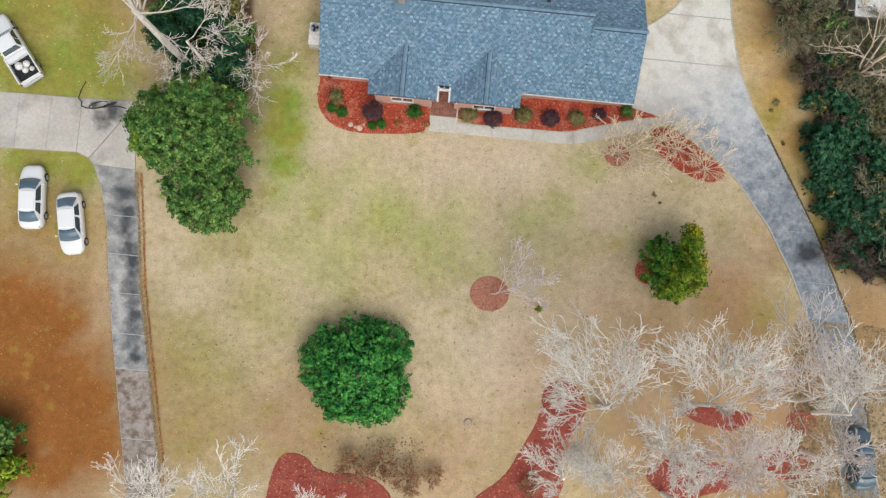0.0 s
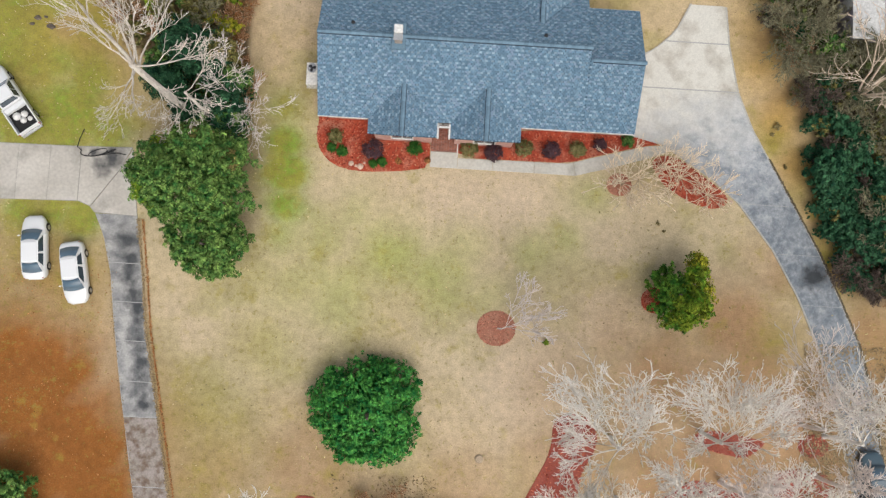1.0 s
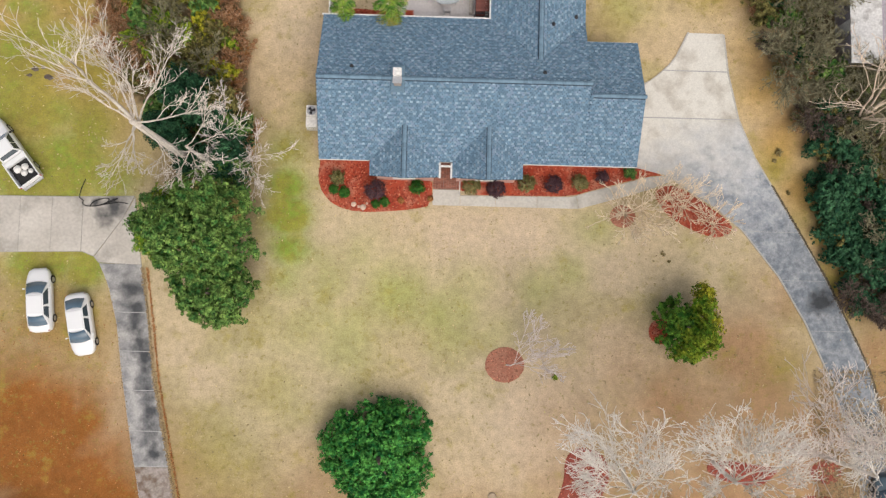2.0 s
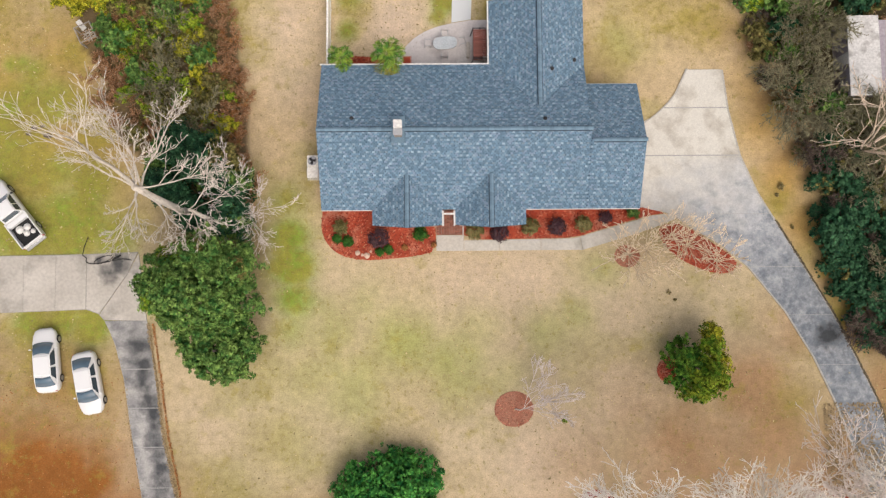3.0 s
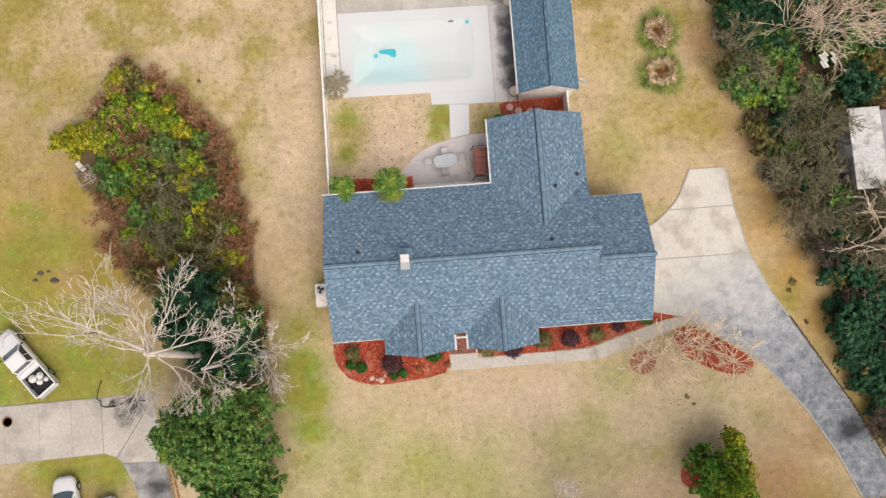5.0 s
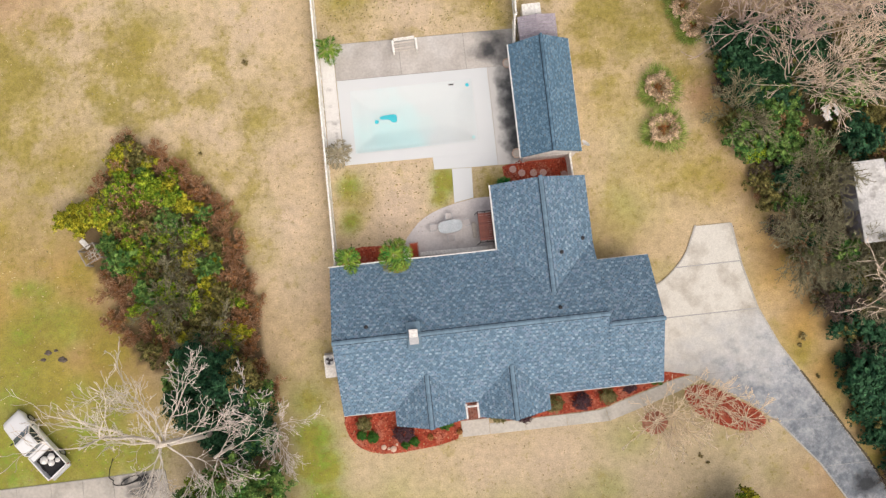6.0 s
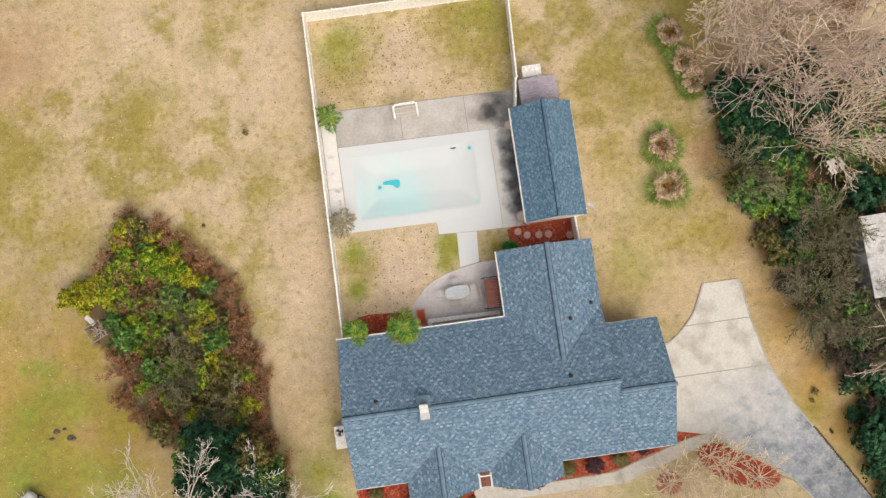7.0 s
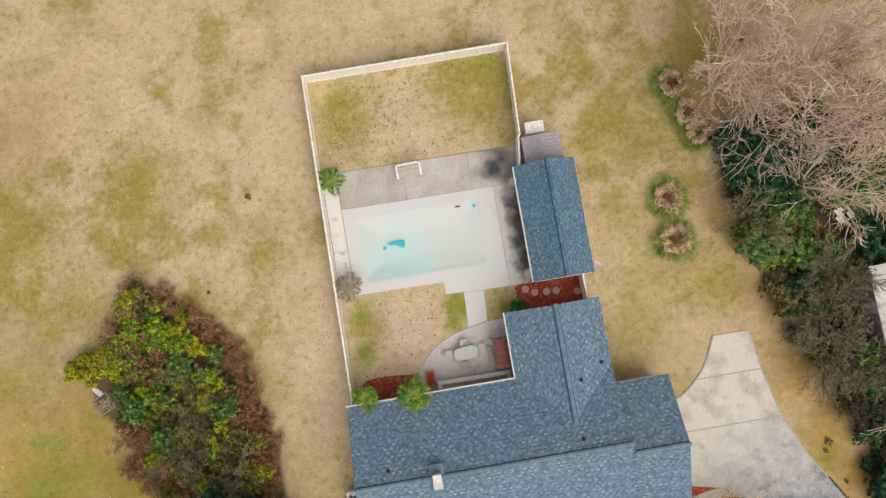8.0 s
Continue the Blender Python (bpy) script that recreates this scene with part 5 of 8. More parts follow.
    # fascia boards and gutters
    def fascia(a, b, name="fascia", wdt=0.1, z0=EAVE - 0.17, z1=EAVE + 0.02):
        x0, x1, y0, y1 = min(a[0], b[0]), max(a[0], b[0]), min(a[1], b[1]), max(a[1], b[1])
        if x1 - x0 < 0.01:
            x0, x1 = x0 - wdt / 2, x1 + wdt / 2
        else:
            y0, y1 = y0 - wdt / 2, y1 + wdt / 2
        part(name, box(x0, y0, z0, x1, y1, z1, 0.015), M_WHITE, h, "white painted fascia")
    fascia((-8.3, 27.02), (4.1, 27.02), "gutter")
    fascia((4.13, 27.0), (4.13, 31.8), "gutter")
    fascia((-8.19, 16.16), (-4.5, 16.16), wdt=0.05, z1=EAVE - 0.03)
    fascia((6.8, 16.16), (15.15, 16.16), wdt=0.05, z1=EAVE - 0.03)
    fascia((11.4, 25.48), (15.15, 25.48), wdt=0.05, z1=EAVE - 0.03)
    # white trim round the recess over the front step
    fascia((0.68, 15.0), (0.68, 16.1), "entry_trim", 0.13, EAVE - 0.2, EAVE + 0.05)
    fascia((1.52, 15.0), (1.52, 16.1), "entry_trim", 0.13, EAVE - 0.2, EAVE + 0.05)
    fascia((0.75, 15.88), (1.45, 15.88), "entry_trim", 0.13, EAVE - 0.2, EAVE + 0.04)
    sof = bmesh.new()
    box(-8.15, 16.25, 2.42, 15.2, 16.7, 2.44, 0, sof)
    box(-8.15, 26.45, 2.42, 4.2, 26.9, 2.44, 0, sof)
    part("soffit", sof, M_WHITE, h)
    bm = tube([(2.1, 15.0, 2.5), (2.1, 15.1, 2.35), (2.25, 15.4, 2.15), (2.25, 15.42, 0.25), (2.25, 15.1, 0.12), (2.25, 14.15, 0.1)], 0.05, 6)
    part("downspout", bm, M_WHITE, h, "white downspout")
    # chimney
    bm = box(-2.7, 21.0, 4.9, -2.18, 21.95, 6.0, 0.02)
    ch = part("chimney", bm, M_MORTAR, h, "grey chimney with a white metal cap")
    part("chimney_cap", box(-2.74, 21.45, 6.0, -2.14, 22.0, 6.28, 0.03), M_WHITE, ch, "white metal cap")
    part("chimney_crown", box(-2.76, 20.96, 6.0, -2.12, 21.44, 6.06, 0.02), M_METAL, ch)
    part("flashing", slab([(-2.95, 20.6), (-1.95, 20.6), (-1.95, 22.5), (-2.95, 22.5)], 5.06, 5.2, 0.02), M_RIDGE, ch)
    # vents
    for vx, vy in ((-5.75, 22.45), (7.95, 22.35), (8.65, 26.25), (10.45, 27.15)):
        z = EAVE + PITCH * (26.95 - vy) if vy < 23 else EAVE + PITCH * (11.22 - vx)
        part("roof_vent", lathe([(0.16, -0.1), (0.15, 0.06), (0.07, 0.09), (0.06, 0.3), (0.05, 0.31)], 10, at=(vx, vy, z)), M_DARK, h, "dark pipe vent")
    return h


build_house()

# brick front step, each brick by itself
stoop = thing("front_step", 0.2, 14.52, label="low brick step before the front door", category="step")
part("base", box(0, 0, 0, 2.0, 2.05, 0.13), M_MORTAR, stoop)
_brick = box(0.006, 0.006, 0, 0.194, 0.094, 0.06, 0.006)
_bm = bpy.data.meshes.new("brick")
_brick.to_mesh(_bm)
_bm.materials.append(M_BRICKPIECE)
for _r in range(20):
    for _c in range(10):
        _b = new("brick", _bm)
        _b.parent = stoop
        _b.matrix_basis = pose(_c * 0.2, _r * 0.1, 0.1 + 0.004 * ((_r * 7 + _c * 3) % 3))

# ---- fence: white vinyl panels between posts ----


def fence_run(a, b, spacing=2.4, height=1.8):
    a, b = Vector((*a, 0)), Vector((*b, 0))
    d = b - a
    ang = math.degrees(math.atan2(d.y, d.x))
    n = max(1, round(d.length / spacing))
    s = d.length / n
    run = thing("fence", a.x, a.y, 0, ang, "tall white vinyl privacy fence round the pool yard", "fence", "pool yard fences")
    for k in range(n + 1):
        ps = part("post", box(k * s - 0.07, -0.075, -0.1, k * s + 0.07, 0.075, height + 0.06, 0.012), M_VINYL, run)
        part("cap", lathe([(0.1, height + 0.06), (0.1, height + 0.085), (0.015, height + 0.15)], 4, at=(k * s, 0, 0)), M_VINYL, ps)
    for k in range(n):
        x0, x1 = k * s + 0.07, (k + 1) * s - 0.07
        part("rail", box(x0, -0.065, height - 0.12, x1, 0.065, height, 0.01), M_VINYL, run)
        part("rail", box(x0, -0.045, 0.1, x1, 0.045, 0.22, 0.01), M_VINYL, run)
        m = 12
        w = (x1 - x0) / m
        for j in range(m):
            part("board", box(x0 + j * w + 0.004, -0.018, 0.2, x0 + (j + 1) * w - 0.004, 0.018, height - 0.1), M_VINYL, run)
    return run


fence_run((-7.75, 51.9), (8.0, 51.85))
fence_run((-7.9, 27.2), (-7.75, 51.75))
fence_run((7.72, 44.8), (7.98, 51.7))
fence_run((7.3, 42.4), (7.62, 44.7), 2.4)
fence_run((10.55, 31.6), (10.5, 33.6), 2.0)
fence_run((-8.05, 26.75), (-7.95, 27.15), 1.0, 1.7)

# ---- shed ----


def build_shed():
    s = thing("shed", 0, 0, label="white garden shed with blue-grey shingle roof", category="shed")
    x0, x1, y0, y1, e, p = 6.75, 11.3, 33.65, 42.3, 2.3, 0.68
    xm = (x0 + x1) / 2
    wall_with_openings(s, "side_wall", (x0 + 0.3, y1 - 0.25), (x0 + 0.3, y0 + 0.06), 2.25, [(1.5, 3.0, 0.9, 1.9), (5.0, 6.6, 0.05, 2.0)], 0.12, M_WHITE)
    wall_with_openings(s, "side_wall", (x1 - 0.3, y0 + 0.06), (x1 - 0.3, y1 - 0.25), 2.25, [(3.0, 4.2, 0.9, 1.9)], 0.12, M_WHITE)
    wall_with_openings(s, "end_wall", (x0 + 0.42, y0 + 0.06), (x1 - 0.42, y0 + 0.06), 2.25, (), 0.12, M_WHITE)
    wall_with_openings(s, "end_wall", (x1 - 0.42, y1 - 0.25), (x0 + 0.42, y1 - 0.25), 2.25, (), 0.12, M_WHITE)
    for y in (y0 + 0.06, y1 - 0.37):
        bm = bmesh.new()
        tri = [(x0 + 0.42, 2.25), (x1 - 0.42, 2.25), (xm, 3.5)]
        a, b = [bm.verts.new((x, y, z)) for x, z in tri], [bm.verts.new((x, y + 0.12, z)) for x, z in tri]
        bm.faces.new(a), bm.faces.new(b)
        for k in range(3):
            bm.faces.new((a[k], a[(k + 1) % 3], b[(k + 1) % 3], b[k]))
        part("gable", bm, M_WHITE, s)
    roof_plane(s, "roof_west", x0, xm, y0, y1, xm, "x", 1, None, M_SHEDROOF, p, e, (0.2, 0.13), 21, 0.1, M_SHEDPALE)
    roof_plane(s, "roof_east", xm, x1, y0, y1, xm, "x", -1, None, M_SHEDROOF, p, e, (0.2, 0.13), 22, 0.1, M_SHEDPALE)
    ridge_caps(s, (xm, y0, e + p * (xm - x0)), (xm, y1, e + p * (xm - x0)), p, M_SHEDROOF, 0.1, p)
    part("gutter", box(x0 - 0.1, y0 - 0.03, e - 0.12, x0 + 0.01, y1 + 0.02, e + 0.02, 0.02), M_WHITE, s, "white gutter")
    part("fascia", box(x1 - 0.01, y0, e - 0.12, x1 + 0.04, y1, e - 0.01, 0.01), M_WHITE, s)
    part("rake_board", box(x0 + 0.2, y0 - 0.04, 2.05, x1 - 0.2, y0 - 0.005, 2.28, 0.01), M_WHITE, s)
    for k in range(5):
        part("bracket", box(x0 - 0.11, y0 + 0.9 + k * 1.7, e - 0.1, x0 + 0.12, y0 + 0.95 + k * 1.7, e + 0.035), M_WHITE, s)
    # dish on the corner
    d = part("satellite_dish", lathe([(0.02, 0.0), (0.2, 0.03), (0.33, 0.1), (0.34, 0.11), (0.2, 0.05), (0.02, 0.02)], 14), M_WHITE, s, "small white satellite dish")
    d.matrix_basis = pose(11.55, 34.1, 2.55, -35, 40, 0)
    part("dish_arm", tube([(11.3, 34.05, 2.2), (11.5, 34.08, 2.5), (11.85, 34.0, 2.75)], 0.025, 6), M_WHITE, s)
    return s


build_shed()


def build_lean_to():
    s = thing("lean_to", 0, 0, label="low lean-to store with faded mauve metal roof", category="shed")
    x0, x1, y0, y1, e, p = 7.75, 10.65, 42.4, 44.5, 1.85, 0.2
    xm = 9.15
    part("wall", box(x0 + 0.1, y0 + 0.05, -0.1, x1 - 0.1, y1 - 0.1, 1.75), M_WHITE, s)
    for a, b, sg in ((x0, xm, 1), (xm, x1, -1)):
        n = 8
        for k in range(n):
            bm = bmesh.new()
            ya, yb = y0 + (y1 - y0) * k / n, y0 + (y1 - y0) * (k + 1) / n
            za, zb = (e, e + p * (xm - x0)) if sg > 0 else (e + p * (xm - x0), e)
            vs = [bm.verts.new(c) for c in ((a, ya, za), (b, ya, zb), (b, yb - 0.02, zb), (a, yb - 0.02, za), (a, ya, za + 0.03), (b, ya, zb + 0.03), (b, yb - 0.02, zb + 0.015), (a, yb - 0.02, za + 0.015))]
            for f in ((3, 2, 1, 0), (4, 5, 6, 7), (0, 1, 5, 4), (1, 2, 6, 5), (2, 3, 7, 6), (3, 0, 4, 7)):
                bm.faces.new([vs[i] for i in f])
            part("roof_sheet", bm, M_MAUVE, s)
    part("ridge_cap", box(xm - 0.06, y0, e + p * 1.4 + 0.02, xm + 0.06, y1, e + p * 1.4 + 0.05, 0.01), M_MAUVE, s)


build_lean_to()
chest = thing("storage_box", 8.98, 45.2, 0, 0, "white plastic storage box behind the shed", "storage box")
part("body", box(-0.68, -0.42, 0, 0.68, 0.42, 1.25, 0.03), M_VINYL, chest)
part("lid", box(-0.72, -0.46, 1.25, 0.72, 0.46, 1.38, 0.04), M_VINYL, chest)

# ---- things on the patio ----


def chair(x, y, rz):
    c = thing("patio_chair", x, y, 0.05, rz, "pale slatted metal patio chair at the oval table", "chair", "chairs round the patio table")
    for sx in (-0.22, 0.22):
        for sy, top in ((-0.22, 0.42), (0.22, 0.88)):
            part("leg", tube([(sx, sy, 0), (sx, sy * 0.95, top)], 0.018, 6), M_METAL, c)
    bm = bmesh.new()
    for k in range(6):
        box(-0.24, -0.23 + k * 0.077, 0.42, 0.24, -0.23 + k * 0.077 + 0.06, 0.445, 0.004, bm)
    part("seat", bm, M_PATIO, c)
    bm = bmesh.new()
    for k in range(6):
        box(-0.23 + k * 0.078, 0.2, 0.5, -0.23 + k * 0.078 + 0.045, 0.22, 0.86, 0.004, bm)
    part("backrest", bm, M_PATIO, c)
    for sx in (-0.25, 0.25):
        part("armrest", box(sx - 0.025, -0.2, 0.62, sx + 0.025, 0.22, 0.645, 0.005), M_METAL, c)
    return c


table = thing("patio_table", 0.98, 29.25, 0.05, 4, "oval glass-grey-topped patio table", "table")
_o = [(0.92 * math.copysign(abs(math.cos(a)) ** 0.7, math.cos(a)), 0.5 * math.copysign(abs(math.sin(a)) ** 0.7, math.sin(a))) for a in np.linspace(0, 2 * math.pi, 36, endpoint=False)]
part("tabletop", slab(_o, 0.69, 0.73, 0.012), M_GLASSGREY, table, "oval blue-grey top")
for _x in (-0.6, 0.6):
    for _y in (-0.28, 0.28):
        part("leg", tube([(_x, _y, 0), (_x * 0.92, _y * 0.92, 0.69)], 0.025, 6), M_METAL, table)
for _x, _y, _r in ((0.95, 30.05, 0), (0.95, 28.35, 180), (-0.35, 29.3, 90), (2.3, 29.45, -80)):
    chair(_x, _y, _r)


def build_swing():
    s = thing("garden_swing", 3.6, 28.85, 0.05, 0, "reddish slatted wooden swing seat in a dark frame", "swing seat")
    for y in (-1.15, 1.15):
        part("side_frame", tube([(-0.65, y, 0), (-0.5, y, 1.75), (0.45, y, 1.75), (0.55, y, 0)], 0.035, 6), M_DARK, s)
    part("top_bar", tube([(0, -1.2, 1.78), (0, 1.2, 1.78)], 0.035, 6), M_DARK, s)
    part("top_bar", tube([(-0.52, -1.2, 1.78), (-0.52, 1.2, 1.78)], 0.03, 6), M_DARK, s)
    slat = bpy.data.meshes.new("slat")
    b = box(-0.52, 0, 0, 0.5, 0.15, 0.03, 0.004)
    b.to_mesh(slat)
    b.free()
    slat.materials.append(M_REDWOOD)
    for k in range(12):
        o = new("slat", slat)
        o.parent = s
        o.matrix_basis = pose(0, -1.02 + k * 0.172, 1.8)
    part("seat", box(-0.45, -0.9, 0.42, 0.2, 0.9, 0.47, 0.01), M_REDWOOD, s)
    part("cushion", box(-0.95, -0.65, 0.0, -0.68, 0.6, 0.4, 0.06), M_BENCH, s, "pale footrest")
    part("backrest", box(0.2, -0.9, 0.5, 0.25, 0.9, 1.0, 0.01), M_REDWOOD, s)


build_swing()


def build_rail():
    r = thing("porch_rail", -1.35, 27.35, 0.05, -0.8, "white porch railing along the back wall", "railing")
    for a, b in (((0, 0), (5.2, 0)), ((0, -0.6), (0, -0.24)), ((5.2, -0.6), (5.2, -0.24))):
        part("top_rail", box(min(a[0], b[0]) - 0.15, min(a[1], b[1]) - 0.12, 0.86, max(a[0], b[0]) + 0.15, max(a[1], b[1]) + 0.18, 0.94, 0.015), M_VINYL, r)
    for k in range(5):
        part("post", box(k * 1.3 - 0.045, -0.045, 0, k * 1.3 + 0.045, 0.045, 0.86, 0.01), M_VINYL, r)
    for k in range(39):
        if k % 10:
            part("baluster", box(k * 0.13 - 0.015, -0.015, 0.1, k * 0.13 + 0.015, 0.015, 0.86), M_VINYL, r)
    part("bottom_rail", box(0, -0.03, 0.08, 5.2, 0.03, 0.13), M_VINYL, r)


build_rail()
planter = thing("brick_planter", -1.95, 27.75, 0.03, 0, "low red brick planter beside the patio", "planter")
part("wall", box(-0.35, -0.6, 0, 0.35, 0.6, 0.4, 0.015), M_BRICK, planter)
part("soil", box(-0.27, -0.52, 0.4, 0.27, 0.52, 0.42), M_MULCH, planter)

bench = thing("garden_bench", -1.0, 43.7, 0.055, 2, "bleached white slatted garden bench on the pool deck", "bench")
for _x in (-0.9, 0.9):
    part("arm", box(_x - 0.08, -0.5, 0.58, _x + 0.08, 0.45, 0.66, 0.02), M_VINYL, bench)
    for _y in (-0.44, 0.38):
        part("leg", box(_x - 0.06, _y - 0.05, 0, _x + 0.06, _y + 0.05, 0.58, 0.01), M_VINYL, bench)
for _k in range(4):
    part("slat", box(-0.82, -0.42 + _k * 0.2, 0.42, 0.82, -0.3 + _k * 0.2, 0.46, 0.006), M_BENCH, bench)
for _k in range(3):
    part("back_slat", box(-0.82, 0.4 + 0.03 * _k, 0.52 + _k * 0.15, 0.82, 0.44 + 0.03 * _k, 0.63 + _k * 0.15, 0.006), M_VINYL, bench)
for _x, _y, _r in ((6.75, 41.45, 0.36), (6.7, 34.35, 0.38)):
    pt = thing("garden_pot", _x, _y, 0.055, 20, "pale round stone pot beside the shed", "pot", "stone pots")
    part("bowl", lathe([(_r * 0.6, 0), (_r, 0.35), (_r * 1.05, 0.5), (_r * 0.85, 0.5), (_r * 0.8, 0.42)], 10), M_ROCK, pt)
    part("soil", lathe([(_r * 0.8, 0.4), (_r * 0.8, 0.44)], 10), M_BENCH, pt)
for _x, _y in ((6.3, 33.2), (6.95, 32.85), (7.85, 32.75), (8.6, 32.7), (10.2, 32.4)):
    st = tagged(part("stepping_stone", lathe([(0.27, 0), (0.28, 0.05), (0.26, 0.06)], 14), M_STONE, None), "round pink concrete stepping stone in the mulch", "stepping stone", "stepping stones")
    st.matrix_basis = pose(_x, _y, 0.03)

# air conditioner by the west wall
ac = thing("air_conditioner", -9.12, 19.75, 0, 0, "pale outdoor air conditioner with a dark round fan on a pad", "air conditioner")
part("pad", box(-0.48, -0.95, -0.05, 0.5, 0.95, 0.06, 0.01), M_CONC, ac)
part("case", box(-0.42, -0.05, 0.06, 0.42, 0.82, 0.9, 0.03), M_VINYL, ac)
part("duct_cover", box(-0.42, -0.86, 0.06, 0.42, -0.07, 0.84, 0.03), M_VINYL, ac)
part("fan_well", lathe([(0.33, 0.902), (0.33, 0.91), (0.31, 0.912)], 20, at=(0, 0.4, 0)), M_METAL, ac, "pale fan guard")
part("fan_ring", lathe([(0.33, 0.9), (0.36, 0.93), (0.34, 0.94), (0.32, 0.913)], 20, at=(0, 0.4, 0)), M_METAL, ac)
for _k in range(3):
    _f = part("fan_blade", slab([(0.0, -0.06), (0.2, -0.15), (0.3, -0.02), (0.26, 0.1), (0.0, 0.06)], 0.916, 0.924, 0), M_DARK, ac, "dark blade")
    _f.matrix_basis = Matrix.Translation((0, 0.4, 0)) @ pose(0, 0, 0, 0, 0, 120 * _k + 20)
for _k in range(7):
    part("louvre", box(-0.4 + _k * 0.12, -0.875, 0.12, -0.4 + _k * 0.12 + 0.03, -0.86, 0.76), M_METAL, ac)

# ---- vehicles ----


def wheel(owner, x, y, r=0.31, w=0.2):
    t = part("wheel", lathe([(r * 0.62, -w / 2), (r * 0.95, -w / 2), (r, -w / 2 + 0.03), (r, w / 2 - 0.03), (r * 0.95, w / 2), (r * 0.62, w / 2)], 20), M_RUBBER, owner)
    t.matrix_basis = pose(x, y, r, 0, 90, 0)
    part("rim", lathe([(r * 0.6, -w / 2 - 0.004), (r * 0.62, w / 2 + 0.004), (r * 0.45, w / 2 + 0.015), (r * 0.1, w / 2 + 0.005)], 16), M_METAL, t, "silver rim")


def loft(sections):
    """A skin over rings of equal length, closed at both ends."""
    bm = bmesh.new()
    rings = [[bm.verts.new(p) for p in s] for s in sections]
    n = len(rings[0])
    for a, b in zip(rings, rings[1:]):
        for k in range(n):
            bm.faces.new((a[k], a[(k + 1) % n], b[(k + 1) % n], b[k]))
    bm.faces.new(rings[0])
    bm.faces.new(rings[-1])
    return bm


def body_ring(y, w, z0, zb, zt):
    """A car body's section: half width w, sill z0, belt zb, crown zt."""
    half = [(w * 0.9, z0), (w, z0 + 0.12), (w, (z0 + zb) / 2 + 0.08), (w * 0.96, zb), (w * 0.86, zt - 0.01), (w * 0.45, zt + 0.025)]
    return [(x, y, z) for x, z in half] + [(-x, y, z) for x, z in reversed(half)]


def quad_panel(owner, name, pts, material, label="", thick=0.015):
    a, b, c, d = (Vector(p) for p in pts)
    n = (b - a).cross(d - a).normalized() * thick
    bm = bmesh.new()
    lo, hi = [bm.verts.new(p) for p in (a, b, c, d)], [bm.verts.new(p + n) for p in (a, b, c, d)]
    bm.faces.new(lo[::-1]), bm.faces.new(hi)
    for k in range(4):
        bm.faces.new((lo[k], lo[(k + 1) % 4], hi[(k + 1) % 4], hi[k]))
    return part(name, bm, material, owner, label)


def bowed_pane(owner, name, w0, y0, z0, w1, y1, z1, bow, label):
    """A curved screen: lower edge of half width w0 at y0, z0, upper one of w1 at y1, z1, swelling by bow along y."""
    bm = bmesh.new()
    rows = []
    for lift in (0.0, 0.014):
        for t in (0.0, 0.5, 1.0):
            w, yy, zz = w0 + (w1 - w0) * t, y0 + (y1 - y0) * t, z0 + (z1 - z0) * t + lift + 0.03 * math.sin(math.pi * t)
            rows.append([bm.verts.new((w * u, yy + bow * (1 - u * u) + math.copysign(lift, bow), zz + 0.02 * (1 - u * u))) for u in (-1, -0.85, -0.5, 0, 0.5, 0.85, 1)])
    for a, b in ((0, 1), (1, 2), (3, 4), (4, 5), (0, 3), (2, 5)):
        for k in range(6):
            bm.faces.new((rows[a][k], rows[a][k + 1], rows[b][k + 1], rows[b][k]))
    return part(name, bm, M_SCREEN, owner, label, smooth=True)


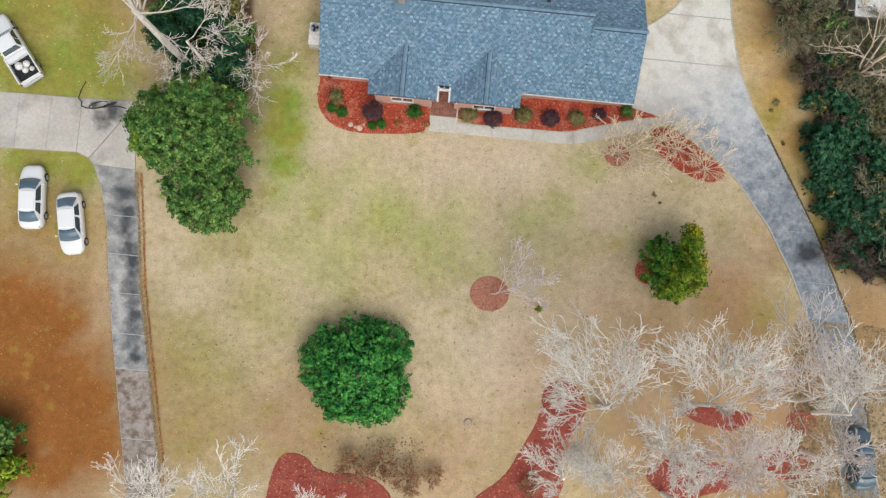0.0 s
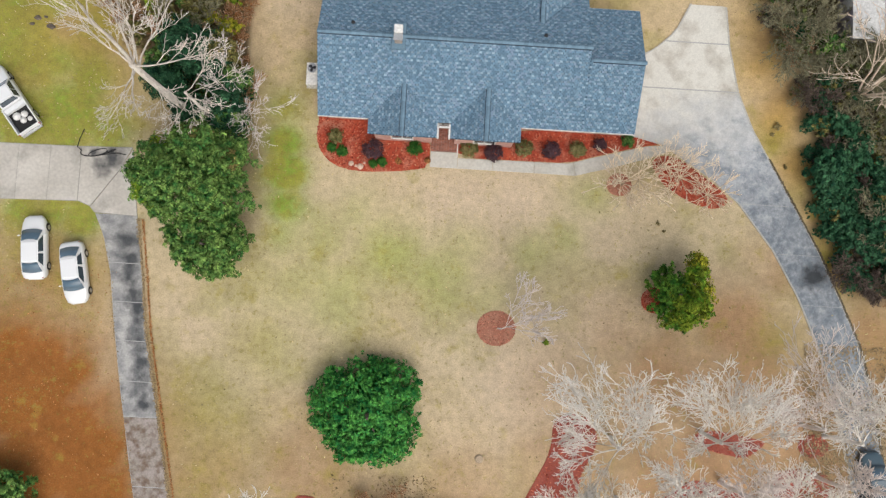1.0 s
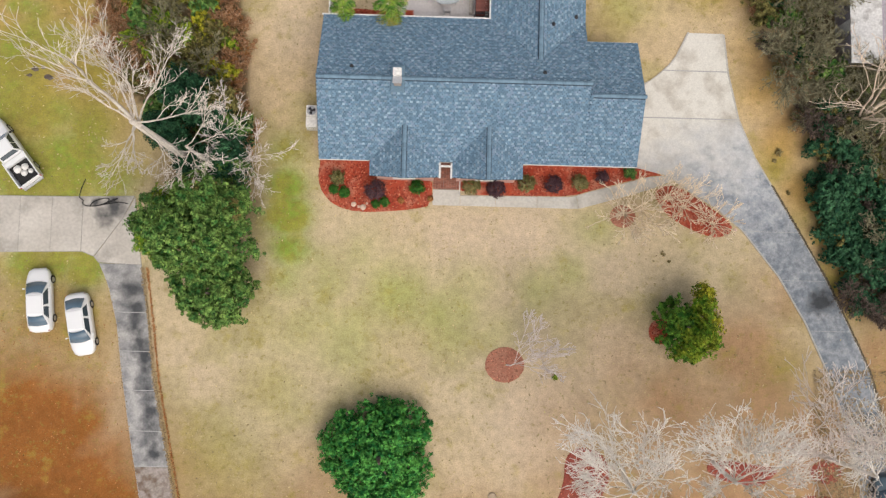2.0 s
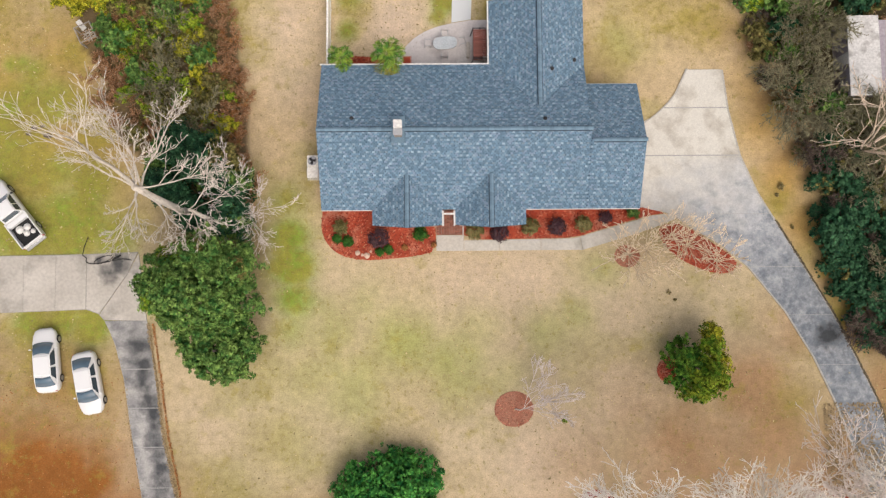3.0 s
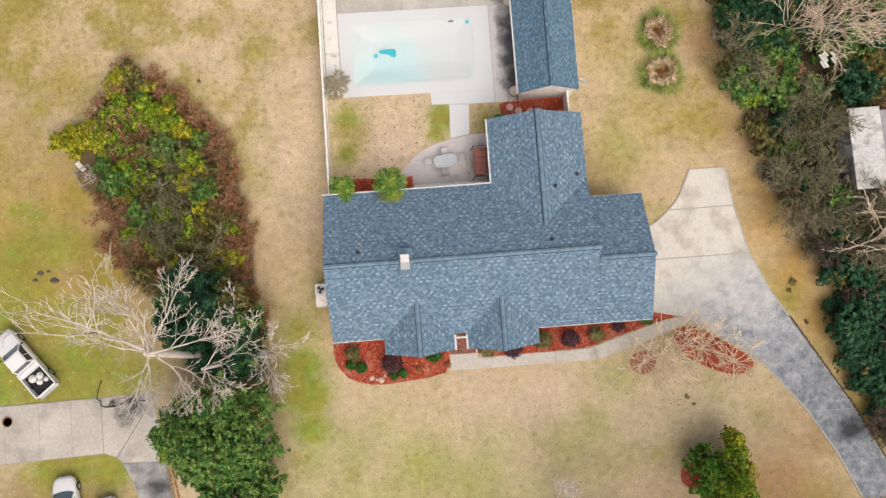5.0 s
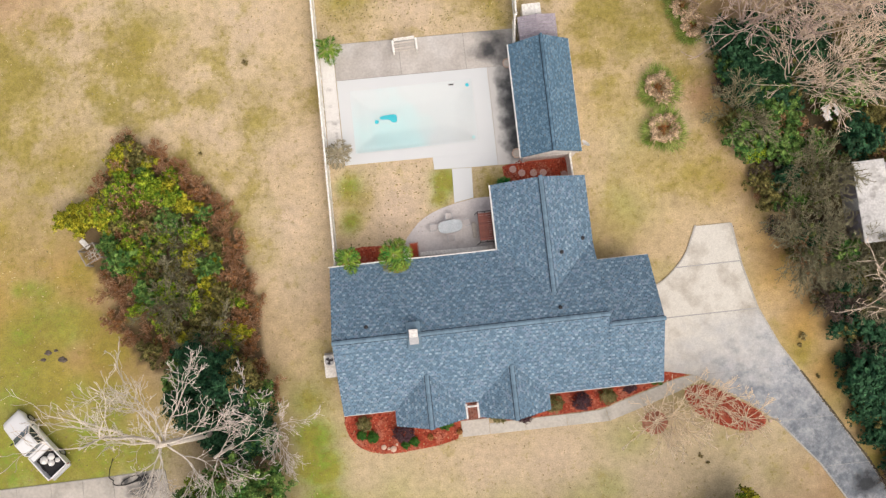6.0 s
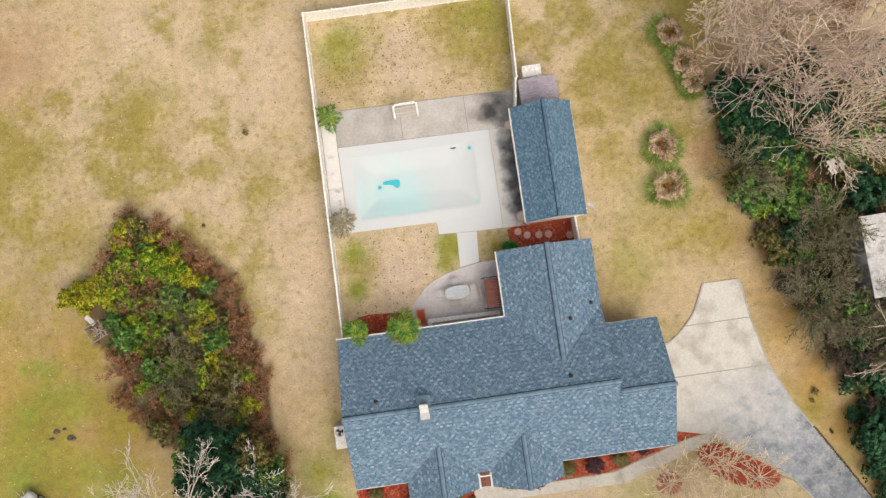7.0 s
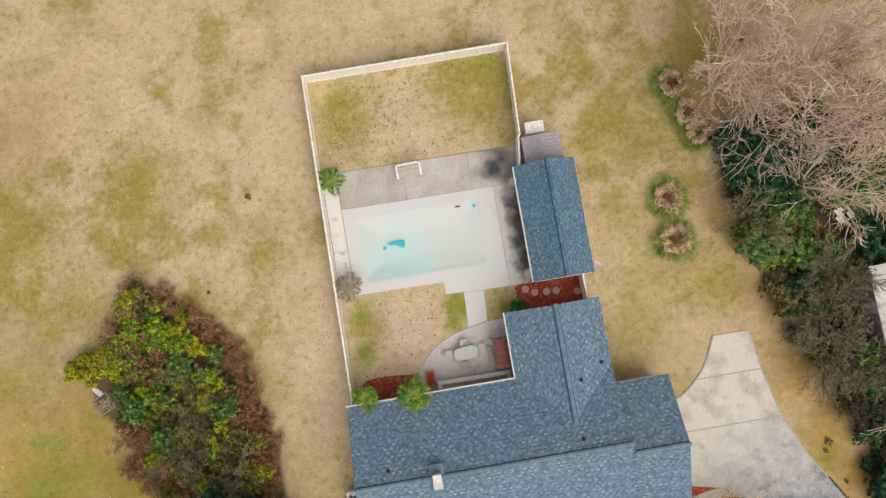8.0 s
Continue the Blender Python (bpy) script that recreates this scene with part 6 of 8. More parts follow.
def sedan(x, y, rz, label, paint, length=4.7, name="car", sunroof=False):
    """A saloon car that points to +y before it is turned."""
    c = thing(name, x, y, 0.0, rz, label, "car", "parked cars")
    L, W = length / 2, 0.9
    prof = [(-L, 0.56, 0.42, 0.62, 0.72), (-L + 0.04, 0.68, 0.34, 0.68, 0.8), (-L + 0.12, 0.78, 0.28, 0.74, 0.88), (-L + 0.4, 0.87, 0.22, 0.82, 0.96), (-L + 1.1, W, 0.2, 0.86, 0.98), (-0.3, W, 0.2, 0.87, 0.95), (0.9, W, 0.2, 0.86, 0.94), (L - 1.0, W * 0.99, 0.2, 0.8, 0.88), (L - 0.5, W * 0.92, 0.22, 0.72, 0.8), (L - 0.22, W * 0.82, 0.26, 0.64, 0.73), (L - 0.07, W * 0.7, 0.32, 0.58, 0.66), (L, W * 0.52, 0.4, 0.52, 0.6)]
    part("body", loft([body_ring(*p) for p in prof]), paint, c, smooth=True)
    # cabin: roof, pillars and glass
    rf, rr, fb, rb = 0.4, -1.05, 1.22, -1.85
    zb, zt, wb, wt = 0.9, 1.42, 0.8, 0.6
    bm = bmesh.new()
    lo = [bm.verts.new(p) for p in ((-wb, rb, zb), (wb, rb, zb), (wb, fb, zb), (-wb, fb, zb))]
    hi = [bm.verts.new(p) for p in ((-wt, rr, zt), (wt, rr, zt), (wt, rf, zt), (-wt, rf, zt))]
    bm.faces.new(hi)
    for k in range(4):
        bm.faces.new((lo[k], lo[(k + 1) % 4], hi[(k + 1) % 4], hi[k]))
    bmesh.ops.bevel(bm, geom=[e for e in bm.edges if all(v.co.z > 1.3 for v in e.verts)], offset=0.07, segments=3, affect="EDGES")
    part("cabin", bm, paint, c, smooth=False)

    def mixp(a, b, t):
        return tuple(a[i] * (1 - t) + b[i] * t for i in range(3))

    def pane(name, bl, br, tr, tl, label=""):
        q = [mixp(mixp(bl, tl, 0.06), mixp(br, tr, 0.06), 0.06), mixp(mixp(bl, tl, 0.06), mixp(br, tr, 0.06), 0.94), mixp(mixp(bl, tl, 0.86), mixp(br, tr, 0.86), 0.94), mixp(mixp(bl, tl, 0.86), mixp(br, tr, 0.86), 0.06)]
        quad_panel(c, name, q, M_CARGLASS, label)
    bowed_pane(c, "windscreen", wb * 0.95, fb + 0.02, zb + 0.03, wt * 0.97, rf + 0.06, zt - 0.05, 0.13, "windscreen with a pale sky reflection in its colour")
    bowed_pane(c, "rear_window", wb * 0.9, rb + 0.03, zb + 0.05, wt * 0.92, rr - 0.08, zt - 0.06, -0.10, "rear window with a pale sky reflection in its colour")
    for s in (1, -1):
        a, b, t, u = (s * wb, rb, zb), (s * wb, fb, zb), (s * wt, rf, zt), (s * wt, rr, zt)
        m0, m1 = mixp(a, b, 0.48), mixp(u, t, 0.42)
        for q in ((mixp(a, b, 0.12), mixp(a, b, 0.46), mixp(u, t, 0.40), u), (m0, mixp(a, b, 0.93), t, m1)):
            if s > 0:
                pane("side_window", *q)
            else:
                pane("side_window", q[1], q[0], q[3], q[2])
    if sunroof:
        part("sunroof", slab([(-0.35, -0.25), (0.35, -0.25), (0.35, 0.2), (-0.35, 0.2)], zt + 0.002, zt + 0.012, 0.003), M_CARGLASS, c)
    for s in (1, -1):
        part("mirror", box(s * 0.98 - 0.09, 0.85, 0.9, s * 0.98 + 0.09, 0.95, 1.03, 0.03), paint, c)
        part("headlight", box(s * 0.54 - 0.14, L - 0.3, 0.58, s * 0.54 + 0.14, L - 0.12, 0.7, 0.03), M_LAMP_CLEAR, c, "clear headlight")
        part("tail_light", box(s * 0.58 - 0.14, -L + 0.05, 0.68, s * 0.58 + 0.14, -L + 0.18, 0.82, 0.03), M_LAMP_RED, c, "red tail light")
        for wy in (L - 0.85, -L + 0.95):
            wheel(c, s * 0.82, wy)
    part("front_bumper", box(-0.5, L - 0.1, 0.3, 0.5, L + 0.04, 0.5, 0.04), paint, c)
    part("rear_bumper", box(-0.55, -L - 0.05, 0.34, 0.55, -L + 0.06, 0.56, 0.04), paint, c)
    return c


sedan(-28.85, 5.35, 5.5, "white saloon car parked on the dry grass, tinted windows", M_CARWHITE)
sedan(-25.75, 3.65, 191, "white saloon car parked facing the other way on the grass", M_CARWHITE, 4.6)
sedan(34.75, -8.5, 8, "dark slate-blue car under the bare trees", M_CARDARK, 4.5)


def pickup(x, y, rz):
    c = thing("pickup_truck", x, y, 0, rz, "white extended-cab pickup truck with white bags in its open bed", "pickup truck", "parked cars")
    L = 2.75
    prof = [(-0.45, 0.9, 0.3, 0.95, 1.02), (0.2, 0.92, 0.3, 0.98, 1.05), (1.0, 0.92, 0.3, 0.98, 1.08), (1.6, 0.92, 0.3, 0.95, 1.04), (2.4, 0.89, 0.32, 0.85, 0.96), (2.68, 0.8, 0.36, 0.7, 0.84), (L, 0.7, 0.42, 0.6, 0.7)]
    part("body", loft([body_ring(*p) for p in prof]), M_CARWHITE, c, smooth=True)
    bm = bmesh.new()
    lo = [bm.verts.new(p) for p in ((-0.82, -0.42, 1.0), (0.82, -0.42, 1.0), (0.82, 1.35, 1.0), (-0.82, 1.35, 1.0))]
    hi = [bm.verts.new(p) for p in ((-0.66, -0.3, 1.68), (0.66, -0.3, 1.68), (0.66, 0.7, 1.68), (-0.66, 0.7, 1.68))]
    bm.faces.new(hi)
    for k in range(4):
        bm.faces.new((lo[k], lo[(k + 1) % 4], hi[(k + 1) % 4], hi[k]))
    bmesh.ops.bevel(bm, geom=[e for e in bm.edges if all(v.co.z > 1.5 for v in e.verts)], offset=0.06, segments=2, affect="EDGES")
    part("cab", bm, M_CARWHITE, c)
    quad_panel(c, "windscreen", [(0.74, 1.27, 1.07), (-0.74, 1.27, 1.07), (-0.62, 0.78, 1.6), (0.62, 0.78, 1.6)], M_SCREEN)
    quad_panel(c, "rear_window", [(-0.68, -0.41, 1.1), (0.68, -0.41, 1.1), (0.58, -0.33, 1.6), (-0.58, -0.33, 1.6)], M_CARGLASS)
    for s in (1, -1):
        for a, b in ((-0.3, 0.2), (0.28, 1.15)):
            q = [(s * 0.815, a, 1.06), (s * 0.815, b, 1.06), (s * 0.69, min(b, 0.66), 1.6), (s * 0.69, a, 1.6)]
            quad_panel(c, "side_window", q if s > 0 else [q[1], q[0], q[3], q[2]], M_CARGLASS)
        part("bed_side", box(s * 0.88 - 0.05, -L, 0.45, s * 0.88 + 0.05, -0.47, 1.05, 0.02), M_CARWHITE, c)
        part("mirror", box(s * 1.02 - 0.1, 1.05, 1.05, s * 1.02 + 0.1, 1.13, 1.25, 0.03), M_DARK, c)
        part("headlight", box(s * 0.62 - 0.15, 2.58, 0.62, s * 0.62 + 0.15, 2.72, 0.78, 0.02), M_LAMP_CLEAR, c)
        part("tail_light", box(s * 0.86 - 0.05, -L - 0.02, 0.65, s * 0.86 + 0.05, -L + 0.05, 0.95, 0.01), M_LAMP_RED, c)
        for wy in (1.75, -1.75):
            wheel(c, s * 0.82, wy, 0.36, 0.24)
    part("bed_floor", box(-0.83, -L + 0.05, 0.5, 0.83, -0.47, 0.6), M_RUBBER, c, "black bed liner")
    part("tailgate", box(-0.83, -L - 0.02, 0.55, 0.83, -L + 0.06, 1.02, 0.02), M_CARWHITE, c)
    part("bumper", box(-0.85, -L - 0.22, 0.45, 0.85, -L - 0.03, 0.6, 0.03), M_METAL, c)
    part("front_bumper", box(-0.75, L - 0.04, 0.38, 0.75, L + 0.08, 0.56, 0.03), M_METAL, c)
    part("bed_head", box(-0.83, -0.55, 0.6, 0.83, -0.47, 1.05, 0.02), M_CARWHITE, c)
    part("tool_box", box(-0.83, -0.95, 0.62, 0.83, -0.58, 1.0, 0.03), M_CARWHITE, c)
    return c


TX, TY, TR = -31.6, 16.35, 38.0
pickup(TX, TY, TR)
_m = pose(TX, TY, 0, 0, 0, TR)
for _x, _y, _s in ((-0.3, -1.35, 0.32), (0.25, -1.5, 0.28), (-0.05, -1.85, 0.26), (0.42, -2.0, 0.2)):
    bag = part("bag", lathe([(_s * 0.7, 0), (_s, _s * 0.3), (_s * 0.85, _s * 0.7), (_s * 0.3, _s * 0.95), (_s * 0.12, _s * 1.1)], 9), M_WHITE, None, smooth=True)
    tagged(bag, "tied white sack in the truck's bed", "sack", "sacks in the pickup bed")
    bag.matrix_basis = _m @ pose(_x, _y, 0.6, 0, 0, 40 * _x)

# ---- palms ----


def palm(x, y, h, r, n, material, label, seed, droop=0.6, dead=0, dead_mat=None):
    rng = np.random.default_rng(seed)
    p = thing("palm", x, y, 0, 0, label, "palm", "palms by the house")
    prof = [(0.24, -0.05)] + [(0.17 + 0.03 * (k % 2), h * (k + 1) / 10 - 0.1) for k in range(9)] + [(0.1, h)]
    part("trunk", lathe(prof, 9), M_BARKTAN, p)
    for k in range(n + dead):
        a = 2.4 * k + 0.3 * rng.random()
        lift = 0.9 - 1.1 * k / max(1, n) + 0.1 * rng.normal()
        ln = r * (0.8 + 0.35 * rng.random())
        if k >= n:
            lift, ln, a = -0.5, r * 1.15, -1.4 + 0.35 * (k - n) * rng.normal()
        out = np.array((math.cos(a), math.sin(a), 0))
        side = np.array((-out[1], out[0], 0))
        pts = [np.array((0, 0, h)) + out * ln * t + np.array((0, 0, ln * (lift * t - droop * t * t))) for t in np.linspace(0.02, 1, 8)]
        cs, us, vs = [], [], []
        for i in range(1, 8):
            d = unit(pts[i] - pts[i - 1])
            for s in (-1, 1):
                for e in (0.25, 0.75):
                    q = pts[i - 1] * (1 - e) + pts[i] * e
                    w = unit(side * s + d * 0.9 + np.array((0, 0, -0.25 + 0.15 * rng.normal())))
                    l2 = ln * 0.27 * math.sin(math.pi * (0.18 + 0.75 * i / 8)) * (0.85 + 0.3 * rng.random())
                    cs.append(q + w * l2)
                    vs.append(w * l2)
                    us.append(unit(np.cross(w, (0, 0, 1.0))) * 0.024 * (1 + r * 0.3))
        v, f = quads(np.array(cs), np.array(us), np.array(vs))
        sv, sf = sticks([(*a0, 0.02, *b0, 0.012) for a0, b0 in zip(pts, pts[1:])], 3)
        mesh_ob("frond", np.concatenate([v, sv]), [*map(tuple, f), *map(tuple, sf + len(v))], material if k < n else (dead_mat or material), p)
    return p


palm(-6.7, 27.45, 2.9, 1.0, 11, M_PALM, "green fan palm in the mulch against the back wall", 1)
palm(-3.3, 27.25, 4.4, 1.2, 11, M_PALM, "tall palm leaning over the roof edge, some yellow fronds", 2, 0.7, 7, M_PALMYEL)
palm(-6.95, 43.75, 1.2, 1.0, 8, M_PALM, "young palm at the corner of the pool deck", 3)
palm(-6.95, 35.6, 1.2, 1.0, 10, M_PALMDRY, "scraggly half-dry palm beside the fence", 4)

# ---- planting in the front beds ----


def shrub(x, y, r, h, material, label, seed, n=260, size=0.09, group="shrubs in the front bed", name="shrub", ragged=0.18):
    rng = np.random.default_rng(seed)
    s = thing(name, x, y, 0.02, 0, label, "shrub", group)
    bars = [(0, 0, 0, 0.02, r * 0.5 * math.cos(a), r * 0.5 * math.sin(a), h * 0.7, 0.008) for a in np.linspace(0, 6.28, 7)]
    mesh_ob("stem", *sticks(bars, 4), M_BARKDARK, s)
    mesh_ob("foliage", *leaf_cloud(rng, [(0, 0, h * 0.5, r, r, h * 0.5)], n, size, ragged), material, s)
    return s


_sh = 100
for _x, _y, _r, _h, _mm, _l in (
        (-7.05, 15.15, 0.62, 0.9, M_SHRUBOLIVE, "clipped round dull olive shrub in red mulch"), (-7.3, 14.3, 0.42, 0.6, M_SHRUBDARK, "small dark green shrub in red mulch"), (-6.55, 14.05, 0.46, 0.6, M_SHRUBDARK, "small dark green shrub in red mulch"),
        (-4.15, 14.25, 0.86, 1.2, M_LEAF_PURPLE, "large clipped dark purple shrub in red mulch"), (-4.15, 13.25, 0.34, 0.45, M_SHRUBDARK, "small dark green shrub at the bed's edge"), (-3.45, 13.4, 0.4, 0.5, M_SHRUBDARK, "small dark green shrub at the bed's edge"),
        (-1.0, 14.6, 0.6, 0.9, M_SHRUBDARK, "square-clipped green shrub in red mulch"), (3.15, 14.8, 0.76, 1.0, M_SHRUBOLIVE, "round olive shrub beside the front walk"), (5.0, 14.65, 0.76, 1.0, M_LEAF_PURPLE, "round dark purple shrub beside the front walk"),
        (7.3, 15.1, 0.76, 1.0, M_SHRUBOLIVE, "round olive shrub beside the front walk"), (9.4, 15.05, 0.74, 1.0, M_LEAF_PURPLE, "round dark purple shrub beside the front walk"), (11.4, 15.25, 0.7, 1.0, M_SHRUBOLIVE, "round olive shrub beside the front walk"),
        (13.1, 15.75, 0.55, 0.8, M_LEAF_PURPLE, "round dark purple shrub beside the front walk"), (15.2, 16.15, 0.55, 1.0, M_LEAF_MAG, "green shrub at the corner of the garage"),
        (5.5, 31.9, 0.75, 1.0, M_LEAF_DEEP, "dark green round shrub behind the house"), (-2.2, 13.6, 0.25, 0.3, M_LEAF_RUST, "small withered plant in red mulch"), (0.0, 13.75, 0.22, 0.3, M_LEAF_RUST, "small withered plant in red mulch")):
    _sh += 1
    shrub(_x, _y, _r, _h, _mm, _l, _sh, int(4200 * _r + 300), 0.05, ragged=0.03)


def rock(x, y, r, seed):
    rng = np.random.default_rng(seed)
    bm = bmesh.new()
    bmesh.ops.create_icosphere(bm, subdivisions=2, radius=r)
    for v in bm.verts:
        v.co *= 1 + 0.25 * (rng.random() - 0.5)
        v.co.z *= 0.55
    ob = part("rock", bm, M_ROCK, None)
    ob.matrix_basis = pose(x, y, r * 0.35)
    tagged(ob, "pale rounded rock at the edge of the mulch", "rock", "rocks in the front bed")


for _k, (_x, _y, _r) in enumerate(((-5.8, 13.2, 0.2), (-5.1, 13.0, 0.24), (-5.45, 13.05, 0.12), (-4.8, 13.3, 0.1), (23.5, 12.0, 0.14))):
    rock(_x, _y, _r, _k)

for _x, _y, _r in ((26.78, 18.05, 0.34), (26.5, 17.45, 0.2), (27.6, 14.9, 0.16), (17.9, 10.0, 0.17), (18.4, 9.4, 0.13), (9.75, 0.45, 0.3), (-13.5, 43.8, 0.3), (-17.6, 37.0, 0.16)):
    _sh += 1
    shrub(_x, _y, _r, _r * 0.9, M_LEAFDARK if _x != 9.75 else M_LEAF_MID, "small tuft of dark weeds in the dry grass", _sh, 120 + int(700 * _r), 0.06, "weeds in the grass", "weed_tuft", 0.5)
stump = thing("tree_stump", 5.2, -8.5, 0, 0, "low weathered tree stump cut off flush with the lawn", "stump")
part("wood", lathe([(0.36, -0.05), (0.3, 0.08), (0.27, 0.1)], 12), M_STUMP, stump)
part("cut_face", lathe([(0.25, 0.1), (0.24, 0.106)], 12), M_STUMP, stump)
for _k, (_x, _y, _r) in enumerate(((-30.5, 23.0, 0.17), (-29.4, 22.35, 0.2), (-30.9, 22.5, 0.12), (-29.9, 23.1, 0.1))):
    _rg = np.random.default_rng(330 + _k)
    _b = bmesh.new()
    bmesh.ops.create_icosphere(_b, subdivisions=2, radius=_r)
    for _v in _b.verts:
        _v.co *= 1 + 0.8 * (_rg.random() - 0.5)
        _v.co.x *= 1.5
        _v.co.z *= 0.5
    _c = part("charred_log_end", _b, M_BARKDARK, None)
    _c.matrix_basis = pose(_x, _y, _r * 0.3)
    tagged(_c, "charred lump of wood on a bare patch of the field", "log", "burnt wood in the field")

# ---- trees ----
R = np.random.default_rng(11)
leafy_tree(R, "holly_tree", -3.4, -5.15, [(0, 0, 1.43, 4.09, 4.09, 2), (1.01, -2.13, 0.82, 2.69, 2.46, 1.39), (-1.79, 0.45, 1.06, 2.91, 2.8, 1.57), (1.79, 1.68, 0.95, 2.46, 2.35, 1.45), (1.9, -1.57, 0.88, 2.35, 2.46, 1.45), (-0.9, -1.9, 0.88, 2.58, 2.24, 1.39), (0.34, 0.22, 2.46, 1.9, 1.9, 1.02), (0.67, 2.69, 0.58, 1.79, 1.46, 1.02)],
           31000, 0.135, M_LEAF_DEEP, "dense rounded dark green evergreen tree on the lawn", 4.6, 0.2, 0.08, tufts=30, tuft=0.5, per=9)
leafy_tree(R, "laurel_tree", 18.95, 4.6, [(-0.32, 0.22, 1.52, 1.84, 1.94, 1.84), (-0.22, 0.32, 2.8, 1.19, 1.19, 1.12), (0, -1.4, 1.36, 1.62, 1.51, 1.44), (-0.97, 0.86, 1.04, 1.08, 1.08, 1.2)], 9000, 0.125, M_LEAF_GREEN, "small bushy evergreen tree turning yellow on one side", 4.2, 0.12, 0.4, tufts=20, tuft=0.5,
           extra=(([(0.6, -0.6, 2.6, 1.6, 1.7, 2.2), (0.2, -1.8, 1.8, 1.2, 1.0, 1.6), (1.0, 1.4, 2.2, 1.0, 1.2, 1.8)], 5000, M_LEAF_CONE), ([(1.7, 0.2, 1.6, 1.1, 1.6, 1.6), (1.5, 2.2, 1.8, 0.8, 1.0, 1.6), (2.0, -1.0, 1.3, 0.9, 0.9, 1.2)], 3200, M_LEAF_YEL)))
leafy_tree(R, "magnolia_tree", -16.1, 10.6, [(0, 0, 5.6, 3.0, 2.7, 3.6), (-2.0, 0.7, 4.6, 2.3, 2.2, 3.2), (1.6, 0.9, 4.6, 2.1, 2.2, 3.4), (0.4, 2.2, 5.0, 2.3, 2.0, 3.2), (-0.7, -1.2, 5.2, 2.4, 1.9, 3.2), (2.3, -1.2, 4.0, 1.9, 1.7, 2.6), (2.2, 1.2, 4.2, 2.0, 2.0, 2.8), (-3.0, -1.0, 3.0, 1.6, 1.5, 2.3)],
           48000, 0.12, M_LEAF_MAG, "large dark glossy evergreen magnolia beside the drive", 6.5, 0.3, 0.35, tufts=150, tuft=0.6, per=18, extra=(([(-3.0, -0.4, 3.6, 1.7, 1.8, 2.2), (-2.0, 1.6, 4.6, 1.4, 1.4, 2.0), (-2.9, -1.6, 3.2, 1.0, 1.0, 1.6)], 4200, M_LEAF_CONE), ([(0.6, 2.8, 6.6, 1.2, 1.0, 1.2), (2.6, 1.2, 6.0, 0.9, 0.9, 1.0)], 900, M_LEAF_OLIVE)))
leafy_tree(R, "laurel_tree", -15.5, 6.1, [(0, 0, 2.4, 2.4, 2.3, 2.32), (-1.0, 0.9, 2.56, 1.9, 1.9, 2.0), (1.3, 0.7, 2.4, 2.0, 1.9, 2.08), (0.2, -1.2, 1.92, 1.9, 1.4, 1.76)], 24000, 0.118, M_LEAF_MAG, "dense mid-green evergreen tree beside the magnolia", 4.5, 0.2, 0.3, tufts=80, tuft=0.5, per=18)
leafy_tree(R, "cedar_tree", -15.0, 14.8, [(0, 0.3, 3.0, 1.7, 1.6, 2.7), (0.6, 1.5, 2.8, 1.4, 1.4, 2.4), (-1.0, 0.9, 2.6, 1.4, 1.4, 2.3), (0.4, 3.0, 2.9, 1.4, 1.4, 2.3)], 10000, 0.115, M_LEAF_BLUE, "dark green evergreen with olive tips under the bare tree", 4.5, 0.2, 0.35, extra=(([(0.6, 0.5, 2.6, 1.3, 1.5, 2.3), (0.9, 3.4, 2.6, 1.2, 1.2, 2.2)], 4000, M_LEAF_MAG),))

leafy_tree(R, "cedar_tree", -16.6, 19.4, [(0, 0, 3.2, 1.8, 1.6, 2.7), (-1.7, 0.9, 2.8, 1.5, 1.4, 2.4), (1.2, -0.8, 2.8, 1.4, 1.3, 2.4), (-0.4, 1.6, 2.6, 1.5, 1.2, 2.2), (-2.2, 2.4, 2.2, 1.3, 1.2, 1.9)], 14000, 0.11, M_LEAF_BLUE, "dark blue-green evergreen with olive tips in the thicket", 4.5, 0.2, 0.4,
           extra=(([(1.4, 0.6, 2.9, 1.4, 1.4, 2.3), (1.9, -0.6, 2.4, 1.1, 1.1, 2.0)], 3800, M_LEAF_OLIVE),))

leafy_tree(R, "cedar_tree", -19.0, 17.6, [(0, 0, 2.4, 1.6, 1.4, 2.0), (-1.1, 0.8, 2.0, 1.2, 1.1, 1.7), (1.0, -0.9, 2.2, 1.3, 1.2, 1.9)], 9000, 0.11, M_LEAF_BLUE, "dark blue-green evergreen under the bare tree", 3.4, 0.15, 0.4)

leafy_tree(R, "cedar_tree", -17.0, 15.4, [(0, 0, 2.2, 1.5, 1.2, 1.8), (0.9, 0.5, 2.0, 1.2, 1.1, 1.7), (-0.9, 0.3, 1.9, 1.1, 1.0, 1.6)], 7000, 0.13, M_LEAF_BLUE, "low dark evergreen at the foot of the bare tree", 3.0, 0.14, 0.4)

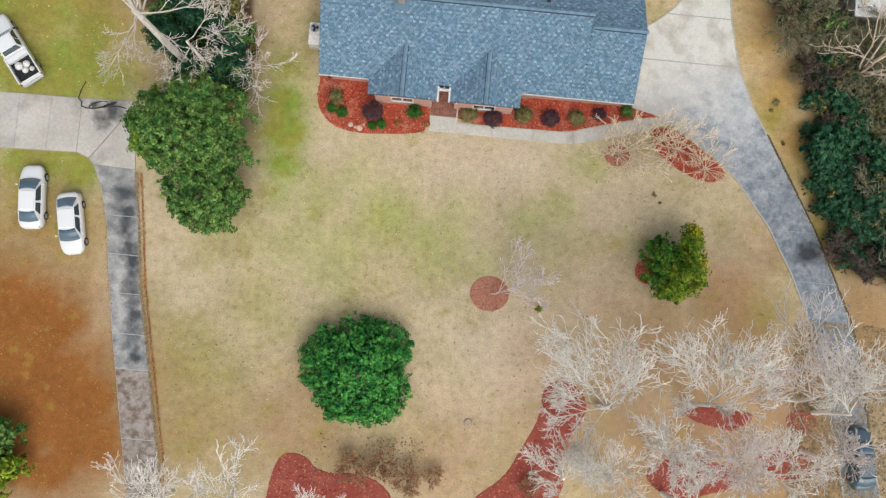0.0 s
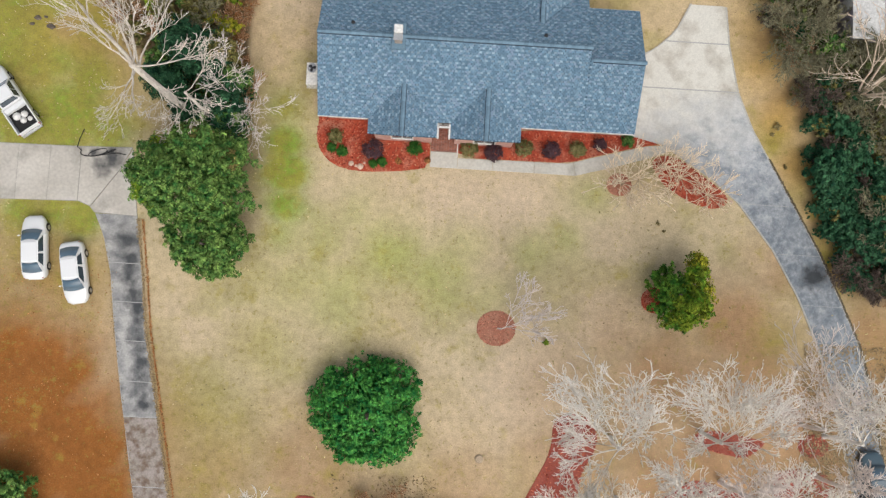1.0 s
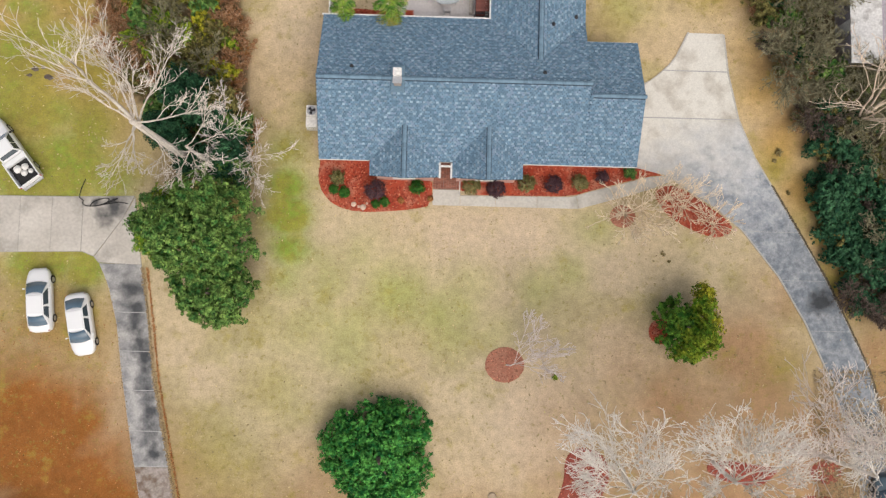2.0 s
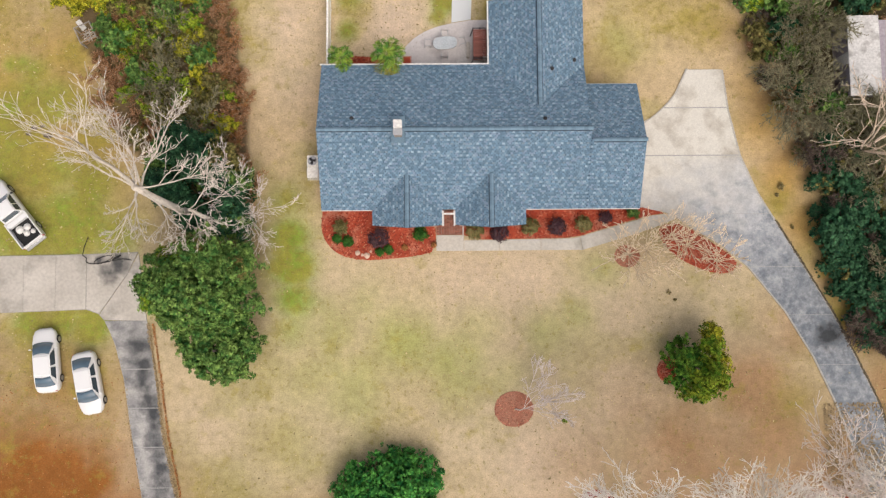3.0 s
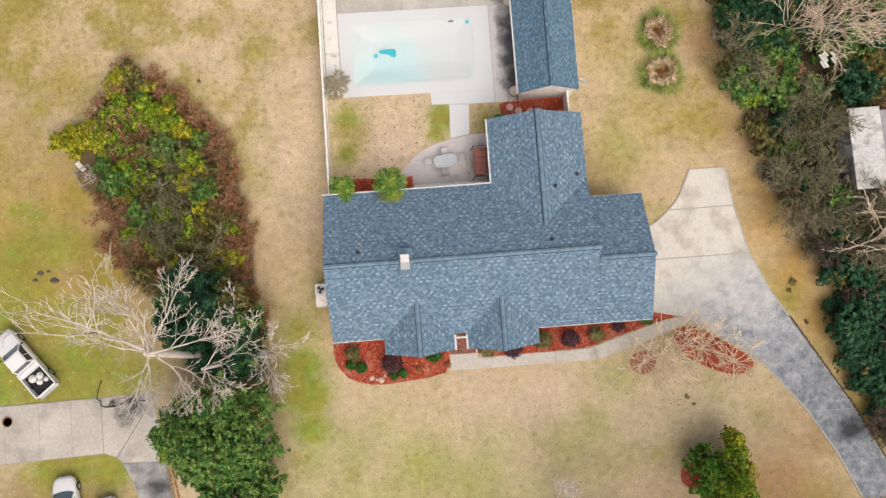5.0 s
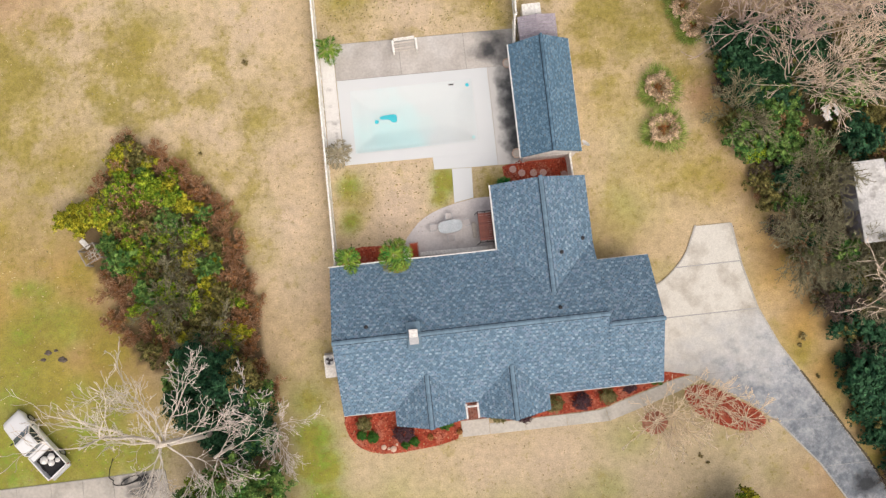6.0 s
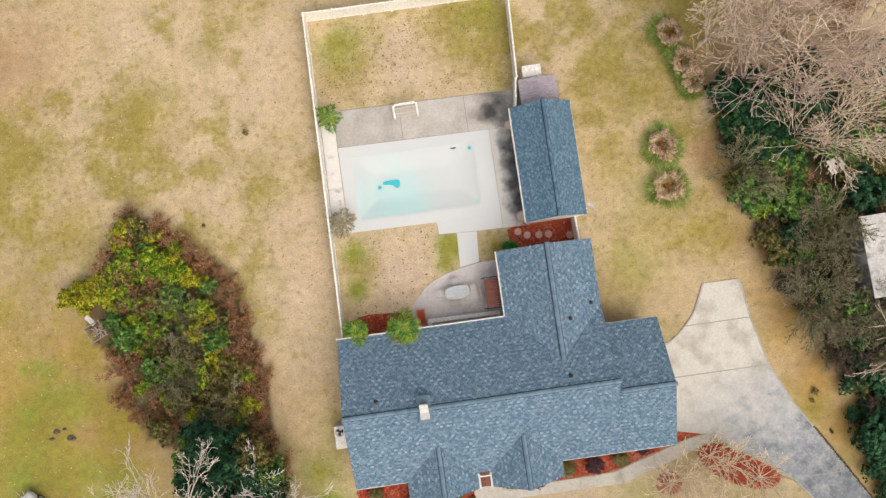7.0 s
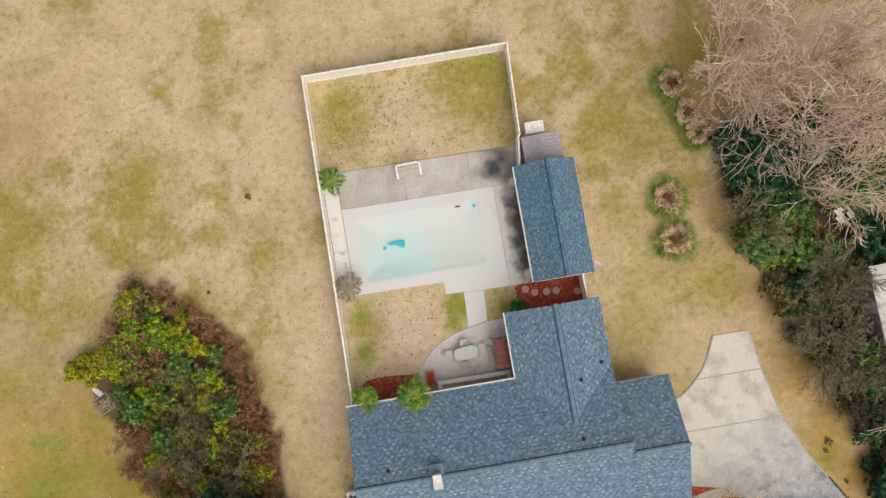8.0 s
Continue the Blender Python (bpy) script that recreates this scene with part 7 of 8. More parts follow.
# big bare tree on the west side: a rising leader and fans over the evergreens
bare_tree(np.random.default_rng(5), -17.4, 15.9, 18, 10.6, 10, 0.27, M_BARKDULL, "large pale-barked leafless tree with a long reaching limb", lean=(-1.2, 0.9), wild=0.42, thin=0.014, kids=(7, 5, 3), leader=True,
          heads=((-3.2, 2.7, 8.6), (0.6, 6.4, 1.4), (1.5, 5.4, 1.8), (-0.8, 5.0, 1.0), (2.6, 2.4, 3.2), (4.9, 1.3, 0.6), (3.4, -2.6, 1.2), (-1.3, -3.2, -1.4), (-0.2, -3.4, 0.4), (-1.2, 1.8, 4.0)))
bare_tree(np.random.default_rng(8), -15.5, 15.5, 14, 9.6, 5, 0.13, M_BARKDULL, "pale leafless tree spreading low over the dark evergreens", wild=0.4, thin=0.013, kids=(6, 4, 2),
          heads=((2.8, -1.2, 1.4), (3.6, 0.6, 1.8), (2.2, 1.8, 1.4), (1.6, -2.6, 0.4), (-0.4, -2.6, 0.8)))
bare_tree(np.random.default_rng(6), -13.8, 15.8, 6, 1.2, 6, 0.07, M_BARKPINK, "small grey leafless tree at the thicket's edge", 0.9, kids=(6, 5, 4))

# bare trees of the front grove: tall stems, the crowns reaching north over the open lawn
GROVE = ((15.0, -6.4, 12.8, (-2.6, 1.7), ((-3.0, 3.6, 4.2), (-2.3, 4.4, 4.4), (-1.5, 4.6, 4.6), (-0.5, 4.4, 4.2), (0.2, 3.2, 3.6), (-3.2, 2.4, -0.2), (-3.3, 0.6, -0.2), (-3.3, -1.0, 0.2), (-1.9, -2.3, 0.4))),
         (21.8, -5.6, 12.6, (-3.4, 1.5), ((-2.4, 4.0, 4.6), (-1.8, 3.4, 4.8), (-1.3, 4.2, 5.0), (-0.2, 3.6, 4.8), (0.6, 3.0, 4.6), (3.2, 1.5, 1.4), (-2.6, 0.0, 1.4), (1.2, 0.1, 1.8))),
         (29.4, -4.6, 9.8, (-3.4, 1.2), ((-4.6, 3.2, 4.2), (-3.9, 4.6, 4.4), (-3.0, 3.9, 4.4), (-2.4, 3.2, 4.0))),
         (31.2, -5.4, 9.8, (-2.8, 1.2), ((-2.9, 4.6, 3.6), (-3.2, 2.4, 3.6), (-1.4, 2.4, 3.6), (-0.8, 3.6, 3.4))),
         (18.9, -8.8, 13.4, (-3.0, 2.0), ((-2.2, 1.3, 3.6), (-1.2, 1.7, 3.8), (-0.3, 0.8, 4.0), (-1.5, 0.1, 3.8), (0.8, 0.2, 3.2), (-1.0, -1.0, 3.0))),
         (23.4, -9.2, 11.8, (-3.0, 1.9), ((-2.8, 2.0, 4.4), (-1.1, 2.0, 4.4), (-0.6, 0.9, 4.4), (1.1, 1.5, 3.2), (-1.8, -0.4, 3.6), (0.5, -1.3, 3.4))),
         (15.6, -10.8, 11.8, (-2.4, 2.1), ((-2.0, 1.6, 3.0), (-2.4, 0.6, 3.0), (-1.2, 2.2, 3.2), (0.2, 1.5, 3.0), (0.9, -0.6, 3.0))),
         (26.4, -9.8, 9.5, (-2.4, 1.4), ((-2.2, 1.8, 4.0), (-0.9, 2.4, 4.0), (0.6, 1.6, 3.6), (1.2, 0.2, 3.4), (-1.3, -0.5, 3.6))),
         (34.2, -3.6, 9.0, (-2.2, 1.2), ((-2.4, 3.4, 3.2), (-1.0, 3.8, 3.4), (0.4, 3.0, 3.2), (-2.6, 1.4, 2.6), (1.6, 1.6, 2.8))),
         (12.2, -11.4, 9.5, (-1.4, 1.6), ((-2.4, 1.4, 2.6), (-1.4, 2.4, 2.8), (0.4, 2.4, 2.8), (1.8, 1.2, 2.6), (-1.8, -0.6, 2.4))),
         (20.2, -12.4, 10.0, (-1.6, 1.6), ((-2.2, 1.6, 3.0), (-0.6, 2.4, 3.0), (1.2, 2.0, 3.0), (2.2, 0.6, 2.6), (-1.6, -0.8, 2.6))),
         (30.6, -8.4, 8.0, (-2.0, 1.0), ((-1.8, 1.6, 3.4), (-0.4, 2.0, 3.6), (0.8, 1.0, 3.2), (-1.2, 0.2, 3.4))))
for _k, (_x, _y, _f, _l, _hd) in enumerate(GROVE):
    bare_tree(np.random.default_rng(40 + _k), _x, _y, 20, _f, len(_hd), 0.16, M_BARKPINK if _k % 3 == 2 else M_BARK, "tall pale leafless tree leaning over the red mulch", lean=_l, kids=(10, 7, 2), group="bare trees in the front grove", thin=0.0185, wild=0.3, heads=_hd)
for _k, (_x, _y, _f, _hd) in enumerate(((-16.2, -15.6, 8.0, ((-0.4, 2.6, 3.6), (1.2, 2.4, 3.8), (0.4, 3.2, 3.4), (-1.6, 1.4, 3.2), (2.2, 1.2, 3.0))), (-11.6, -15.0, 8.0, ((-0.8, 2.6, 3.8), (0.4, 3.4, 3.8), (1.4, 2.6, 3.6), (-2.2, 1.4, 3.2), (2.4, 1.2, 3.0))), (-6.0, -16.2, 6.0, ((0.4, 1.6, 2.4), (-1.2, 1.6, 2.4), (1.4, 1.2, 2.2))))):
    bare_tree(np.random.default_rng(60 + _k), _x, _y, 13, _f, len(_hd), 0.11, M_BARK, "pale leafless tree at the lawn's edge", lean=(1.4, 1.8), kids=(7, 5, 2), group="bare trees along the road side", thin=0.018, wild=0.3, heads=_hd)
# small tree in the ring bed and crape myrtles by the walk
bare_tree(np.random.default_rng(70), 6.1, 1.3, 5.0, 1.1, 6, 0.055, M_BARKPINK, "slender young leafless tree in a ring of red mulch", 0.9, (0.5, 0.2), kids=(7, 4, 2), thin=0.02, heads=((2.8, 1.4, 2.2), (1.2, 2.8, 2.6), (3.2, 1.8, 1.2), (1.8, 0.4, 1.0), (1.8, 2.4, 2.8), (3.4, 0.8, 0.9)))
for _k, (_x, _y, _s) in enumerate(((14.9, 12.9, 3.4), (16.2, 13.3, 3.0), (19.4, 13.6, 2.8), (21.6, 12.4, 2.4), (18.2, 14.4, 2.4))):
    bare_tree(np.random.default_rng(80 + _k), _x, _y, _s, 0.25, 11, 0.07, M_STRAW, "low many-stemmed leafless shrub with fine tan twigs", 1.7, kids=(4, 3, 1), name="crape_myrtle", thin=0.021, wild=0.2, group="crape myrtles by the walk")
# north-east bare trees: clumps of tall thin stems
for _k, (_x, _y, _h, _n, _sp, _l) in enumerate(((22.6, 45.9, 7.0, 9, 0.75, (0.1, 0.1)), (24.6, 42.0, 12, 9, 0.42, (0.2, 0.1)), (26.4, 44.4, 15, 8, 0.34, (0.2, 0.2)), (28.6, 40.6, 15, 7, 0.36, (0.3, 0)), (25.4, 48.8, 13, 9, 0.36, (0.1, 0.3)), (30.4, 46.4, 16, 8, 0.32, (0.2, 0.2)), (33.0, 42.4, 15, 9, 0.36, (0.3, 0)), (33.0, 20.3, 12, 7, 0.5, (-0.6, 0.3)), (27.8, 37.4, 9.0, 7, 0.7, (0, 0)), (30.2, 36.4, 7.5, 6, 0.7, (0, 0)), (31.6, 38.6, 9.0, 7, 0.7, (0, 0)))):
    bare_tree(np.random.default_rng(90 + _k), _x, _y, _h, 1.4, _n, 0.17 if _k < 8 else 0.1, M_BARKMAUVE if _k == 1 else M_BARKTAN, "clump of tall tan-twigged leafless stems at the edge of the wood", _sp * 0.9, _l, kids=(6, 4, 2), group="bare trees of the east wood", thin=0.02 if _k < 8 else 0.016, wild=0.22)

# ---- thickets: a few shrubs of each kind, then copies ----


def leafy_bush(seed, material, label, r=1.3, h=2.4, n=1700, size=0.17, group="thicket shrubs"):
    rng = np.random.default_rng(seed)
    blobs = [(rng.normal() * r * 0.35, rng.normal() * r * 0.35, h * (0.45 + 0.15 * rng.random()), r * (0.6 + 0.3 * rng.random()), r * (0.6 + 0.3 * rng.random()), h * 0.5) for _ in range(5)]
    s = thing("bush", 0, 0, -50, 0, label, "shrub", group)
    bars = [(0, 0, -0.05, 0.04, b[0], b[1], b[2], 0.015) for b in blobs]
    mesh_ob("stem", *sticks(bars, 5), M_BARKDARK, s)
    mesh_ob("foliage", *leaf_cloud(rng, blobs + lumps(rng, blobs, 9, 0.5), n, size, 0.45, per=18), material, s)
    return s


def twiggy_bush(seed, material, label, r=1.2, h=1.9, kids=(7, 6, 4), n=12, group="thicket shrubs", haze=0, haze_mat=None):
    rng = np.random.default_rng(seed)
    s = thing("bare_shrub", 0, 0, -50, 0, label, "shrub", group)
    out = [[], [], [], []]
    for k in range(n):
        a = rng.random() * 6.28
        w = np.array((math.cos(a) * r / h, math.sin(a) * r / h, 0.9 + 0.3 * rng.random()))
        grow(rng, (0.15 * math.cos(a), 0.15 * math.sin(a), -0.05), w, h * (0.8 + 0.4 * rng.random()), 0.03, 0, out, 0.5, 0.05, kids, 0.02, 3)
    tagged(mesh_ob("twig_crown", *sticks(out[0] + out[1] + out[2] + out[3], 3), material, s), kind="stuff")
    if haze:
        mesh_ob("withered_leaves", *leaf_cloud(rng, [(0, 0, h * 0.5, r, r, h * 0.5)], haze, 0.075, 0.4), haze_mat, s)
    return s


PROTO = {
    "mid": [leafy_bush(201 + k, M_LEAF_MID, "fresh green leafy shrub in the thicket", 1.2, 2.4, 2400, 0.125) for k in range(3)],
    "mag": [leafy_bush(211 + k, M_LEAF_MAG, "dark olive-green evergreen shrub with broad leaves", 1.4, 2.8) for k in range(3)],
    "yel": [leafy_bush(221 + k, M_LEAF_YEL, "yellow-green leafy shrub in the thicket", 1.0, 2.0, 2300, 0.115) for k in range(2)],
    "olive": [leafy_bush(231 + k, M_LEAF_OLIVE, "dull olive half-bare shrub", 1.3, 2.2, 1500, 0.14) for k in range(2)],
    "blue": [leafy_bush(241 + k, M_LEAF_BLUE, "dense blue-green evergreen shrub in the wood", 1.6, 3.0, 2800, 0.15) for k in range(3)],
    "rust": [twiggy_bush(251 + k, M_TWIGBROWN, "rust-brown bramble with withered leaves", 1.1, 1.3, (6, 5, 3), 12, haze=260, haze_mat=M_LEAF_RUST) for k in range(3)],
    "brown": [twiggy_bush(271 + k, M_TWIGBROWN, "tangled brown leafless shrub", 1.3, 1.9, (6, 5, 4), 12, haze=90, haze_mat=M_LEAF_OLIVE) for k in range(2)],
    "dark": [twiggy_bush(281 + k, M_TWIGDARK, "dark purplish-brown leafless bramble", 1.4, 2.2, (6, 5, 4), 12, haze=200, haze_mat=M_LEAF_BLUE) for k in range(2)],
    "grey": [twiggy_bush(261 + k, M_TWIGGREY, "grey twiggy leafless shrub with few dry leaves", 1.7, 3.4, (6, 5, 3), 10, haze=420, haze_mat=M_LEAF_MOSS) for k in range(3)],
}
def fill(pts, spacing, seed, choose, lo=0.75, hi=1.2, avoid=(), tall=0.75):
    """Shrubs at uneven spacing inside an outline."""
    rng = np.random.default_rng(seed)
    p = np.array(pts)
    a, b = p.min(0), p.max(0)
    for gy in np.arange(a[1], b[1], spacing * 0.87):
        for gx in np.arange(a[0], b[0], spacing):
            x, y = gx + spacing * 0.45 * rng.normal(), gy + spacing * 0.35 * rng.normal()
            u, s, rz = rng.random(), lo + (hi - lo) * rng.random(), 360 * rng.random()
            pick = rng.integers(0, 6)
            if not inside(pts, np.array([x]), np.array([y]))[0] or any(x0 < x < x1 and y0 < y < y1 for x0, y0, x1, y1 in avoid):
                continue
            kind = choose(x, y, u)
            if kind:
                src = PROTO[kind][pick % len(PROTO[kind])]
                c = copy_thing(src, pose(x, y, 0, 0, 0, rz) @ Matrix.Diagonal((s, s, s * tall * (0.85 + 0.3 * u), 1)))


def thicket_kind(x, y, u):
    # brambles along the sunny east rim and the north tip, evergreens towards the middle
    east = float(np.interp(y, [17, 24, 31, 34.6, 37.5, 39], [-14.1, -14.3, -15.3, -17.3, -20.8, -23.4]))
    west = float(np.interp(y, [17, 20, 21.8, 24.4, 27, 32.2, 39], [-18.0, -20.8, -23.4, -24.9, -25.4, -27.5, -24]))
    if x > east - 1.4 - 0.5 * math.sin(1.9 * y) or y > 37.6:
        return "rust" if u < 0.8 else "brown"
    if y < 22.0 and u < 0.6:
        return "blue" if u < 0.4 else "mag"
    if x < west + (2.4 if y < 27.5 else 1.4) - 0.6 * math.sin(1.3 * y):
        return ("brown" if u < 0.5 else "rust" if u < 0.72 else "olive" if u < 0.8 else None) if y < 30.4 else ("yel" if u < 0.75 else "mid")
    return "yel" if u < 0.25 else "mid" if u < 0.49 else "olive" if u < 0.70 else "mag" if u < 0.80 else "grey" if u < 0.88 and x > west + 3 else "brown"


fill(THICKET, 1.08, 3, thicket_kind, 0.42, 0.85, avoid=((-27.6, 28.9, -25.0, 31.4),), tall=0.95)
for _x, _y, _s in ((-26.2, 32.7, 0.9), (-27.3, 32.6, 0.8), (-25.2, 32.4, 0.8), (-26.6, 33.5, 0.8), (-28.2, 33.0, 0.7), (-25.6, 33.6, 0.8), (-24.4, 33.0, 0.8), (-27.4, 33.7, 0.6), (-25.0, 31.6, 0.6)):
    copy_thing(PROTO["yel"][0], pose(_x, _y, 0, 0, 0, 70 * _x) @ Matrix.Diagonal((_s, _s, _s, 1)))


def wood_kind(x, y, u):
    if y > 41.5:
        return ("blue" if u < 0.55 else "olive" if u < 0.7 else None) if y < 43.6 and x > 25.5 else "brown" if u < 0.10 else None
    if y > 35.5:
        return "blue" if u < 0.5 else "mag" if u < 0.78 else "olive" if u < 0.9 else "brown"
    if y < 19.5:
        # evergreen clumps with dark bare brambles between them, olive scrub further in
        if x > 34.5 and u < 0.6:
            return "olive" if u < 0.3 else "grey" if u < 0.45 else "brown"
        evergreen = 15.6 < y < 18.6 or 9.6 < y < 12.6 or y < 5.6
        return ("blue" if u < 0.85 else "olive") if evergreen else ("dark" if u < 0.5 else "brown" if u < 0.57 else "blue" if u < 0.82 else "mag" if u < 0.92 else "grey")
    if y > 27 and x < 32.5:
        return "olive" if u < 0.34 else "mag" if u < 0.54 else "blue" if u < 0.72 else "grey" if u < 0.84 else "brown" if u < 0.92 else "mid"
    if x > 32.5:
        return "olive" if u < 0.42 else "grey" if u < 0.66 else "brown" if u < 0.84 else "mid" if u < 0.9 else None
    return "grey" if u < 0.26 else "olive" if u < 0.54 else "blue" if u < 0.66 else "brown" if u < 0.78 else "dark" if u < 0.92 else "mag"


fill(WOOD, 1.75, 4, wood_kind, 0.65, 1.1, avoid=((30.4, 23.8, 37.5, 31.6), (30.0, 34.2, 31.3, 35.4)))
fill(WOOD, 2.0, 24, lambda x, y, u: ("blue" if u < 0.55 else "dark" if u < 0.8 else None) if y < 21.5 and x < 36 else "blue" if 36.5 < y < 41.5 and x < 28 and u < 0.5 else None, 0.5, 0.95)
for _k, (_x, _y, _s) in enumerate(((23.6, 41.4, 0.8), (24.4, 40.2, 0.95), (25.6, 41.6, 0.9), (25.8, 38.6, 0.9), (27.3, 41.0, 1.0), (28.3, 39.8, 0.9), (27.2, 37.4, 0.9), (24.9, 38.2, 0.8), (24.6, 36.6, 0.7), (26.4, 39.8, 1.0))):
    copy_thing(PROTO["blue"][_k % 3], pose(_x, _y, 0, 0, 0, 77 * _k) @ Matrix.Diagonal((_s, _s, _s * 0.8, 1)))
# low growth along the rim of the wood
RIM = [(22.5, 41.4), (23.2, 36.0), (24.0, 32.0), (25.3, 27.2), (27.6, 23.2), (28.6, 19.4), (29.2, 14.6), (30.6, 10.4), (31.8, 7.4), (33.6, 5.0), (35.2, 5.4), (33.0, 8.2), (31.6, 11.2), (30.6, 15.0), (30.0, 20.0), (28.8, 24.0), (26.6, 27.8), (25.3, 32.0), (25.0, 36.0), (23.8, 41.6)]
fill(RIM, 0.74, 34, lambda x, y, u: ("dark" if u < 0.3 else "blue" if u < 0.52 else "olive" if u < 0.66 else "brown" if u < 0.72 else None) if y < 19.5 or y > 36 else ("olive" if u < 0.28 else "mag" if u < 0.42 else "dark" if u < 0.6 else "grey" if u < 0.68 else "brown" if u < 0.76 else None), 0.26, 0.55)
fill(WOOD, 2.6, 14, lambda x, y, u: "grey" if u < (0.55 if 18 < y < 27 else 0.25 if 27 <= y < 36 else 0.12) and y < 40 else None, 0.7, 1.1, avoid=((31.0, 24.4, 37.5, 31.0), (30.0, 34.2, 31.3, 35.4)))
for _x, _y in ((-28.6, -12.2), (-27.9, -14.0), (-29.4, -13.4), (-28.9, -15.2), (-30.4, -11.8)):
    copy_thing(PROTO["mag" if _y > -13 else "mid"][0], pose(_x, _y, 0, 0, 0, 30 * _x))
for _x, _y, _s in ((10.2, -12.6, 0.5), (3.0, -12.5, 0.45), (-3.2, -12.4, 0.7), (-1.0, -12.0, 0.7), (1.0, -13.0, 0.7)):
    copy_thing(PROTO["brown"][1], pose(_x, _y, 0, 0, 0, 50 * _x) @ Matrix.Diagonal((_s, _s, _s, 1)))
for _k in PROTO.values():
    for _o in _k:
        for _c in list(_o.children_recursive) + [_o]:
            bpy.data.objects.remove(_c)

# ---- ornamental grass rings east of the yard ----
for _k, (_x, _y, _r, _n) in enumerate(((20.25, 47.0, 1.5, 4), (21.1, 44.6, 1.4, 5), (21.55, 42.9, 1.2, 5), (18.35, 38.3, 1.5, 4), (18.3, 35.0, 1.6, 4))):
    rng = np.random.default_rng(300 + _k)
    gb = thing("grass_clump", _x, _y, 0, 0, "ring of green strap-leaved grass round dry brown blooms", "ornamental grass", "ornamental grass beds")
    n = 700
    a = rng.random(n) * 6.28
    if _k < 3:
        a = 1.6 + rng.random(n) * 3.6
    rr = _r * (0.6 + 0.42 * rng.random(n)) * (1 + 0.12 * np.sin(3 * a + _k))
    d = np.stack([np.cos(a + 0.35 * rng.normal(size=n)), np.sin(a + 0.35 * rng.normal(size=n)), 0.25 + 0.3 * rng.random(n)], -1)
    ln = (0.36 + 0.38 * rng.random(n))[:, None]
    c = np.stack([rr * np.cos(a), rr * np.sin(a), 0.12 + 0.12 * rng.random(n)], -1)
    mesh_ob("strap_leaves", *quads(c, unit(np.cross(d, (0, 0, 1.0))) * 0.02, unit(d) * ln), M_STRAP, gb)
    bl = [(_r * (0.44 + 0.24 * rng.random()) * math.cos(q), _r * (0.44 + 0.24 * rng.random()) * math.sin(q), 0.5, 0.42, 0.42, 0.2) for q in np.linspace(0, 5.7, 10)]
    mesh_ob("dry_bloom", *leaf_cloud(rng, bl, 3400, 0.06, 0.5, per=10), M_DRYBLOOM, gb)
    tagged(mesh_ob("withered_heart", *leaf_cloud(rng, [(0, 0, 0.15, _r * 0.42, _r * 0.42, 0.18)], 420, 0.07, 0.4), M_LEAF_RUST, gb), kind="stuff")
    mesh_ob("stems", *sticks([(0, 0, 0, 0.02, q[0], q[1], q[2], 0.01) for q in bl], 4), M_TWIGBROWN, gb)

# ---- other things ----
cart = thing("wooden_crate", -26.3, 30.05, 0, 25, "weathered grey wooden crate full of dry sticks at the thicket's edge", "crate")
for _x in (-0.62, 0.62):
    for _y in (-0.62, 0.62):
        part("post", box(_x - 0.05, _y - 0.05, -0.05, _x + 0.05, _y + 0.05, 1.1, 0.01), M_GREYWOOD, cart)
    part("rail", box(_x - 0.04, -0.68, 1.1, _x + 0.04, 0.68, 1.17, 0.01), M_GREYWOOD, cart)
    part("rail", box(-0.56, _x - 0.04, 1.1, 0.56, _x + 0.04, 1.165, 0.01), M_GREYWOOD, cart)
for _k in range(6):
    part("slat", box(-0.55, -0.5 + _k * 0.19, 0.3, 0.55, -0.46 + _k * 0.19, 0.34), M_TWIGBROWN, cart)
for _k in range(9):
    _a = 2.4 * _k
    part("stick", tube([(0.5 * math.cos(_a), 0.5 * math.sin(_a), 0.36), (0.15 * math.cos(_a + 2), 0.15 * math.sin(_a + 2), 0.6), (-0.45 * math.cos(_a + 0.5), -0.45 * math.sin(_a + 0.5), 0.95)], [0.03, 0.025, 0.015], 5), M_BARKDULL, cart)
board = thing("white_board", -27.1, 31.0, 0, 130, "white plastic lid lying on the grass", "plastic lid")
part("panel", box(-0.45, -0.2, 0, 0.45, 0.2, 0.08, 0.03), M_WHITE, board)
hose = thing("garden_hose", 0, 0, 0.06, 0, "dark garden hose lying in loose loops on the concrete", "hose")
_pts = [(-26.2, 14.6, 0.0), (-26.5, 13.8, 0.0), (-26.6, 13.2, 0.02)] + [(-25.8 + 0.85 * math.cos(a) + 0.1 * a, 12.85 + 0.32 * math.sin(a * 1.1), 0.02 + 0.004 * a) for a in np.linspace(2.6, 15, 40)] + [(-23.6, 12.9, 0.02), (-22.9, 12.8, 0.02)]
part("tube", tube(_pts, 0.035, 5), M_RUBBER, hose)
tray = thing("brown_tray", -33.35, 12.0, 0.05, 10, "weathered brown tray lying on the concrete slab", "tray")
part("rim", lathe([(0.38, 0), (0.42, 0.1), (0.36, 0.1), (0.32, 0.03)], 8), M_TWIGBROWN, tray)
part("base", lathe([(0.33, 0.0), (0.33, 0.03)], 8), M_BARKDARK, tray)


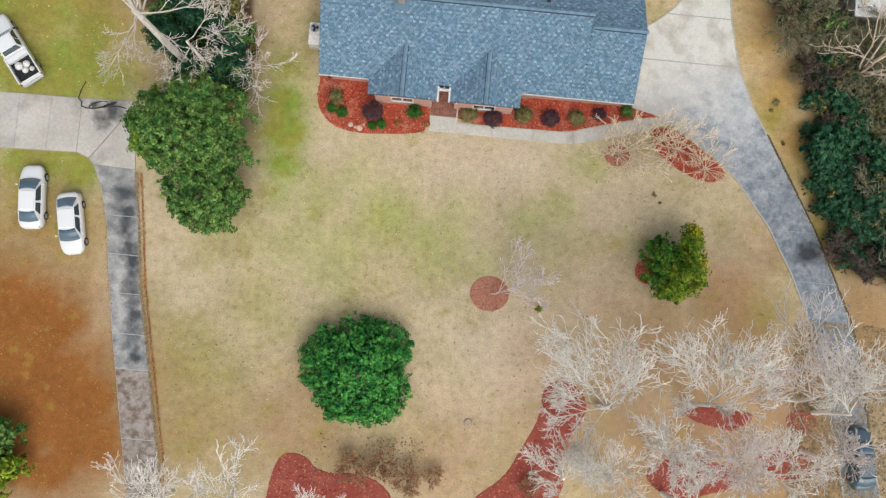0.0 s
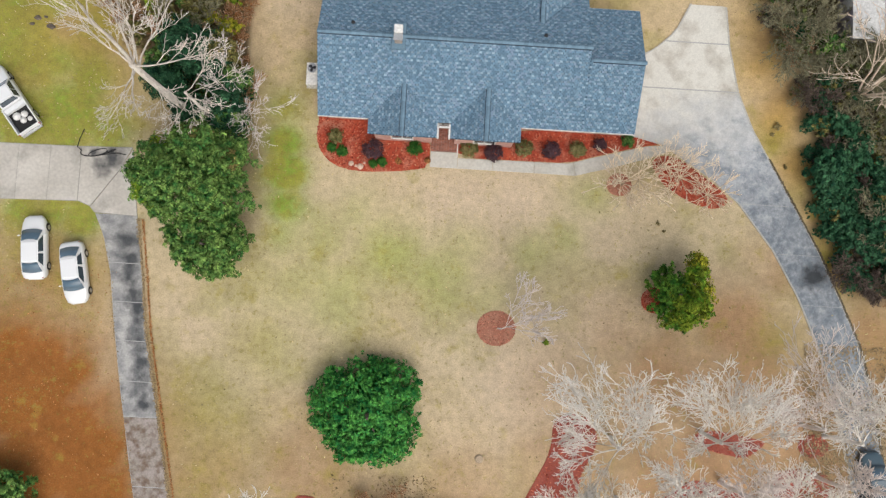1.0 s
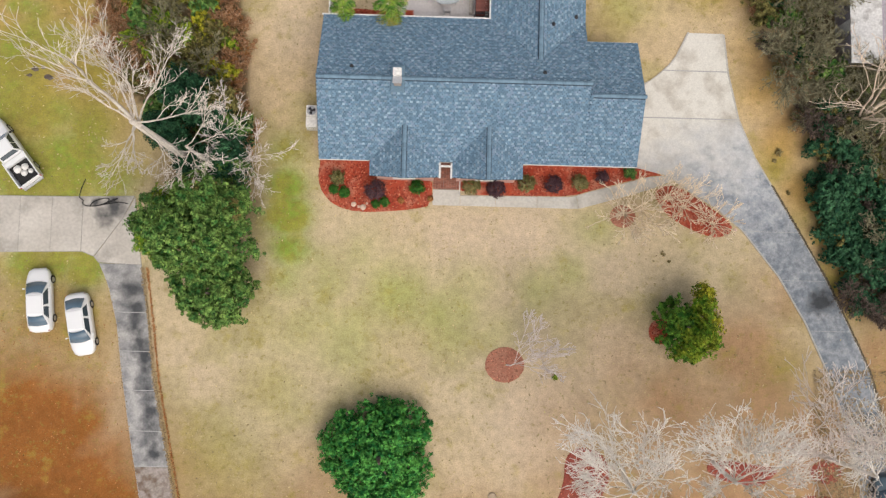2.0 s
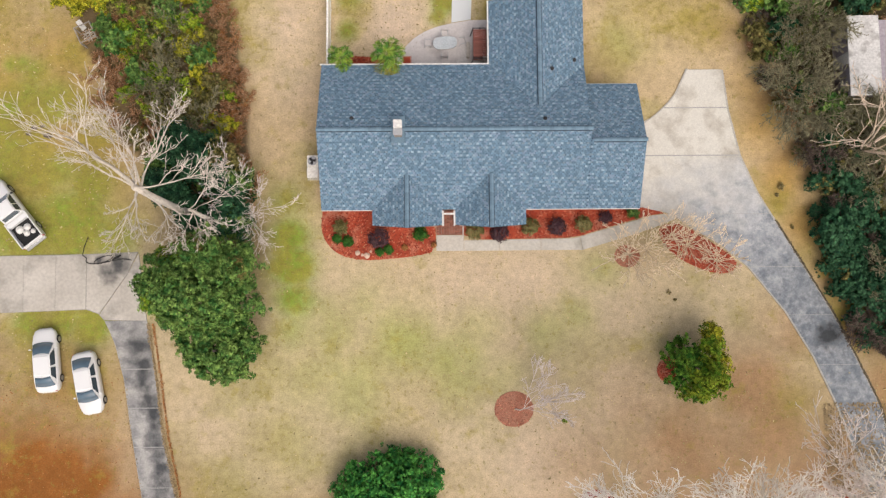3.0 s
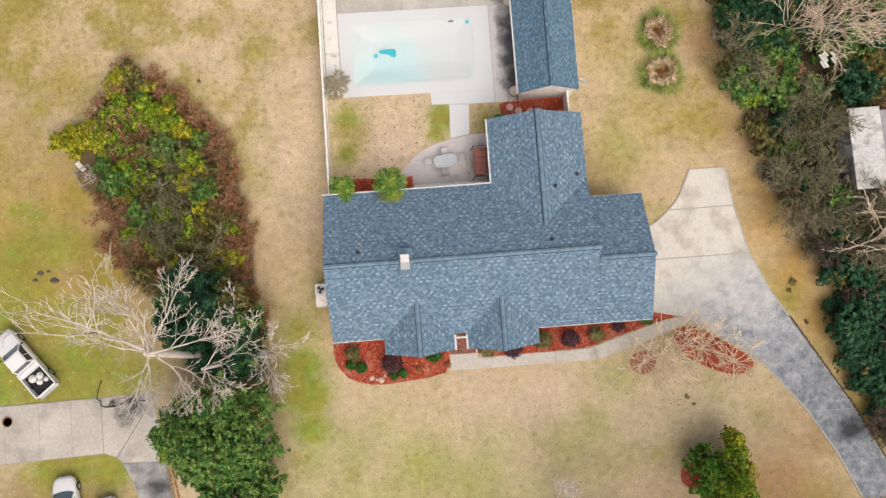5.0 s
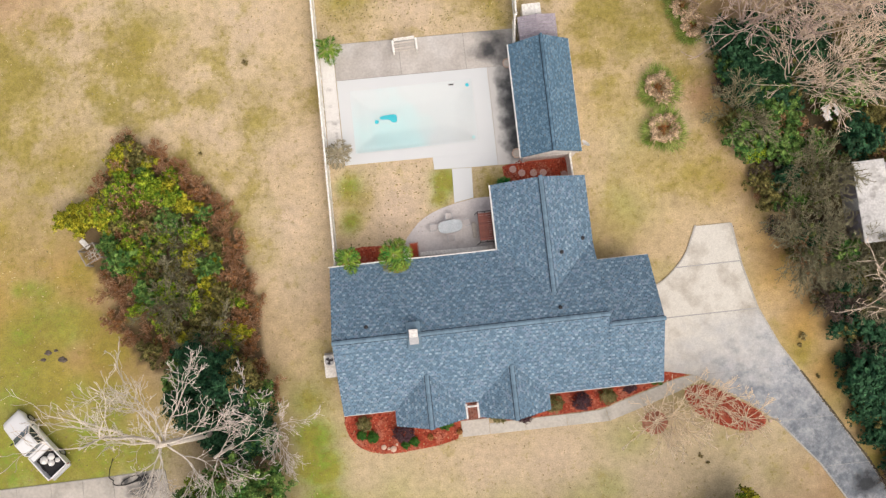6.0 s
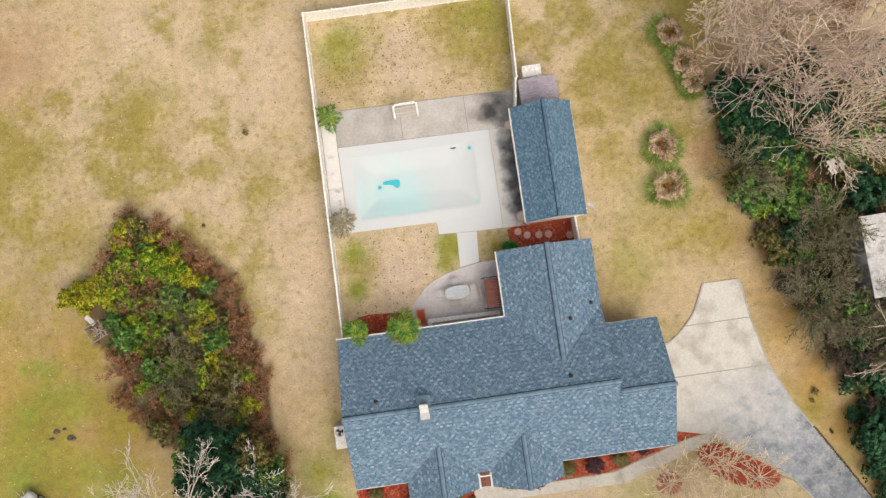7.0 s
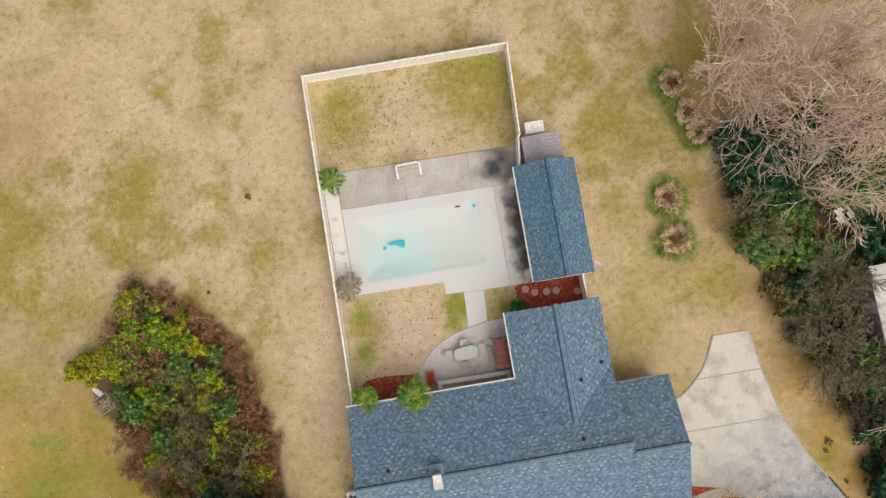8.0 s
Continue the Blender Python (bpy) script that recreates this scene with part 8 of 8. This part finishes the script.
def build_carport():
    c = thing("mobile_home", 32.4, 27.6, 0, 1, "long white metal-roofed store among the trees", "outbuilding")
    part("wall", box(-1.05, -2.9, -0.1, 1.05, 2.9, 2.3, 0.02), M_MAUVE, c)
    for k in range(10):
        part("roof_sheet", box(-1.2, -3.05 + k * 0.61, 2.35, 1.2, -3.05 + (k + 1) * 0.61 - 0.004, 2.43 + 0.006 * (k % 2), 0.004), M_HOMEROOF, c, "white metal roof sheet")

    part("porch_roof", box(1.25, -2.6, 2.0, 3.2, 2.8, 2.08, 0.01), M_MAUVE, c)
    for y in (-2.4, 2.6):
        part("porch_post", box(3.05, y - 0.05, -0.1, 3.15, y + 0.05, 2.0), M_WHITE, c)
    part("door", box(-1.1, -0.5, 0.1, -1.05, 0.4, 2.1, 0.01), M_WHITE, c)


build_carport()
sheet = thing("metal_sheet", 30.6, 34.8, 0, 28, "broken pale metal sheet propped on posts among shrubs", "metal sheet")
for _k, (_a, _b) in enumerate(((-0.5, 0.1), (-0.6, 0.6), (-0.2, 0.6), (0.15, 0.5), (-0.6, -0.1), (-0.45, 0.3))):
    part("rib", box(-0.66 + _k * 0.22, _a, 1.5, -0.46 + _k * 0.22, _b, 1.54 + 0.02 * (_k % 2), 0.008), M_HOMEROOF, sheet)
for _x, _y in ((-0.4, -0.45), (0.3, -0.5), (-0.4, 0.45), (0.0, 0.4)):
    part("post", box(_x - 0.04, _y - 0.04, -0.05, _x + 0.04, _y + 0.04, 1.5), M_BARKDARK, sheet)

# ---- fallen leaves and grass tufts ----


def litter(name, label, n, box4, size, material, seed, lift=0.02, clump=0.0, upright=0.2, avoid=()):
    rng = np.random.default_rng(seed)
    x0, y0, x1, y1 = box4
    x, y = x0 + rng.random(n) * (x1 - x0), y0 + rng.random(n) * (y1 - y0)
    if clump:
        k = fbm(x, y, 3.0, seed) > 0.5 - 0.25 + clump * rng.random(n)
        x, y = x[k], y[k]
    keep = np.ones(len(x), bool)
    for a, b, c, d in avoid:
        keep &= ~((x > a) & (x < c) & (y > b) & (y < d))
    x, y = x[keep], y[keep]
    a = rng.random(len(x)) * 6.28
    s = size * (0.5 + rng.random((len(x), 1)))
    u = np.stack([np.cos(a), np.sin(a), upright * rng.normal(size=len(x))], -1) * s * 0.5
    v = np.stack([-np.sin(a), np.cos(a), upright * rng.normal(size=len(x))], -1) * s
    ob = mesh_ob(name, *quads(np.stack([x, y, np.full(len(x), lift) + size * 0.25], -1), u, v), material)
    return tagged(ob, label, "ground litter", kind="stuff")


BUILT = ((-8.6, 15.0, 24.0, 32.0), (-7.0, 33.4, 12.0, 46.0), (-26.0, -18.0, -18.0, 13.6), (-60.0, 8.6, -25.9, 13.4), (0.0, 13.2, 19.0, 16.5), (18.0, 4.0, 33.0, 27.0))
litter("fallen_leaves", "small brown leaves scattered over the lawn", 220, (-14, -14, 30, 13), 0.06, M_DRYLEAF, 401, clump=0.5, avoid=BUILT)
litter("fallen_leaves", "small dark leaves scattered in the pool yard", 1300, (-7.4, 44.8, 7.6, 51.5), 0.065, M_SHRUBOLIVE, 402, clump=0.35)
litter("fallen_leaves", "small dark leaves on the bare patch behind the house", 180, (-7.2, 28.6, 0.6, 34.6), 0.08, M_LEAFDARK, 403)
litter("fallen_leaves", "small brown leaves scattered over the field", 450, (-45, 18, -8.4, 66), 0.05, M_DRYLEAF, 404, clump=0.5, avoid=((-28, 16, -13, 39),))
litter("fallen_leaves", "rust-brown leaf litter on the neighbour's lawn", 2500, (-40, -22, -22.5, 4), 0.06, M_LEAF_RUST, 405, clump=0.4)
litter("fallen_leaves", "dark brown leaves blown together on the lawn south of the round evergreen", 700, (-6.0, -13.4, 2.4, -10.0), 0.09, M_DRYLEAF, 408, clump=0.45)
litter("fallen_leaves", "leaf litter along the edge of the wood", 2600, (21.5, 25, 30, 50), 0.05, M_DRYLEAF, 406, clump=0.5)
litter("fallen_leaves", "brown leaves and twigs thick on the lower drive under the bare trees", 9000, (29.5, -13, 38, 1.5), 0.09, M_DRYLEAF, 409, lift=0.05, clump=0.3)
litter("grass_tufts", "tufts of dry straw-coloured grass", 26000, (-45, -20, 36, 60), 0.07, M_TUFT, 407, clump=0.4, upright=0.7, avoid=BUILT + ((-45, -20, -22, 3),))


def edge_litter(rows, seed, n, wide, off, y0, y1, material, label):
    """A rim of small leaves and other bits along one edge of a drive; rows: (y, x) of that edge."""
    rng = np.random.default_rng(seed)
    y = y0 + rng.random(n) * (y1 - y0)
    x = np.interp(y, [r[0] for r in rows], [r[1] for r in rows]) + off + rng.normal(size=n) * wide * (0.3 + fbm(y, y * 0, 1.5, seed))
    a = rng.random(n) * 6.28
    s = 0.03 * (0.5 + rng.random((n, 1)))
    u = np.stack([np.cos(a), np.sin(a), 0.1 * rng.normal(size=n)], -1) * s
    v = np.stack([-np.sin(a), np.cos(a), 0.1 * rng.normal(size=n)], -1) * s * 1.5
    ob = mesh_ob("fallen_leaves", *quads(np.stack([x, y, np.full(n, 0.06) + 0.01 * rng.random(n)], -1), u, v), material)
    tagged(ob, label, "ground litter", kind="stuff")


edge_litter(WEST, 411, 350, 0.15, -0.05, -18, 8, M_DRYLEAF, "thin rim of brown leaves along the old drive")
edge_litter(EAST, 412, 4200, 0.09, 0.08, -18, 8, M_DRYLEAF, "thin rim of brown leaves along the old drive")
edge_litter(EAST, 413, 2200, 0.06, 0.42, -18, 8, M_LEAF_RUST, "line of rust-brown leaves beside the old drive")
edge_litter(DRIVE_EAST, 414, 5200, 0.06, 0.12, -8, 15.5, M_EDGEDARK, "thin dark strip of small bits along the drive")
